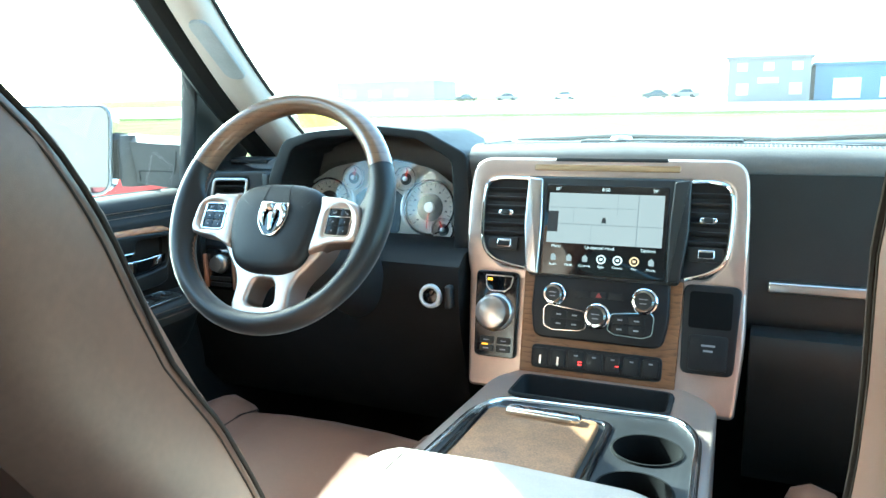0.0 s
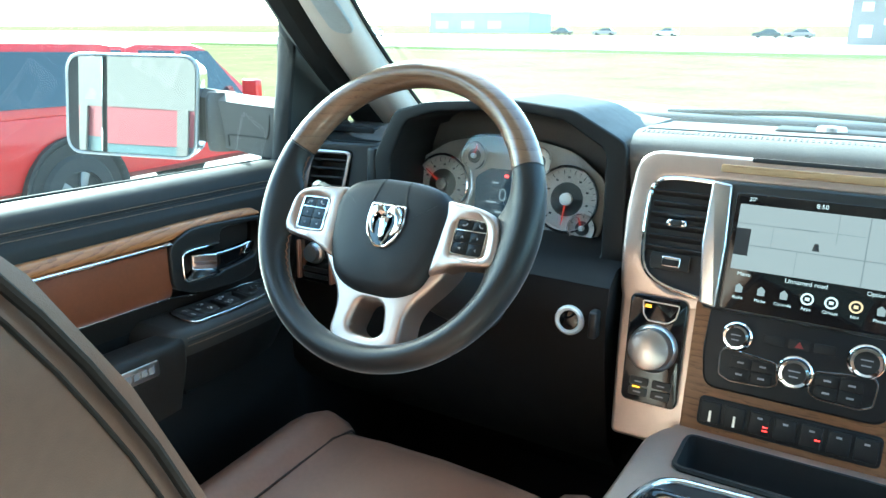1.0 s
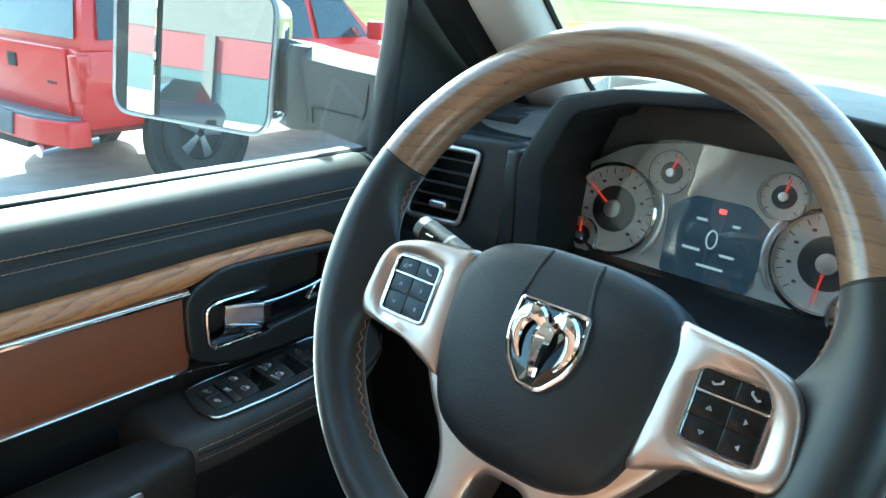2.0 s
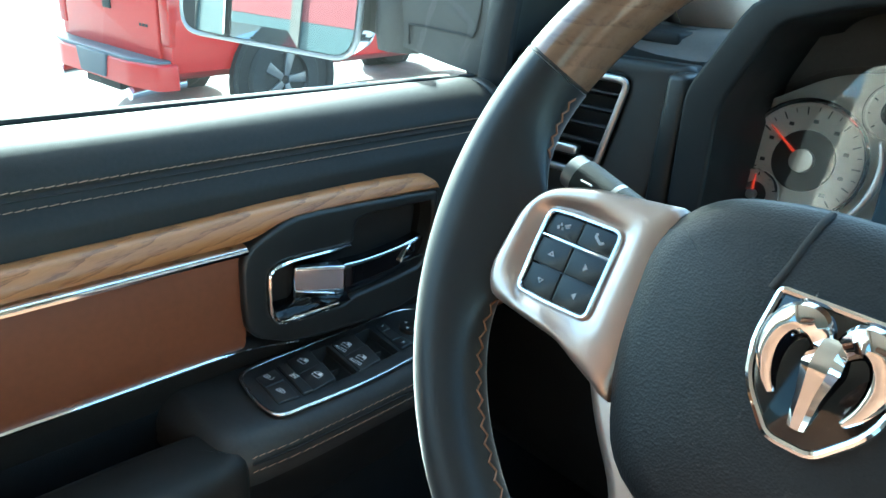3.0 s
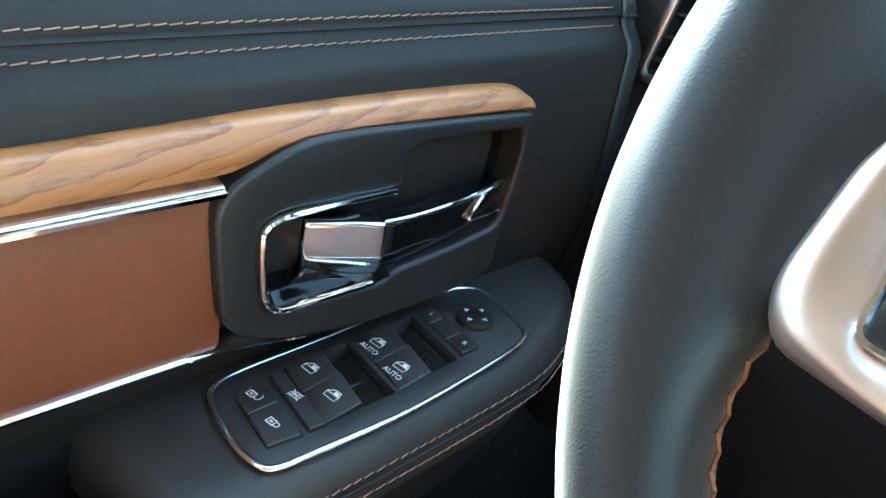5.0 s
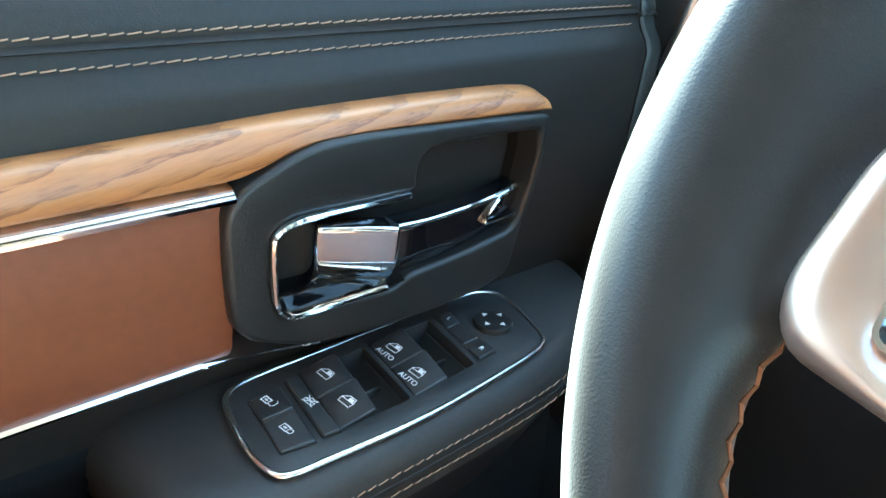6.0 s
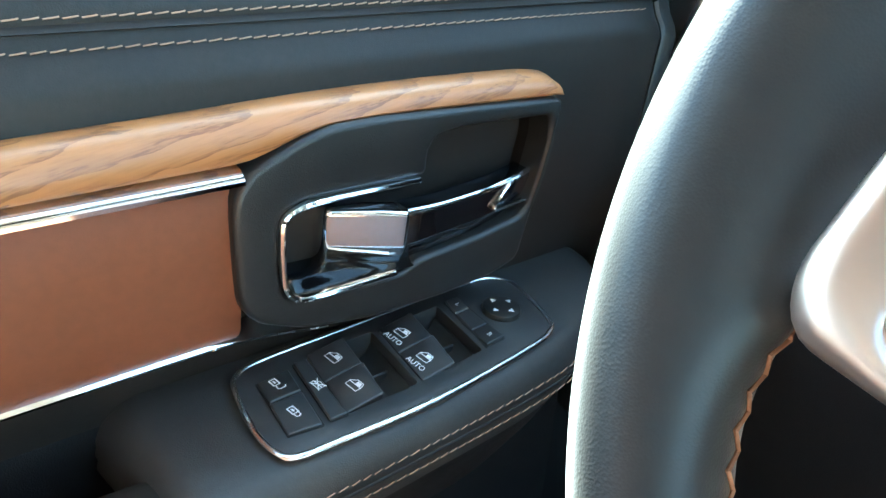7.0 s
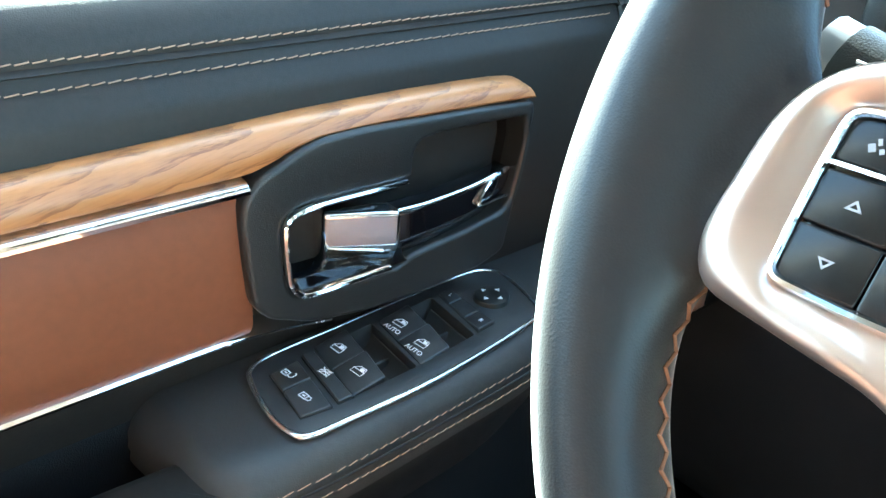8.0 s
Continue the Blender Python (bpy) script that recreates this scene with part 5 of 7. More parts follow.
def cluster():
    th = thing("instrument_cluster", "instrument cluster with pale dials and red needles", "instruments", (-0.215, 1.6, 1.4))
    m = axes((-0.224, 1.615, 1.389), (1, 0, 0), (0, 0.2, 0.98))
    part("face_plate", prism(rounded([(-0.185, -0.06), (0.18, -0.06), (0.18, 0.035), (0.12, 0.078), (0.05, 0.093), (-0.05, 0.093), (-0.12, 0.078), (-0.185, 0.035)], 0.02, 4), -0.006, 0.0, m, 0.001), DIAL_FACE, th, "pale cluster face")
    gauge(th, -0.121, 0.0, 0.054, m, 145, True)
    gauge(th, 0.117, 0.0, 0.055, m, -95, True)
    gauge(th, -0.061, 0.056, 0.0245, m @ Matrix.Translation((0, 0, 0.004)), 75, False)
    gauge(th, 0.061, 0.056, 0.0245, m @ Matrix.Translation((0, 0, 0.004)), 80, False)
    gauge(th, -0.152, -0.040, 0.0235, m @ Matrix.Translation((0, 0, 0.006)), 95, False)
    gauge(th, 0.152, -0.044, 0.0235, m @ Matrix.Translation((0, 0, 0.006)), 115, False)
    part("cover_lens", prism(rounded([(-0.178, -0.058), (0.174, -0.058), (0.174, 0.035), (0.115, 0.080), (0.05, 0.094), (-0.05, 0.094), (-0.118, 0.080), (-0.178, 0.035)], 0.02, 4), 0.030, 0.0315, m), DOOR_GLASS, th, "clear cover lens").visible_shadow = False
    d = part("centre_display", prism(rounded([(-0.05, -0.055), (0.05, -0.055), (0.056, 0.02), (0.03, 0.038), (-0.03, 0.038), (-0.056, 0.02)], 0.006, 3), 0.0, 0.003, m, 0.001), LCD, th, "dark blue centre display")
    for u, v, w in ((-0.022, 0.012, 0.012), (0.018, 0.012, 0.008), (-0.03, -0.022, 0.02), (0.012, -0.022, 0.016), (-0.01, -0.038, 0.03)):
        part("display_bar", prism(box2(u, v, u + w, v + 0.003), 0.003, 0.0033, m), LCD_WHITE, d, smooth=0)
    part("warning_lamp", prism(rounded(box2(0.0, 0.024, 0.008, 0.029), 0.001, 2), 0.003, 0.0034, m), RED_LED, d, "small red warning lamp", smooth=0)
    for s in (-1, 1):
        arc = [m @ Vector((s * (0.120 - 0.063 * math.cos(radians(a))), 0.063 * math.sin(radians(a)), 0.010)) for a in range(-42, 35, 7)]
        part("arc_trim", sweep(arc, 0.0035, 0.002, up=(0, -1, 0.2), n=8, taper=[0.5 + 0.5 * math.sin(math.pi * k / (len(arc) - 1)) for k in range(len(arc))]), SATIN, th, "curved silver trim beside the dial")
    part("speed_ring", sweep([m @ Vector((0.0055 * math.cos(radians(a)), -0.006 + 0.010 * math.sin(radians(a)), 0.0034)) for a in range(0, 360, 20)], 0.001, 0.0004, closed=True, up=(0, -1, 0.2), n=5), LCD_WHITE, d)


cluster()


def vane_vent(name, pts, m, depth, n_slats, label, tab=None):
    """Air vent: open box with slats, tab and chrome frame."""
    th = thing(name, label, "air vent", m @ Vector((pts[0][0], pts[0][1], 0)))
    pts = [Vector(p) for p in pts]  # bl, br, tr, tl
    out = rounded([tuple(p) for p in pts], 0.006, 4)
    part("vent_box", prism(out, -depth, -depth + 0.003, m), DARK_GAP, th)
    wall = ring_prism(offset(out, -0.004), out, -depth, 0.0, m, 80)
    part("vent_wall", wall, BLACK_PLASTIC, th)
    for k in range(n_slats):
        t = (k + 0.7) / (n_slats + 0.4)
        a, b = pts[0].lerp(pts[3], t), pts[1].lerp(pts[2], t)
        bm = bmesh.new()
        rings = []
        for p in (a, b):
            rings.append([m @ Vector((p.x, p.y + dv, w)) for dv, w in ((0.0016, -0.004), (0.0008, -0.0015), (-0.0008, -0.0015), (-0.0018, -0.004), (-0.0065, -0.026), (-0.0045, -0.026))])
        rings_to_bm(bm, rings)
        part("slat", bm, BLACK_PLASTIC, th)
    if tab:
        part("tab", prism(rounded(box2(tab[0] - 0.012, tab[1] - 0.0045, tab[0] + 0.012, tab[1] + 0.0045), 0.004, 4), -0.006, 0.004, m, 0.002), SATIN, th, "silver vent tab")
    return th, out


VL = axes((-0.515, 1.493, 1.402), (0.985, 0.17, 0), (0.06, 0.1, 0.99))
lv, lo_ = vane_vent("side_air_vent", [(-0.040, -0.042), (0.030, -0.042), (0.040, 0.042), (-0.030, 0.042)], VL, 0.04, 5, "black slatted air vent with a silver frame", (0.0, -0.026))
part("vent_frame", sweep([VL @ Vector((p[0], p[1], 0.002)) for p in offset(lo_, -0.003)], 0.0035, 0.003, up=VL.to_3x3() @ Vector((0, 0, 1)), closed=True, n=8), SATIN, lv, "satin silver vent frame")


part("vent_surround", ring_prism(rounded([(-0.088, -0.075), (0.086, -0.075), (0.100, 0.058), (0.094, 0.066), (-0.075, 0.062)], 0.012, 4), rounded([(-0.044, -0.045), (0.034, -0.045), (0.040, 0.0), (0.043, 0.046), (-0.033, 0.046)], 0.004, 3), -0.035, -0.001, VL, 100, 0.006), SOFT_BLACK, lv, "soft black surround of the vent")


# ---- centre stack ----
def stack():
    vents, screen, knobs, bank = [STACK @ Matrix.Translation((0, d, 0)) for d in (-0.0145, -0.0205, -0.0170, -0.0115)]
    th = thing("centre_stack", "taupe framed centre stack with wood trim and controls", "centre console", (CX, 1.45, 1.15))
    fo = rounded([(-0.232, 0.174), (-0.238, 0.10), (-0.225, -0.10), (-0.215, -0.22), (0.211, -0.22), (0.2205, -0.10), (0.216, 0.10), (0.2105, 0.174)], [0.035, 0.02, 0.02, 0.01, 0.01, 0.02, 0.02, 0.035], 6)
    part("frame", prism(fo, -0.08, -0.006, STACK, 0.006), TAUPE_TRIM, th, "taupe satin stack frame")
    # rim that stands proud round the vents
    fi = rounded([(-0.208, 0.154), (-0.211, 0.10), (-0.205, 0.03), (-0.17, 0.002), (0.16, 0.002), (0.188, 0.03), (0.193, 0.10), (0.190, 0.154)], [0.025, 0.02, 0.03, 0.01, 0.01, 0.03, 0.02, 0.025], 6)
    oo = rounded([(-0.232, 0.189), (-0.238, 0.11), (-0.233, -0.0), (-0.228, -0.02), (0.219, -0.02), (0.218, 0.0), (0.216, 0.11), (0.2105, 0.189)], [0.035, 0.02, 0.02, 0.005, 0.005, 0.02, 0.02, 0.035], 6)
    bm = ring_prism(oo, fi, -0.02, 0.008, FLAT, 160, 0.006)
    for v in bm.verts:
        if v.co.z > -0.01:
            v.co.z -= 0.0135 * max(0.0, min(1.0, (0.045 - v.co.y) / 0.055))
    bmesh.ops.transform(bm, matrix=vents, verts=bm.verts)
    part("frame_rim", bm, TAUPE_TRIM, th, smooth=60)
    slot = part("top_slot", prism(rounded(box2(-0.088, 0.1825, 0.092, 0.1880), 0.002, 2), 0.004, 0.0088, vents, 0.0004), DARK_GAP, th, "dark slot along the frame top")
    part("top_wood", prism(rounded(box2(-0.124, 0.1665, 0.112, 0.1775), 0.003, 2), 0.004, 0.0092, vents, 0.0015), WOOD_TOP, th, "glossy golden wood strip")
    part("vent_backing", prism(fi, -0.0055, -0.003, vents), BLACK_PLASTIC, th)
    for s, e in ((-1, 0.0), (1, 0.018)):  # the passenger vent is a little narrower
        line = [(s * 0.13, 0.1525, 0.006), (s * (0.18 - e), 0.1530, 0.006), (s * (0.202 - e), 0.145, 0.006), (s * (0.2085 - e), 0.12, 0.006), (s * (0.2075 - e), 0.06, 0.006), (s * (0.200 - e), 0.028, 0.006), (s * (0.175 - e), 0.010, 0.006), (s * 0.128, 0.0005, 0.006)]
        part("chrome_trim", sweep([vents @ Vector(p) for p in smooth_path(line, 6)], 0.0032, 0.003, up=vents.to_3x3() @ Vector((0, 0, 1)), n=8), CHROME, th, "bright chrome vent trim")
        for k in range(6):
            v = 0.0600 + 0.0150 * k
            bm = bmesh.new()
            rings_to_bm(bm, [[vents @ Vector((s * u, v + dv, w)) for dv, w in ((0.002, 0.003), (0.0, 0.006), (-0.002, 0.005), (-0.006, -0.002), (-0.002, -0.002))] for u in (0.128 - 0.4 * e, 0.2035 - e)])
            part("slat", bm, BLACK_PLASTIC, th)
        c = s * (0.168 - 0.6 * e)
        tab = part("vent_tab", prism(rounded(box2(c - 0.0135, 0.0880, c + 0.0135, 0.0985), 0.0050, 6), 0.0, 0.011, vents, 0.0035, 4), CHROME, th, "chrome vent tab")
        part("tab_grip", prism(rounded(box2(c - 0.0075, 0.0890, c + 0.0075, 0.0975), 0.0030, 4), 0.006, 0.0125, vents, 0.0015), SOFT_BLACK, tab, "ribbed black grip")
        part("vent_wheel_bed", prism(rounded(box2(c - 0.028, 0.030, c + 0.024, 0.052), 0.004, 3), -0.002, 0.003, vents, 0.001), SOFT_BLACK, th)
        wheel = part("vent_wheel", prism(rounded(box2(c - 0.0125, 0.0345, c + 0.0125, 0.0485), 0.002, 3), 0.002, 0.0065, vents, 0.0018), CHROME, th, "chrome edged thumb wheel")
        part("wheel_rib", prism(rounded(box2(c - 0.0105, 0.0360, c + 0.0105, 0.0445), 0.001, 2), 0.006, 0.0085, vents, 0.0008), PANEL_BLACK, wheel)
    # screen
    so = rounded([(-0.122, 0.162), (-0.120, -0.004), (0.120, -0.004), (0.122, 0.162)], 0.006, 3)
    part("screen_surround", prism(so, -0.004, 0.014, screen, 0.004), SOFT_BLACK, th, "black screen surround")
    for s in (-1, 1):
        pts = [(s * 0.130, 0.160), (s * 0.105, 0.157), (s * 0.1010, 0.08), (s * 0.102, -0.002), (s * 0.122, 0.002), (s * 0.131, 0.08)]
        part("screen_side", prism(rounded(pts, 0.004, 3), 0.012, 0.020, screen, 0.003), SATIN if s < 0 else SOFT_BLACK, th, "curved side trim of the screen")
    sg = part("screen_glass", prism(rounded(box2(-0.0985, 0.0, 0.0985, 0.148), 0.004, 3), 0.012, 0.0155, screen, 0.0008), GLOSS_BLACK, th, "glossy touch screen")
    e = 0.0157
    part("map_area", prism(box2(-0.092, 0.052, 0.092, 0.1345), 0.0150, e, screen), MAP, sg, "pale grey map display", smooth=0)
    bm = bmesh.new()
    for u0, v0, u1, v1 in ((-0.092, 0.0830, 0.092, 0.0842), (-0.092, 0.110, 0.0, 0.1108), (-0.03, 0.1108, 0.05, 0.1114), (0.052, 0.052, 0.0532, 0.1345), (0.02, 0.098, 0.0206, 0.1345), (-0.05, 0.0842, -0.0494, 0.1108), (-0.02, 0.052, -0.0194, 0.083)):
        prism(box2(u0, v0, u1, v1), 0.0152, e + 0.0002, screen, bm=bm)
    part("map_line", bm, MAP_LINE, sg, smooth=0)
    part("zoom_keys", prism(box2(-0.092, 0.070, -0.075, 0.104), 0.0152, e + 0.0003, screen), SCREEN_DARK, sg, smooth=0)
    part("car_mark", prism([(-0.004, 0.087), (0.004, 0.087), (0.002, 0.096), (-0.002, 0.096)], 0.0152, e + 0.0003, screen), SCREEN_DARK, sg, smooth=0)
    texts = [("20°", -0.078, 0.141, 0.009), ("8:50", 0.0, 0.141, 0.010), ("20°", 0.078, 0.141, 0.009), ("Menu", -0.075, 0.0465, 0.009), ("Unnamed road", -0.004, 0.0465, 0.010), ("Options", 0.072, 0.0465, 0.009)]
    texts += [(w, -0.078 + 0.026 * k, 0.0165, 0.007) for k, w in enumerate(("Radio", "Media", "Controls", "Apps", "Climate", "Nav", "Phone"))]
    for w, u, v, size in texts:
        cu = bpy.data.curves.new("screen_text", "FONT")
        cu.body, cu.size, cu.align_x, cu.align_y, cu.extrude = w, size * 0.78, "CENTER", "CENTER", 0.0001
        tmp = bpy.data.objects.new("screen_text", cu)
        me = bpy.data.meshes.new_from_object(tmp)
        bpy.data.objects.remove(tmp)
        me.transform(screen @ Matrix.Translation((u, v, e + 0.0002)))
        me.materials.append(SCREEN_WHITE)
        new("screen_text", me).parent = sg
    for k in range(7):
        u = -0.078 + 0.026 * k
        mat = SCREEN_ORANGE if k == 5 else SCREEN_WHITE
        if k in (3, 4, 5):
            part("screen_icon", lathe([(0.0052, 0.0), (0.0075, 0.0), (0.0075, 0.0003), (0.0052, 0.0003)], screen @ Matrix.Translation((u, 0.0285, e)), 20), mat, sg, smooth=0)
            part("screen_icon", prism(box2(u - 0.0025, 0.0265, u + 0.0025, 0.0305), e, e + 0.0003, screen), mat, sg, smooth=0)
        else:
            part("screen_icon", prism([(u - 0.004, 0.023), (u + 0.004, 0.023), (u + 0.0045, 0.030), (u, 0.0345), (u - 0.0045, 0.031)], e, e + 0.0002, screen), SCREEN_GREY, sg, smooth=0)
    # control panel with knobs
    co = rounded([(-0.108, -0.003), (-0.110, -0.06), (-0.103, -0.108), (0.103, -0.108), (0.110, -0.06), (0.108, -0.003)], [0.004, 0.01, 0.018, 0.018, 0.01, 0.004], 5)
    part("wood_field", prism(rounded([(-0.128, -0.0), (-0.124, -0.172), (0.124, -0.172), (0.128, 0.0)], 0.004, 3), -0.008, 0.001, knobs, 0.002), WOOD_STACK, th, "brown wood trim round the controls")
    part("control_panel", prism(co, -0.004, 0.010, knobs, 0.004), PANEL_BLACK, th, "black climate control panel")
    for u, v, r, nm in ((-0.071, -0.036, 0.0165, "volume_knob"), (0.072, -0.036, 0.0185, "tuning_knob"), (0.0, -0.066, 0.0185, "fan_knob")):
        mk = knobs @ Matrix.Translation((u, v, 0.01))
        kb = part(nm, lathe([(0.0, 0.0), (r * 1.12, 0.0), (r * 1.1, 0.003), (r, 0.004), (r * 0.98, 0.016), (r * 0.9, 0.0185), (r * 0.72, 0.019), (r * 0.70, 0.0165), (0.0, 0.0165)], mk, 36), CHROME, th, "chrome ringed knob")
        part("knob_face", lathe([(0.0, 0.012), (r * 0.7, 0.012), (r * 0.7, 0.0172), (0.0, 0.0176)], mk, 28), SOFT_BLACK, kb)
        bm = bmesh.new()
        for a, b in ((-0.35, 0.12), (-0.28, -0.25)):
            prism(box2(a * r, b * r, -a * r, b * r + 0.0016), 0.0176, 0.0180, mk, bm=bm)
        part("mark", bm, GREY_PRINT, kb, smooth=0)
    for s in (-1, 1):
        pts = rounded([(s * 0.022, -0.060), (s * 0.082, -0.053), (s * 0.088, -0.060), (s * 0.086, -0.088), (s * 0.072, -0.094), (s * 0.028, -0.092), (s * 0.017, -0.086)], 0.004, 3)
        part("key_trim", sweep([knobs @ Vector((p[0], p[1], 0.0105)) for p in pts], 0.0012, 0.001, up=knobs.to_3x3() @ Vector((0, 0, 1)), closed=True, n=6), CHROME, th, "chrome outline round the climate keys")
        for k in range(4):
            u, v = s * (0.036 + 0.026 * (k % 2)), -0.068 - 0.015 * (k // 2)
            kk = part("climate_key", prism(rounded(box2(u - 0.0125, v - 0.0068, u + 0.0125, v + 0.0068), 0.002, 2), 0.009, 0.0112, knobs, 0.0006), PANEL_BLACK, th)
            part("mark", prism(box2(u - 0.004, v - 0.0012, u + 0.004, v + 0.0012), 0.0118, 0.0121, knobs), GREY_PRINT, kk, smooth=0)
    for u in (-0.028, 0.0, 0.028):
        part("top_key", prism(rounded(box2(u - 0.012, -0.038, u + 0.012, -0.026), 0.002, 2), 0.009, 0.0112, knobs, 0.0006), PANEL_BLACK, th)
    part("hazard_mark", prism([(-0.005, -0.036), (0.005, -0.036), (0, -0.028)], 0.0115, 0.0119, knobs), RED_DIM, th, smooth=0)
    # switch bank
    part("switch_bank", prism(rounded(box2(-0.104, -0.164, 0.104, -0.126), 0.008, 4), -0.004, 0.006, bank, 0.002), PANEL_BLACK, th, "black switch bank")
    for k in range(7):
        u = -0.088 + 0.0293 * k
        kk = part("toggle", prism(rounded(box2(u - 0.0125, -0.159, u + 0.0125, -0.131), 0.002, 2), 0.004, 0.0085, bank, 0.0015), PANEL_BLACK, th)
        if k in (0, 1):
            part("toggle_stripe", prism(box2(u - 0.0015, -0.157, u + 0.0015, -0.143), 0.0085, 0.0092, bank), SATIN, kk)
        elif k in (2, 4):
            part("lamp", prism(box2(u + 0.004, -0.148, u + 0.010, -0.1465), 0.0085, 0.0089, bank), RED_LED, kk, smooth=0)
            if k == 2:
                part("lamp", prism(box2(u + 0.004, -0.1525, u + 0.010, -0.151), 0.0085, 0.0089, bank), RED_LED, kk, smooth=0)
        if k > 1:
            part("mark", prism(box2(u - 0.003, -0.139, u + 0.003, -0.1365), 0.0085, 0.0088, bank), GREY_PRINT, kk, smooth=0)
    # gear selector
    part("selector_plate", prism(rounded([(-0.214, -0.022), (-0.206, -0.168), (-0.132, -0.168), (-0.138, -0.022)], 0.01, 4), -0.008, 0.0025, STACK, 0.002), GLOSS_BLACK, th, "black gear selector plate")
    lab = rounded([(-0.196, -0.03), (-0.193, -0.048), (-0.186, -0.056), (-0.16, -0.056), (-0.150, -0.048), (-0.147, -0.03)], 0.003, 3)
    part("selector_window", sweep([STACK @ Vector((p[0], p[1], 0.003)) for p in lab], 0.0011, 0.0009, up=STACK.to_3x3() @ Vector((0, 0, 1)), closed=True, n=6), SATIN, th)
    for w, u in (("P", -0.188), ("R", -0.178), ("N", -0.167), ("D", -0.156)):
        cu = bpy.data.curves.new("gear_letter", "FONT")
        cu.body, cu.size, cu.align_x, cu.align_y, cu.extrude = w, 0.009, "CENTER", "CENTER", 0.0001
        tmp = bpy.data.objects.new("gear_letter", cu)
        me = bpy.data.meshes.new_from_object(tmp)
        bpy.data.objects.remove(tmp)
        me.transform(STACK @ Matrix.Translation((u, -0.047, 0.0028)))
        me.materials.append(GREY_PRINT)
        new("gear_letter", me).parent = th
    part("gear_lamp", prism(box2(-0.192, -0.0385, -0.184, -0.0345), 0.0024, 0.003, STACK), ORANGE_LED, th, "orange indicator lamp", smooth=0)
    mk = STACK @ Matrix.Translation((-0.1735, -0.092, 0.002))
    part("gear_knob", lathe([(0.0, 0.0), (0.033, 0.0), (0.032, 0.006), (0.0285, 0.009), (0.028, 0.024), (0.026, 0.028), (0.020, 0.0305), (0.0, 0.032)], mk, 44), SATIN, th, "satin silver rotary gear knob")
    for r in range(2):
        for c in range(2):
            u, v = -0.196 + 0.030 * c, -0.140 - 0.014 * r
            kk = part("axle_key", prism(rounded(box2(u - 0.001, v - 0.005, u + 0.024, v + 0.006), 0.002, 2), 0.002, 0.0045, STACK, 0.001), SOFT_BLACK, th)
            part("mark", prism(box2(u + 0.006, v - 0.001, u + 0.016, v + 0.001), 0.0045, 0.0048, STACK), GREY_PRINT, kk, smooth=0)
    part("axle_lamp", prism(box2(-0.192, -0.1485, -0.182, -0.1465), 0.0045, 0.0050, STACK), ORANGE_LED, th, "orange indicator lamp", smooth=0)
    # tray and outlet on the passenger side
    po = rounded([(0.128, -0.02), (0.130, -0.156), (0.206, -0.156), (0.212, -0.02)], 0.012, 4)
    part("tray_plate", prism(po, -0.008, 0.0025, STACK, 0.002), PANEL_BLACK, th, "black storage and outlet plate")
    # flat near-black face: the shade inside the open tray, painted on the plate
    part("tray_shade", prism(rounded(box2(0.138, -0.086, 0.200, -0.030), 0.005, 3), 0.0, 0.0029, STACK), CUP_DARK, th)
    fl = part("outlet_flap", prism(rounded(box2(0.141, -0.150, 0.197, -0.096), 0.006, 3), 0.0, 0.0055, STACK, 0.0015), PANEL_BLACK, th, "black power outlet flap")
    bm = bmesh.new()
    for k, hw in enumerate((0.010, 0.007)):
        prism(box2(0.169 - hw, -0.113 - 0.008 * k, 0.169 + hw, -0.110 - 0.008 * k), 0.0055, 0.0058, STACK, bm=bm)
    part("mark", bm, GREY_PRINT, fl, smooth=0)


WOOD_TOP = wood("golden_wood", (0.38, 0.25, 0.13), (0.24, 0.14, 0.07), (0.3, 1.0, 1.0), rough=0.2, lines=30.0, coat=0.6)
MAP = glow("map_grey", (0.57, 0.55, 0.57), 0.105)
MAP_LINE = glow("map_line", (0.35, 0.35, 0.38), 0.09)
SCREEN_DARK = glow("screen_dark", (0.02, 0.02, 0.025), 0.07)
SCREEN_WHITE = glow("screen_white", (0.8, 0.82, 0.85), 0.17)
SCREEN_GREY = glow("screen_grey", (0.45, 0.45, 0.47), 0.12)
SCREEN_ORANGE = glow("screen_orange", (0.95, 0.6, 0.35), 0.17)
RED_DIM = material("dim_red_print", (0.25, 0.03, 0.03), 0.5)
ORANGE_LED = glow("orange_led", (1.0, 0.35, 0.02), 0.5)
stack()
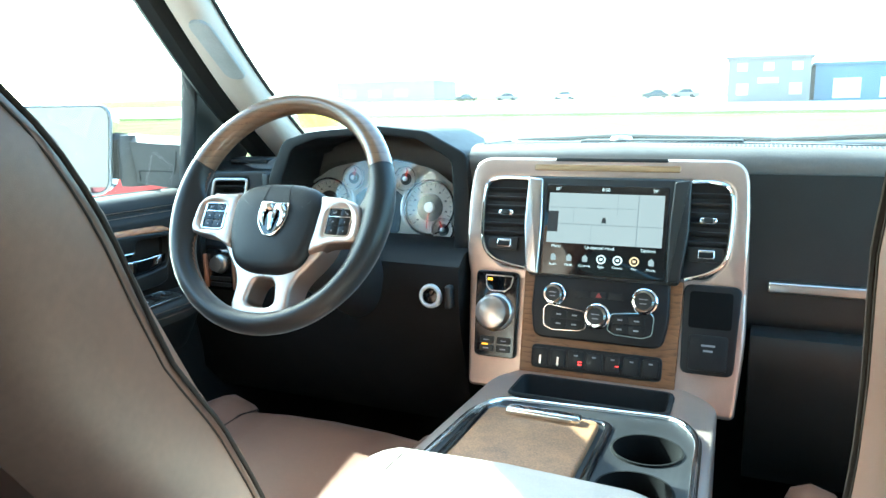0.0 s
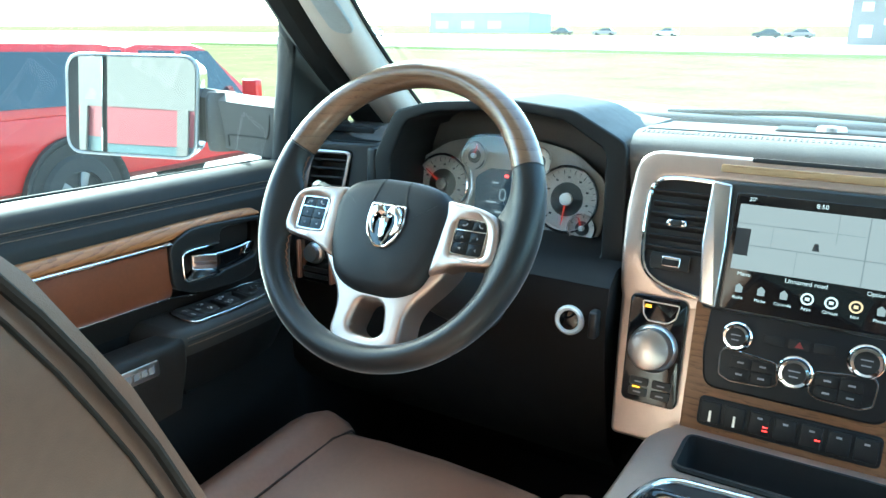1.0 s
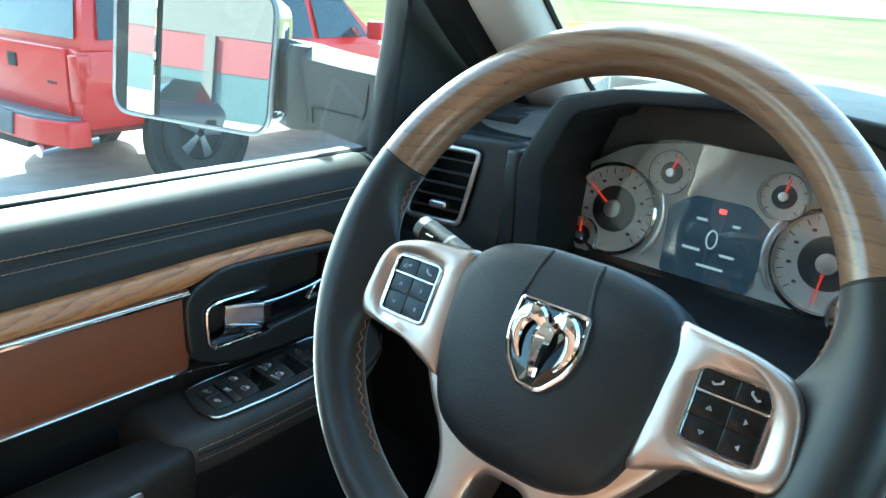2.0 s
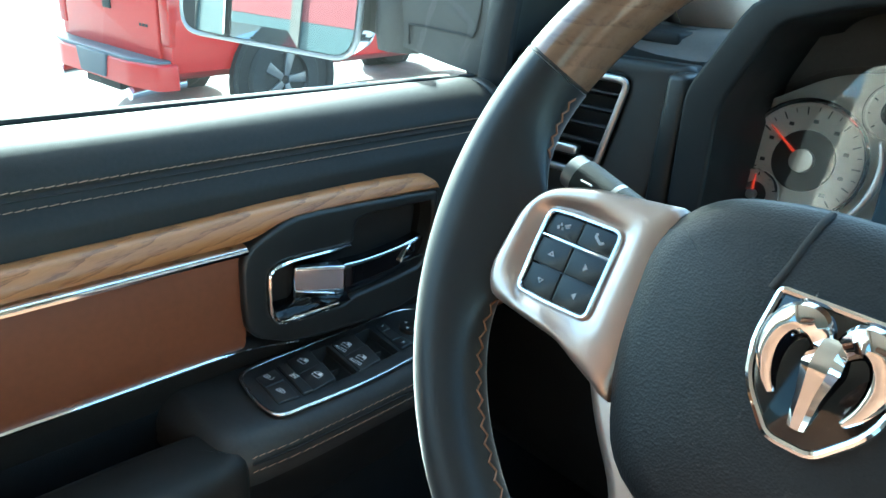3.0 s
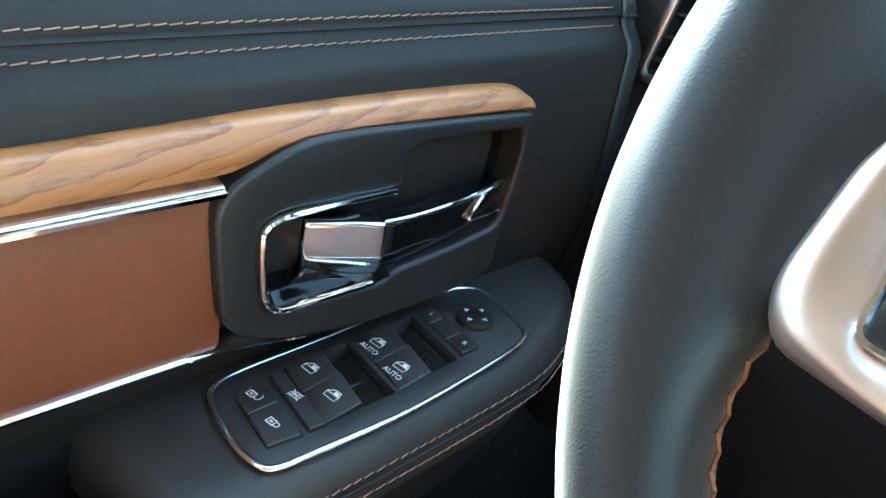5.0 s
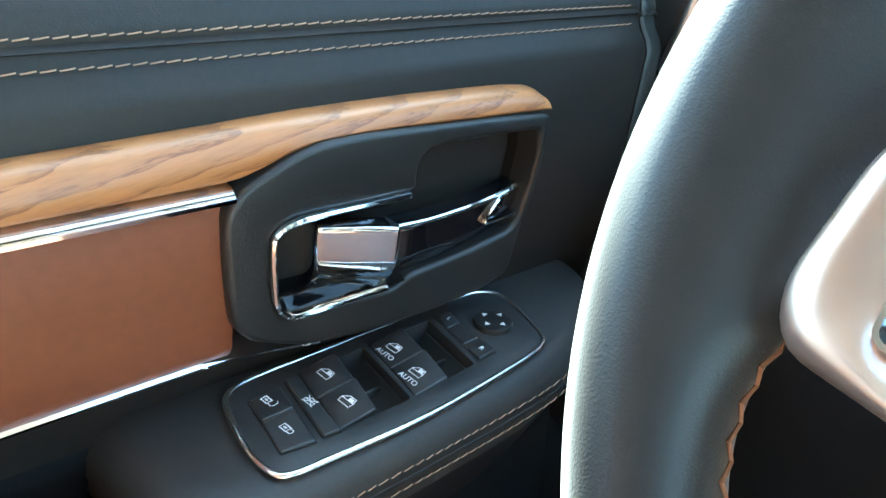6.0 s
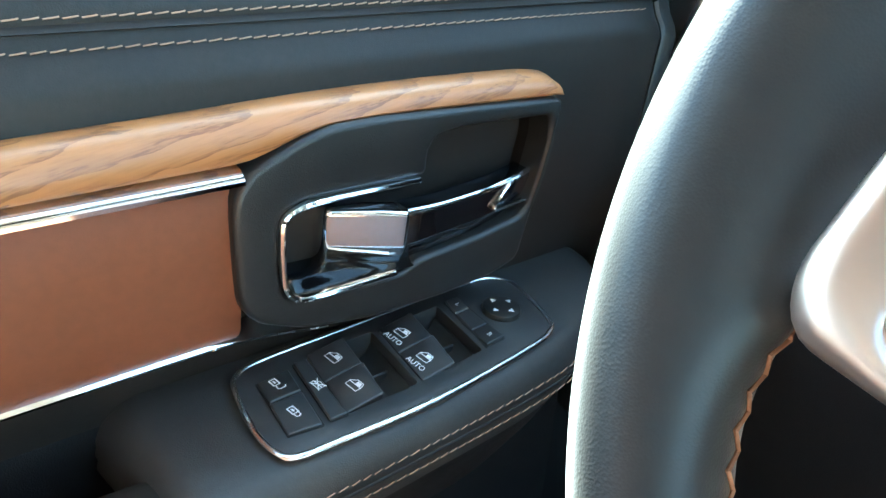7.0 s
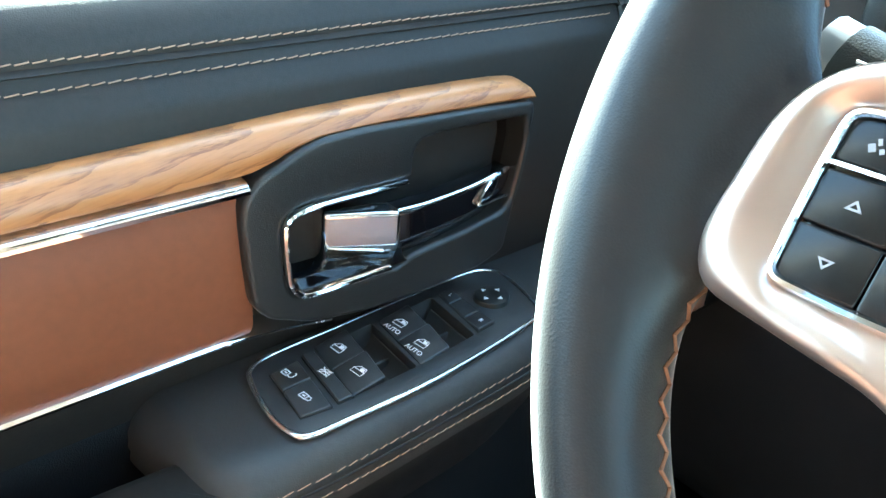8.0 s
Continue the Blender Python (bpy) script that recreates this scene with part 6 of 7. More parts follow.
# ---- console between the seats ----
def console():
    th = thing("floor_console", "taupe and black floor console with wood lid and cup holders", "console", (CX, 1.1, 0.72))
    side = rounded([(0.085, 0.40), (0.118, 1.36), (0.16, 1.42), (0.40, 1.42), (0.462, 1.36), (0.478, 0.40)], [0.01, 0.03, 0.02, 0.02, 0.03, 0.01], 4)
    holes = [[Vector((0.389 + 0.0415 * math.cos(q), y + 0.0415 * math.sin(q))) for q in (2 * math.pi * k / 32 for k in range(32))] for y in (1.156, 1.05)]
    front = rounded(box2(0.166, 1.288, 0.398, 1.372), 0.012, 3)
    part("body", holed_plate(side, holes + [front], 0.72, 1.152, FLAT, 0.006), TAUPE_TRIM, th, "taupe console body")
    o = rounded([(0.128, 0.92), (0.140, 1.195), (0.163, 1.252), (0.42, 1.270), (0.450, 1.215), (0.458, 0.92)], [0.005, 0.04, 0.05, 0.06, 0.04, 0.005], 6)
    part("top_plate", holed_plate(o, holes, 1.1525, 1.160, FLAT, 0.003), PANEL_BLACK, th, "black console top")
    part("chrome_trim", sweep([(p.x, p.y, 1.1605) for p in offset(o, 0.004)], 0.0055, 0.005, closed=True, n=10), CHROME, th, "broad chrome trim")
    bm = bmesh.new()
    rings_to_bm(bm, [[Vector((p.x, p.y, z)) for p in offset(front, d)] for d, z in ((-0.004, 1.1535), (-0.002, 1.157), (0.002, 1.157), (0.003, 1.10), (0.008, 1.09))], True, False, True)
    part("front_bin", bm, CARPET, th, "dark open bin")
    lid = part("wood_lid", prism(rounded([(0.165, 0.90), (0.168, 1.206), (0.322, 1.206), (0.320, 0.90)], 0.015, 4), 1.158, 1.168, FLAT, 0.004), WOOD_BURL, th, "brown wood sliding lid")
    part("lid_handle", rbox(0.196, 1.180, 1.166, 0.300, 1.199, 1.178, 0.004), CHROME, lid, "chrome lid handle")
    part("lid_frame", sweep([(p.x, p.y, 1.161) for p in rounded([(0.155, 0.90), (0.157, 1.218), (0.334, 1.218), (0.332, 0.90)], 0.02, 4)], 0.006, 0.003, closed=True), GLOSS_BLACK, th)
    for y in (1.156, 1.05):
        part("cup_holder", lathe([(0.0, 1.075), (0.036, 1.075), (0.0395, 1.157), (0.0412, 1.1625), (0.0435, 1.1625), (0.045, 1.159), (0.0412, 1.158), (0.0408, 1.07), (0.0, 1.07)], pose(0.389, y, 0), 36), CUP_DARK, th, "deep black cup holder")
    return th


def arm_lid(th):
    sec = []
    for y, dz in ((0.40, -0.01), (0.43, 0.0), (0.6, 0.002), (0.8, 0.0), (0.93, -0.003), (0.955, -0.009), (0.967, -0.020), (0.971, -0.036)):
        sec.append([(0.115, y, 1.14), (0.118, y, 1.195 + dz), (0.128, y, 1.213 + dz), (0.15, y, 1.221 + dz), (CX, y, 1.225 + dz), (0.40, y, 1.221 + dz), (0.432, y, 1.213 + dz), (0.447, y, 1.195 + dz), (0.45, y, 1.14)])
    lid = part("armrest_lid", loft(sec), PALE_LEATHER, th, "pale taupe leather armrest lid")
    part("lid_seam", sweep([(0.165, 0.42, 1.2215), (0.165, 0.8, 1.2205), (0.165, 0.93, 1.2180), (0.165, 0.968, 1.197)], 0.0015, 0.001), SEAT_PIPING, lid)


arm_lid(console())


# ---- seats ----
def seat():
    """Front seat of taupe leather, built about its own middle at x = 0."""
    th = thing("front_seat", "taupe brown leather bucket seat with dark piping", "seat", (0, 1.0, 0.72), group="front seats")
    # cushion
    sec = []
    for y, top in ((0.68, 1.03), (0.75, 1.04), (0.95, 1.037), (1.17, 1.051), (1.245, 1.056), (1.28, 1.053), (1.305, 1.045), (1.322, 1.032), (1.333, 1.014), (1.339, 0.988), (1.341, 0.953)):
        row = [(-0.235, 0.86), (-0.25, 0.93), (-0.252, top - 0.02), (-0.24, top + 0.012), (-0.215, top + 0.022), (-0.185, top + 0.012), (-0.17, top - 0.006), (-0.1, top + 0.0), (0, top + 0.003), (0.1, top + 0.0), (0.17, top - 0.006), (0.185, top + 0.012), (0.215, top + 0.022), (0.24, top + 0.012), (0.252, top - 0.02), (0.25, 0.93), (0.235, 0.86)]
        sec.append([(x, y, z) for x, z in row])
    part("cushion", loft(sec), SEAT_LEATHER, th, "taupe leather seat cushion", smooth=70)
    for s in (-1, 1):
        part("cushion_seam", sweep([(s * 0.172, y, z) for y, z in ((0.75, 1.0375), (0.95, 1.0345), (1.17, 1.0465), (1.262, 1.0510), (1.310, 1.0415), (1.337, 1.009))], 0.0022, 0.0016), SEAT_PIPING, th)
    part("seat_base", rbox(-0.22, 0.72, 0.72, 0.22, 1.24, 0.90, 0.02), BLACK_PLASTIC, th, "black seat base")
    # backrest: leaning, with side bolsters
    def mid(z):
        """y of the bolster's front edge at a height."""
        pts = [(1.02, 0.885), (1.10, 0.858), (1.20, 0.815), (1.244, 0.793), (1.318, 0.752), (1.388, 0.701), (1.429, 0.681), (1.488, 0.653), (1.54, 0.624), (1.582, 0.594), (1.60, 0.575), (1.64, 0.535), (1.655, 0.50)]
        return float(np.interp(z, [p[0] for p in pts], [p[1] for p in pts]))
    sec = []
    for z, half in ((1.0, 0.223), (1.08, 0.238), (1.18, 0.246), (1.28, 0.250), (1.36, 0.252), (1.44, 0.256), (1.51, 0.262), (1.56, 0.262), (1.60, 0.256), (1.63, 0.238), (1.65, 0.19)):
        f = mid(z)
        bk = f - 0.155 + 0.04 * max(0, (z - 1.5) / 0.15)
        dip = 0.035 if z < 1.55 else 0.015
        row = [(-half + 0.03, bk), (-half + 0.004, bk + 0.03), (-half, bk + 0.07), (-half + 0.002, f - 0.02), (-half + 0.010, f - 0.002), (-half + 0.045, f - 0.004), (-half + 0.085, f - dip), (0, f - dip - 0.004),
               (half - 0.085, f - dip), (half - 0.045, f - 0.004), (half - 0.010, f - 0.002), (half - 0.002, f - 0.02), (half, bk + 0.07), (half - 0.004, bk + 0.03), (half - 0.03, bk)]
        sec.append([(x, y, z) for x, y in row])
    part("backrest", loft(sec), SEAT_LEATHER, th, "taupe leather backrest")
    for s in (-1, 1):
        zs = [1.05 + 0.02 * k for k in range(30)]
        def halfw(z):
            return float(np.interp(z, [1.0, 1.08, 1.18, 1.28, 1.36, 1.44, 1.51, 1.56, 1.60, 1.63], [0.223, 0.238, 0.246, 0.250, 0.252, 0.256, 0.262, 0.262, 0.256, 0.238]))
        part("piping", sweep([(s * (halfw(z) - 0.0015), mid(z) - 0.0125, z) for z in zs], 0.0021, 0.0021, n=8), SEAT_PIPING, th, "dark piping")
        part("piping", sweep([(s * (halfw(z) - 0.002), mid(z) - 0.0215, z) for z in zs], 0.0010, 0.0010, n=6), SEAT_PIPING, th, "dark piping")
    part("headrest", rbox(-0.13, 0.42, 1.70, 0.13, 0.53, 1.86, 0.045, 4), SEAT_LEATHER, th, "padded leather headrest")
    for s in (-1, 1):
        part("headrest_post", sweep([(s * 0.05, 0.48, 1.60), (s * 0.05, 0.478, 1.74)], 0.006, 0.006, up=(0, 1, 0)), CHROME, th, "chrome headrest post")
    return th


S1 = seat()
S1.location.x = -0.155
copy_thing(S1, pose(0.803, 1.03, 0.72))


def rear_bench():
    th = thing("rear_bench", "taupe leather rear bench seat", "seat", (CX, -0.45, 0.72))
    part("bench_cushion", rbox(-0.5, -0.75, 0.85, 1.05, -0.15, 1.05, 0.05, 3), SEAT_LEATHER, th)
    part("bench_back", rbox(-0.5, -0.83, 1.0, 1.05, -0.68, 1.62, 0.05, 3), SEAT_LEATHER, th)
    part("bench_base", rbox(-0.48, -0.7, 0.72, 1.03, -0.2, 0.86, 0.01), BLACK_PLASTIC, th)


rear_bench()


def passenger_door():
    th = thing("passenger_door", "closed black leather passenger door", "door", (1.12, 1.0, 0.75))
    part("door_panel", loft([[(1.06, y, 0.75), (1.05, y, 1.1), (1.075, y, 1.2), (1.075, y, 1.36), (1.09, y, 1.41), (1.12, y, 1.432), (1.17, y, 1.43), (1.17, y, 0.75)] for y in (0.5, 1.0, 1.5)]), BLACK_LEATHER, th)
    part("wood_strip", rbox(1.062, 0.55, 1.355, 1.08, 1.33, 1.383, 0.004), WOOD, th)
    part("arm_pad", rbox(1.0, 0.6, 1.17, 1.08, 1.38, 1.24, 0.015), BLACK_LEATHER, th)


passenger_door()


# ---- outside: door glass, mirror ----
def side_glass(x, name):
    bm = bmesh.new()
    o = [(0.52, 1.42), (1.466, 1.425), (1.476, 1.60), (1.23, 1.90), (0.52, 1.90)]
    lean = 0.22 * (1 if x < CX else -1)
    vs = [bm.verts.new((x + lean * (z - 1.42), y, z)) for y, z in o]
    bm.faces.new(vs)
    ob = tagged(part(name, bm, DOOR_GLASS, smooth=0), "clear closed door window glass", "window", kind="structure")
    ob.visible_shadow = False


side_glass(-0.607, "window_left")
side_glass(CX * 2 + 0.607, "window_right")


def sail_and_frame():
    """Black window frame ahead of the driver glass."""
    th = thing("window_frame_left", "black window frame and seal of the driver door", "window frame", (-0.6, 1.45, 1.43), kind="structure")
    line = smooth_path([(-0.600, 1.466, 1.40), (-0.597, 1.474, 1.50), (-0.594, 1.486, 1.60), (-0.566, 1.455, 1.69), (-0.525, 1.32, 1.82), (-0.50, 1.21, 1.92)], 5)
    part("frame_bar", sweep(line, 0.012, 0.018, up=(1, 0, 0), n=10), DARK_GAP, th, "black frame bar")
    bm = bmesh.new()
    o = [(1.475, 1.41), (1.60, 1.41), (1.68, 1.50), (1.60, 1.56), (1.51, 1.64), (1.485, 1.64)]
    prism(o, -0.006, 0.006, door_frame(-0.606), bm=bm)
    part("sail_panel", bm, SOFT_BLACK, th, "black triangular sail panel")
    part("sill_seal", sweep([(-0.6045, 0.5, 1.4325), (-0.6045, 1.0, 1.4335), (-0.6045, 1.445, 1.431)], 0.003, 0.003), DARK_GAP, th, "black rubber sill seal")


sail_and_frame()
MIRROR_FRAME = axes((-0.941, 1.426, 1.507), (0.965, 0.262, 0.0), (0.03, 0.09, 1.0))


def door_mirror():
    th = thing("door_mirror", "large chrome framed towing door mirror", "mirror", (-0.8, 1.45, 1.42))
    m = MIRROR_FRAME
    o = rounded(box2(-0.149, -0.096, 0.145, 0.096), 0.035, 6)
    part("inner_bezel", prism(offset(o, 0.003), -0.002, 0.0015, m), DARK_GAP, th)
    shell = [(1.0, -0.001), (0.985, -0.02), (0.92, -0.05), (0.78, -0.08), (0.55, -0.095)]
    part("housing", loft([[m @ Vector((p[0] * k, p[1] * k, w)) for p in o] for k, w in shell]), CHROME, th, "chrome mirror shell")
    part("mirror_rim", sweep([m @ Vector((p[0], p[1], 0.0)) for p in o], 0.0034, 0.004, up=m.to_3x3() @ Vector((0, 0, 1)), closed=True, n=10), MIRROR_EDGE, th, "grey satin rim")
    part("mirror_glass", prism(rounded([(-0.054, -0.0925), (0.1415, -0.0925), (0.1415, 0.0925), (-0.054, 0.0925)], [0.002, 0.03, 0.03, 0.002], 5), 0.0, 0.004, m), MIRROR, th, "flat mirror glass")
    g2 = m @ Matrix.Translation((-0.0995, 0, 0.002)) @ Matrix.Rotation(radians(-9), 4, "Y")
    part("spotter_glass", prism(rounded(box2(-0.0435, -0.0915, 0.040, 0.0915), [0.028, 0.002, 0.002, 0.024], 5), 0.0, 0.003, g2), MIRROR, th, "narrow wide-angle mirror")
    part("divider", prism(box2(-0.0595, -0.09, -0.0545, 0.09), 0.0, 0.0055, m), DARK_GAP, th)
    arm = [(-0.612, 1.515, 1.478, 0.056), (-0.68, 1.512, 1.482, 0.054), (-0.76, 1.512, 1.488, 0.052), (-0.83, 1.515, 1.495, 0.05)]
    sec = []
    for x, y, z, h in arm:
        sec.append([(x, y - 0.030, z - h), (x, y + 0.045, z - h), (x, y + 0.05, z + h * 0.8), (x, y - 0.02, z + h), (x, y - 0.036, z + h * 0.7)])
    part("mirror_arm", loft(sec), ARM_PLASTIC, th, "grey folding mirror arm")
    part("arm_seam", sweep(smooth_path([(-0.738, 1.4795, 1.440), (-0.738, 1.4785, 1.458), (-0.732, 1.4782, 1.4615), (-0.660, 1.4795, 1.4615), (-0.640, 1.4795, 1.4640), (-0.632, 1.4790, 1.505)], 4), 0.0010, 0.0014, n=6), DARK_GAP, th)
    part("arm_pivot", lathe([(0.0, 1.425), (0.030, 1.427), (0.034, 1.45), (0.032, 1.525), (0.026, 1.538), (0.0, 1.541)], pose(-0.775, 1.503, 0), 24), ARM_PLASTIC, th, "round pivot of the mirror arm")


door_mirror()


def hood():
    th = thing("truck_hood", "pale truck hood seen through the windshield", "hood", (CX, 2.6, 1.2))
    sec = []
    for y, z in ((2.05, 1.40), (2.3, 1.375), (2.7, 1.335), (3.15, 1.265), (3.35, 1.15)):
        sec.append([(CX + s * 0.93, y, z - d) for s, d in ((-1, 0.5), (-0.98, 0.08), (-0.8, 0.0), (-0.4, -0.01), (0, 0.015), (0.4, -0.01), (0.8, 0.0), (0.98, 0.08), (1, 0.5))])
    part("hood_skin", loft(sec), WHITE_PAINT, th)
    for x0, x1 in ((-0.06, 0.52), (0.48, 1.05)):
        part("wiper", sweep([(x0, 2.06, 1.508), (x0 + 0.25, 2.045, 1.519), (x1, 2.03, 1.512)], 0.009, 0.006), DARK_GAP, th, "black windshield wiper")
    part("cowl", rbox(CX - 0.85, 2.0, 1.36, CX + 0.85, 2.12, 1.508, 0.01), BLACK_PLASTIC, th)


hood()


# ---- red pickup ----
def pickup():
    th = thing("red_pickup", "parked red pickup truck with crew cab", "truck", (0, 0, 0))
    def sect(y, pts):
        return [(x, y, z) for x, z in pts]
    def mirror(pts):
        return pts + [(-x, z) for x, z in reversed(pts)]
    bed = [(0.0, 0.55), (0.8, 0.55), (0.97, 0.62), (1.0, 0.85), (0.985, 1.05), (0.95, 1.22), (0.90, 1.24), (0.0, 1.24)]
    body = []
    for y, top, w in ((0.0, 1.24, 0.96), (0.05, 1.25, 0.985), (1.0, 1.26, 1.0), (1.9, 1.26, 1.0), (3.9, 1.24, 1.0), (4.2, 1.22, 0.99), (5.0, 1.16, 0.97), (5.5, 1.06, 0.93), (5.65, 0.85, 0.9)):
        body.append(sect(y, mirror([(0.0, 0.5), (0.85 * w, 0.5), (0.97 * w, 0.58), (w, 0.85), (0.985 * w, 1.02), (0.95 * w, top - 0.03), (0.88 * w, top)])))
    part("body", loft(body), RED_PAINT, th, "glossy red body")
    cab = []
    for y, z, w in ((1.95, 1.25, 0.93), (2.15, 1.88, 0.74), (2.3, 1.92, 0.74), (3.2, 1.92, 0.74), (3.4, 1.88, 0.73), (4.15, 1.22, 0.90)):
        cab.append(sect(y, mirror([(0.0, 1.2), (w if z < 1.4 else 0.95, 1.2), (w if z < 1.4 else 0.94, 1.24), (w, z - 0.02), (w - 0.06, z)])))
    part("cab", loft(cab), RED_PAINT, th, "red cab roof and pillars")
    for s in (-1, 1):
        for y0, y1, y2, y3 in ((2.2, 2.85, 2.85, 2.3), (2.95, 3.85, 3.42, 2.95)):
            bm = bmesh.new()
            vs = [bm.verts.new((s * (0.955 if z < 1.5 else 0.772), y, z)) for y, z in ((y0, 1.30), (y1, 1.30), (y2, 1.84), (y3, 1.84))]
            bm.faces.new(vs)
            part("side_window", bm, DARK_GLASS, th, smooth=0)
        for y in (1.15, 4.75):
            m = Matrix.Translation((s * 0.93, y, 0.43)) @ Matrix.Rotation(radians(90 * s), 4, "Y")
            tw = part("wheel", lathe([(0.27, -0.12), (0.40, -0.12), (0.43, -0.09), (0.43, 0.09), (0.40, 0.12), (0.27, 0.125)], m, 36), TYRE, th, "black tyre")
            rim = part("rim", lathe([(0.0, 0.02), (0.05, 0.07), (0.07, 0.05), (0.10, 0.03), (0.24, 0.05), (0.272, 0.125), (0.272, -0.1), (0.0, -0.1)], m, 24), ALLOY, tw, "alloy rim")
            for k in range(5):
                part("rim_spoke", prism([(0.04, -0.030), (0.255, -0.055), (0.262, 0.0), (0.255, 0.055), (0.04, 0.030)], 0.04, 0.105, m @ Matrix.Rotation(radians(72 * k + 20), 4, "Z"), 0.008), SATIN_DARK, rim, "grey wheel spoke")
            # flare, plus a solid dark disc in place of the open, shaded well
            part("arch", lathe([(0.0, 0.02), (0.60, 0.02), (0.62, 0.08), (0.62, 0.120), (0.59, 0.125), (0.56, 0.108), (0.545, 0.082), (0.0, 0.082)], m, 40), DARK_GAP, th, "dark flared wheel arch")
        part("tail_lamp", rbox(s * 0.90 - 0.07, -0.025, 0.80, s * 0.90 + 0.07, 0.10, 1.20, 0.015), RED_LAMP, th, "red tail lamp")
        part("mirror", rbox(s * 1.14 - 0.12, 3.72, 1.28, s * 1.14 + 0.12, 3.84, 1.50, 0.03), RED_PAINT, th, "red door mirror")
        part("exhaust", sweep([(s * 0.62, 0.3, 0.42), (s * 0.62, -0.05, 0.40), (s * 0.62, -0.24, 0.375)], 0.055, 0.055, n=16), CHROME, th, "chrome exhaust tip")
    # canopy over the bed
    can = []
    for y, z, w in ((0.06, 1.26, 0.93), (0.22, 1.86, 0.76), (0.34, 1.91, 0.75), (1.80, 1.92, 0.75), (1.93, 1.90, 0.75)):
        can.append(sect(y, mirror([(0.0, 1.23), (0.93, 1.23), (0.93, 1.26), (w, max(z - 0.02, 1.265)), (w - 0.06, max(z, 1.27))])))
    part("canopy", loft(can), RED_PAINT, th, "red canopy over the bed")
    for s in (-1, 1):
        bm = bmesh.new()
        bm.faces.new([bm.verts.new((s * (0.945 if z < 1.5 else 0.782), y, z)) for y, z in ((0.2, 1.32), (1.85, 1.32), (1.83, 1.82), (0.32, 1.82))])
        part("canopy_window", bm, DARK_GLASS, th, "dark canopy side window", smooth=0)
    bm = bmesh.new()
    bm.faces.new([bm.verts.new(p) for p in ((-0.82, 0.055, 1.32), (0.82, 0.055, 1.32), (0.68, 0.19, 1.82), (-0.68, 0.19, 1.82))])
    part("canopy_rear_window", bm, DARK_GLASS, th, "dark canopy rear window", smooth=0)
    part("tailgate", prism(rounded(box2(-0.80, 0.66, 0.80, 1.245), 0.03, 4), 0.0, 0.03, axes((0, 0, 0), (1, 0, 0), (0, 0, 1)), 0.012), RED_PAINT, th, "red tailgate")
    part("gate_handle", rbox(-0.07, -0.045, 1.02, 0.07, -0.028, 1.14, 0.01), DARK_GAP, th, "black tailgate handle")
    part("bumper", prism(rounded([(-0.99, 0.05), (-0.95, -0.14), (-0.6, -0.22), (0.6, -0.22), (0.95, -0.14), (0.99, 0.05)], 0.05, 4), 0.44, 0.66, FLAT, 0.03), RED_PAINT, th, "red painted step bumper")
    part("plate_recess", prism(rounded([(-0.22, 0.455), (0.22, 0.455), (0.27, 0.665), (-0.27, 0.665)], 0.02, 3), 0.19, 0.238, axes((0, 0, 0), (1, 0, 0), (0, 0, 1)), 0.01), STEP_GREY, th, "grey number plate recess")
    part("step_pad", prism(rounded([(-0.93, 0.04), (-0.90, -0.13), (-0.58, -0.215), (0.58, -0.215), (0.90, -0.13), (0.93, 0.04)], 0.05, 4), 0.655, 0.685, FLAT, 0.012), STEP_GREY, th, "grey rubber step pad")
    part("hitch", rbox(-0.3, -0.15, 0.34, 0.3, 0.1, 0.42, 0.01), DARK_GAP, th)
    for k, x in enumerate((0.52, 0.57, 0.62)):
        part("gate_bar", rbox(x, -0.034, 0.93, x + 0.035, -0.029, 0.955, 0.0), DARK_GAP, th)
    bm = bmesh.new()
    vs = [bm.verts.new(p) for p in ((-0.84, 4.08, 1.28), (0.84, 4.08, 1.28), (0.70, 3.44, 1.86), (-0.70, 3.44, 1.86))]
    bm.faces.new(vs)
    part("windshield", bm, DARK_GLASS, th, smooth=0)
    bm = bmesh.new()
    vs = [bm.verts.new(p) for p in ((-0.8, 2.0, 1.32), (0.8, 2.0, 1.32), (0.70, 2.135, 1.84), (-0.70, 2.135, 1.84))]
    bm.faces.new(vs)
    part("rear_window", bm, DARK_GLASS, th, smooth=0)
    th.matrix_basis = pose(-7.17, 3.50, GROUND, 0, 0, 7.5)


pickup()


# ---- buildings ----
def far_building(name, x0, x1, y, h, mat, label, windows=()):
    base = GROUND + rise(y)
    th = thing(name, label, "building", ((x0 + x1) / 2, y, base))
    part("wall", rbox(x0, y, base - 0.6, x1, y + 15, base + h, 0.0), mat, th)
    part("roof", rbox(x0 - 0.3, y - 0.3, base + h, x1 + 0.3, y + 15.3, base + h + 0.3, 0.0), mat, th)
    for u, v, w, hh in windows:
        part("window", rbox(x0 + u, y - 0.08, base + v, x0 + u + w, y + 0.05, base + v + hh, 0.0), WHITE_WALL, th, "pale window")
    return th


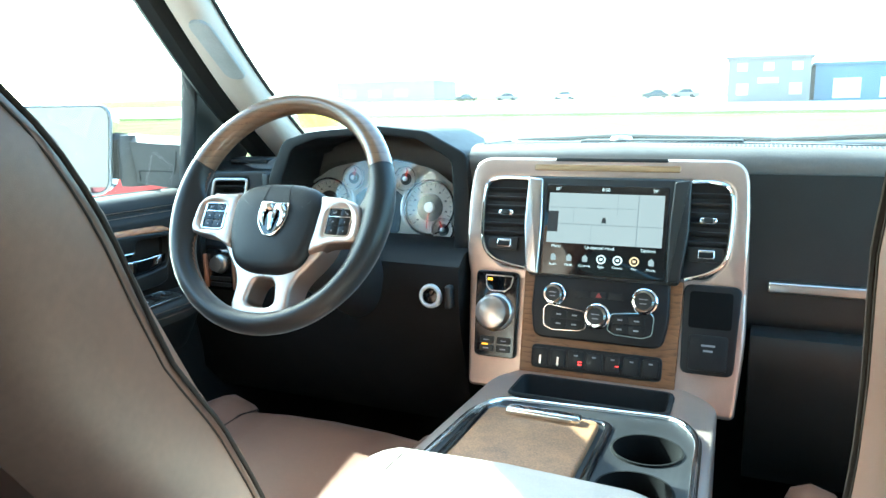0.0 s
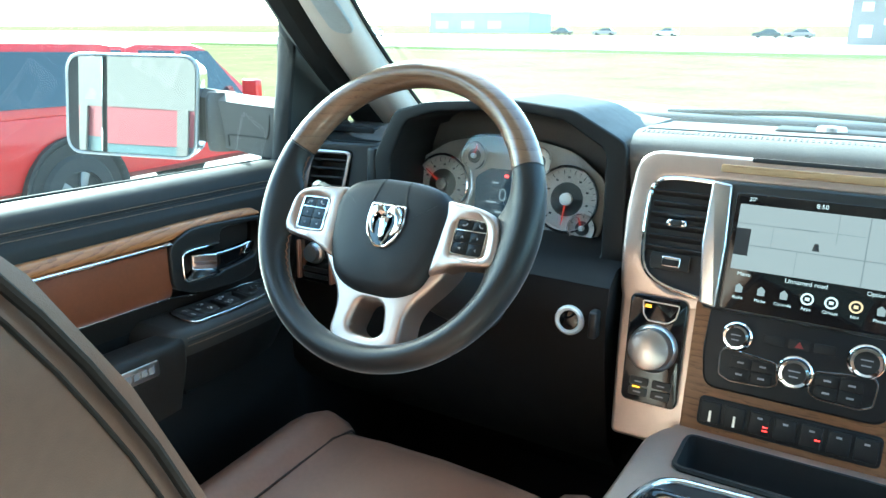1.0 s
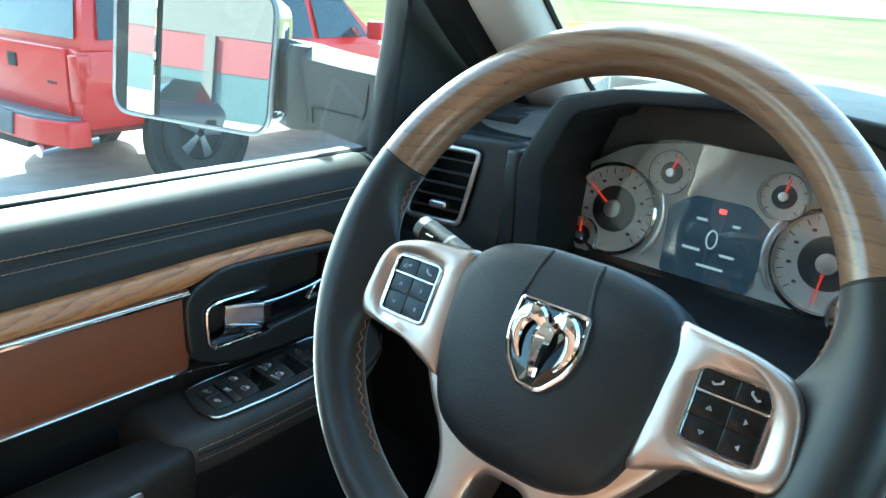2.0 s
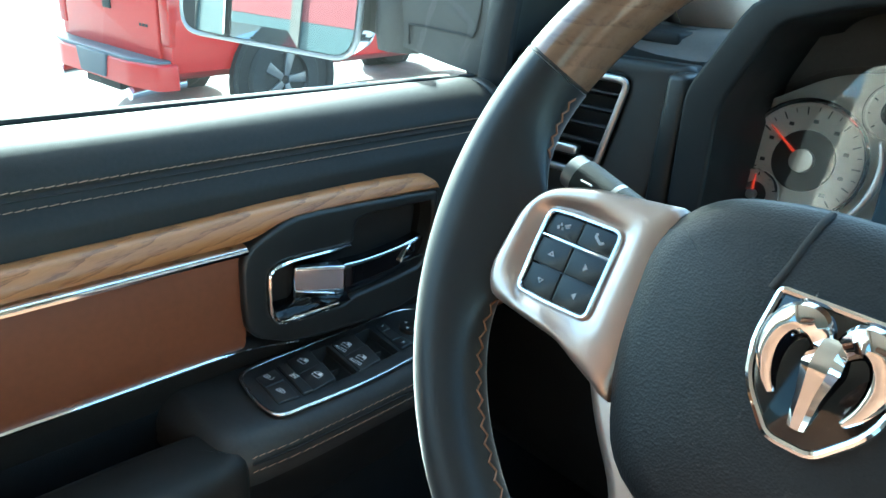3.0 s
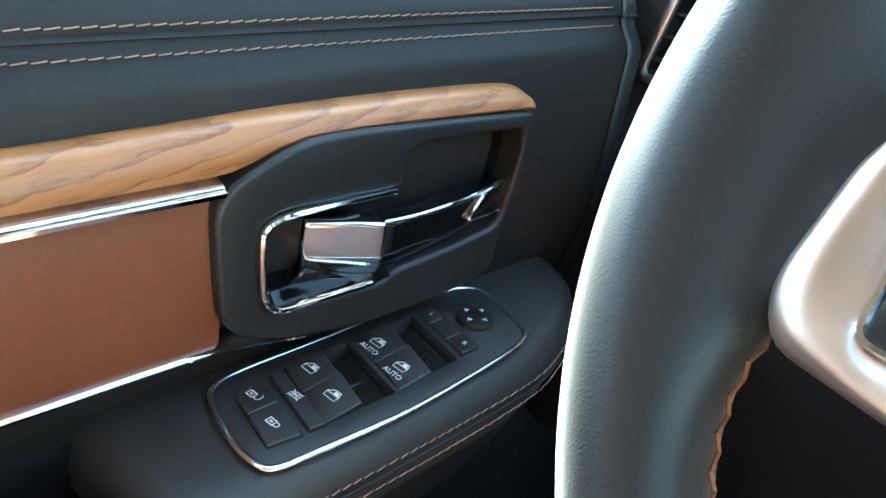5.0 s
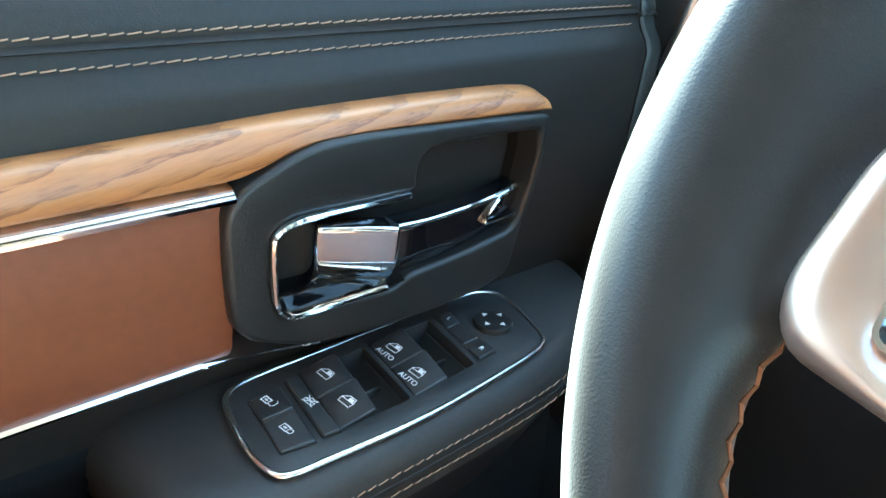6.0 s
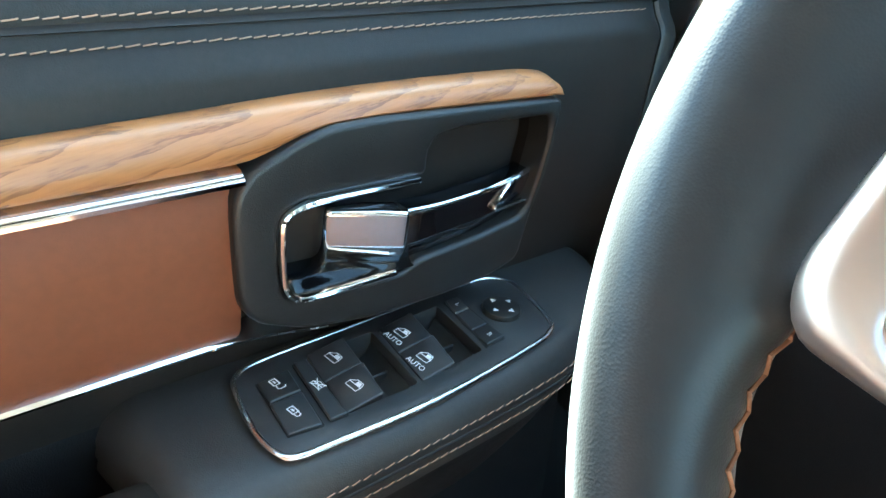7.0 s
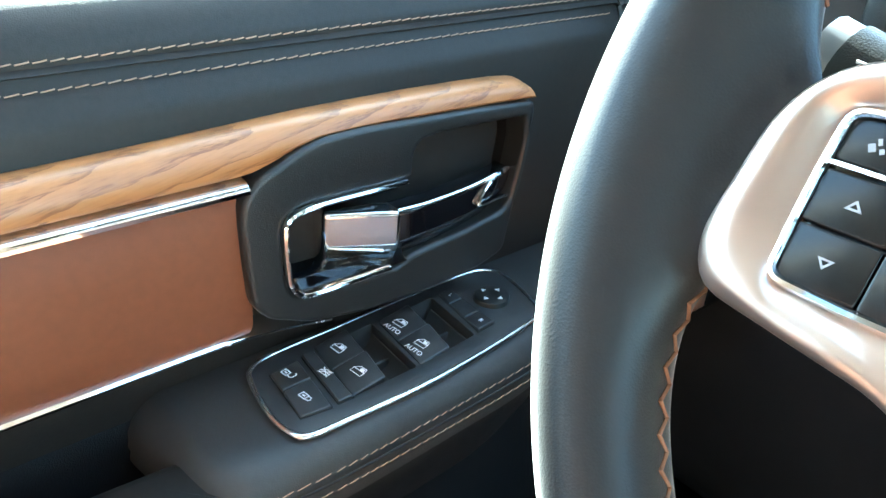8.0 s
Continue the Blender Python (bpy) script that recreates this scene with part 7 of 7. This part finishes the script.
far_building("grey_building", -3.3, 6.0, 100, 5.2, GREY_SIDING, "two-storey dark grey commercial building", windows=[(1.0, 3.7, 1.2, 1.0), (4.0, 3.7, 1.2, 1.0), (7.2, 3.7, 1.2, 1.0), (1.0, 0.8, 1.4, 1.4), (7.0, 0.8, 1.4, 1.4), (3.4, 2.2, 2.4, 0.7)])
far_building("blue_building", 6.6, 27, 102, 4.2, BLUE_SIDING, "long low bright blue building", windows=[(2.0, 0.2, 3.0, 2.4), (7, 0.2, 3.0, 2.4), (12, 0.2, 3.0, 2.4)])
far_building("pale_building", -109, -79, 180, 5.0, HAZED_SIDING, "long low building far off, haze put into its pale colour", windows=[(2.0, 1.0, 4.0, 2.0), (10.0, 1.0, 4.0, 2.0), (18.0, 1.0, 4.0, 2.0)])


def showroom():
    """Building behind, seen only in the mirror."""
    th = thing("showroom", "white, red and teal showroom behind the parking lot", "building", (-4, -25, GROUND))
    y = -24.0
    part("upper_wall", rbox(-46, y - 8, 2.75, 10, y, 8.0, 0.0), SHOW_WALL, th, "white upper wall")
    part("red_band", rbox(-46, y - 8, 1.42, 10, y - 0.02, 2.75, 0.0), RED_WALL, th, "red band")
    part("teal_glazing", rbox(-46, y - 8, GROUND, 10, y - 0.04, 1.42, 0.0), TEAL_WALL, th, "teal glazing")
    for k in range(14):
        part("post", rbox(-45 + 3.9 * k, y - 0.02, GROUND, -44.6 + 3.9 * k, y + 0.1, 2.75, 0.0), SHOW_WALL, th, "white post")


showroom()


def parked_car(x, y, turn, mat, label):
    th = thing("far_car", label, "car", (0, 0, 0), group="cars far off")
    def row(yy, pts):
        return [(a, yy, b) for a, b in pts + [(-a, b) for a, b in reversed(pts)]]
    part("body", loft([row(yy, [(0.0, 0.3), (0.85, 0.3), (0.92, 0.6), (0.86, h), (0.0, h + 0.02)]) for yy, h in ((-2.2, 0.75), (-1.8, 0.95), (1.2, 0.95), (2.1, 0.8), (2.3, 0.6))]), mat, th)
    part("cabin", loft([row(yy, [(0.0, 0.9), (w, 0.9), (w * 0.85, h), (0.0, h)]) for yy, h, w in ((-1.7, 0.97, 0.8), (-1.1, 1.45, 0.8), (0.2, 1.48, 0.8), (1.1, 0.98, 0.8))]), DARK_GLASS, th)
    for sx in (-1, 1):
        for yy in (-1.4, 1.4):
            part("wheel", lathe([(0.0, -0.1), (0.32, -0.1), (0.32, 0.1), (0.0, 0.1)], Matrix.Translation((sx * 0.8, yy, 0.32)) @ Matrix.Rotation(radians(90), 4, "Y"), 16), TYRE, th)
    th.matrix_basis = pose(x, y, GROUND + rise(y), 0, 0, turn)


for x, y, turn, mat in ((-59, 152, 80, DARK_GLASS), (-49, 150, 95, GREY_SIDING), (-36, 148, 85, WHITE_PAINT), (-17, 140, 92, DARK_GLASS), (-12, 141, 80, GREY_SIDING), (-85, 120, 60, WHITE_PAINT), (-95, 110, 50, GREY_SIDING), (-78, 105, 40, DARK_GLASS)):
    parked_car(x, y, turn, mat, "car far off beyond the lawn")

parked_car(-10.2, -14.3, 0, DARK_BLUE, "dark blue car parked on the lot behind")
parked_car(-2.2, 6.8, 80, WHITE_PAINT, "white car parked ahead across the lot")
card = thing("yellow_card", "small yellow card standing in the windshield corner", "card", (-0.52, 1.86, 1.52))
part("card_face", prism(rounded(box2(-0.055, -0.02, 0.045, 0.03), 0.003, 2), 0.0, 0.0012, axes((-0.518, 1.86, 1.566), (0.97, 0.2, 0.05), (0.0, -0.5, 0.86))), YELLOW, card)
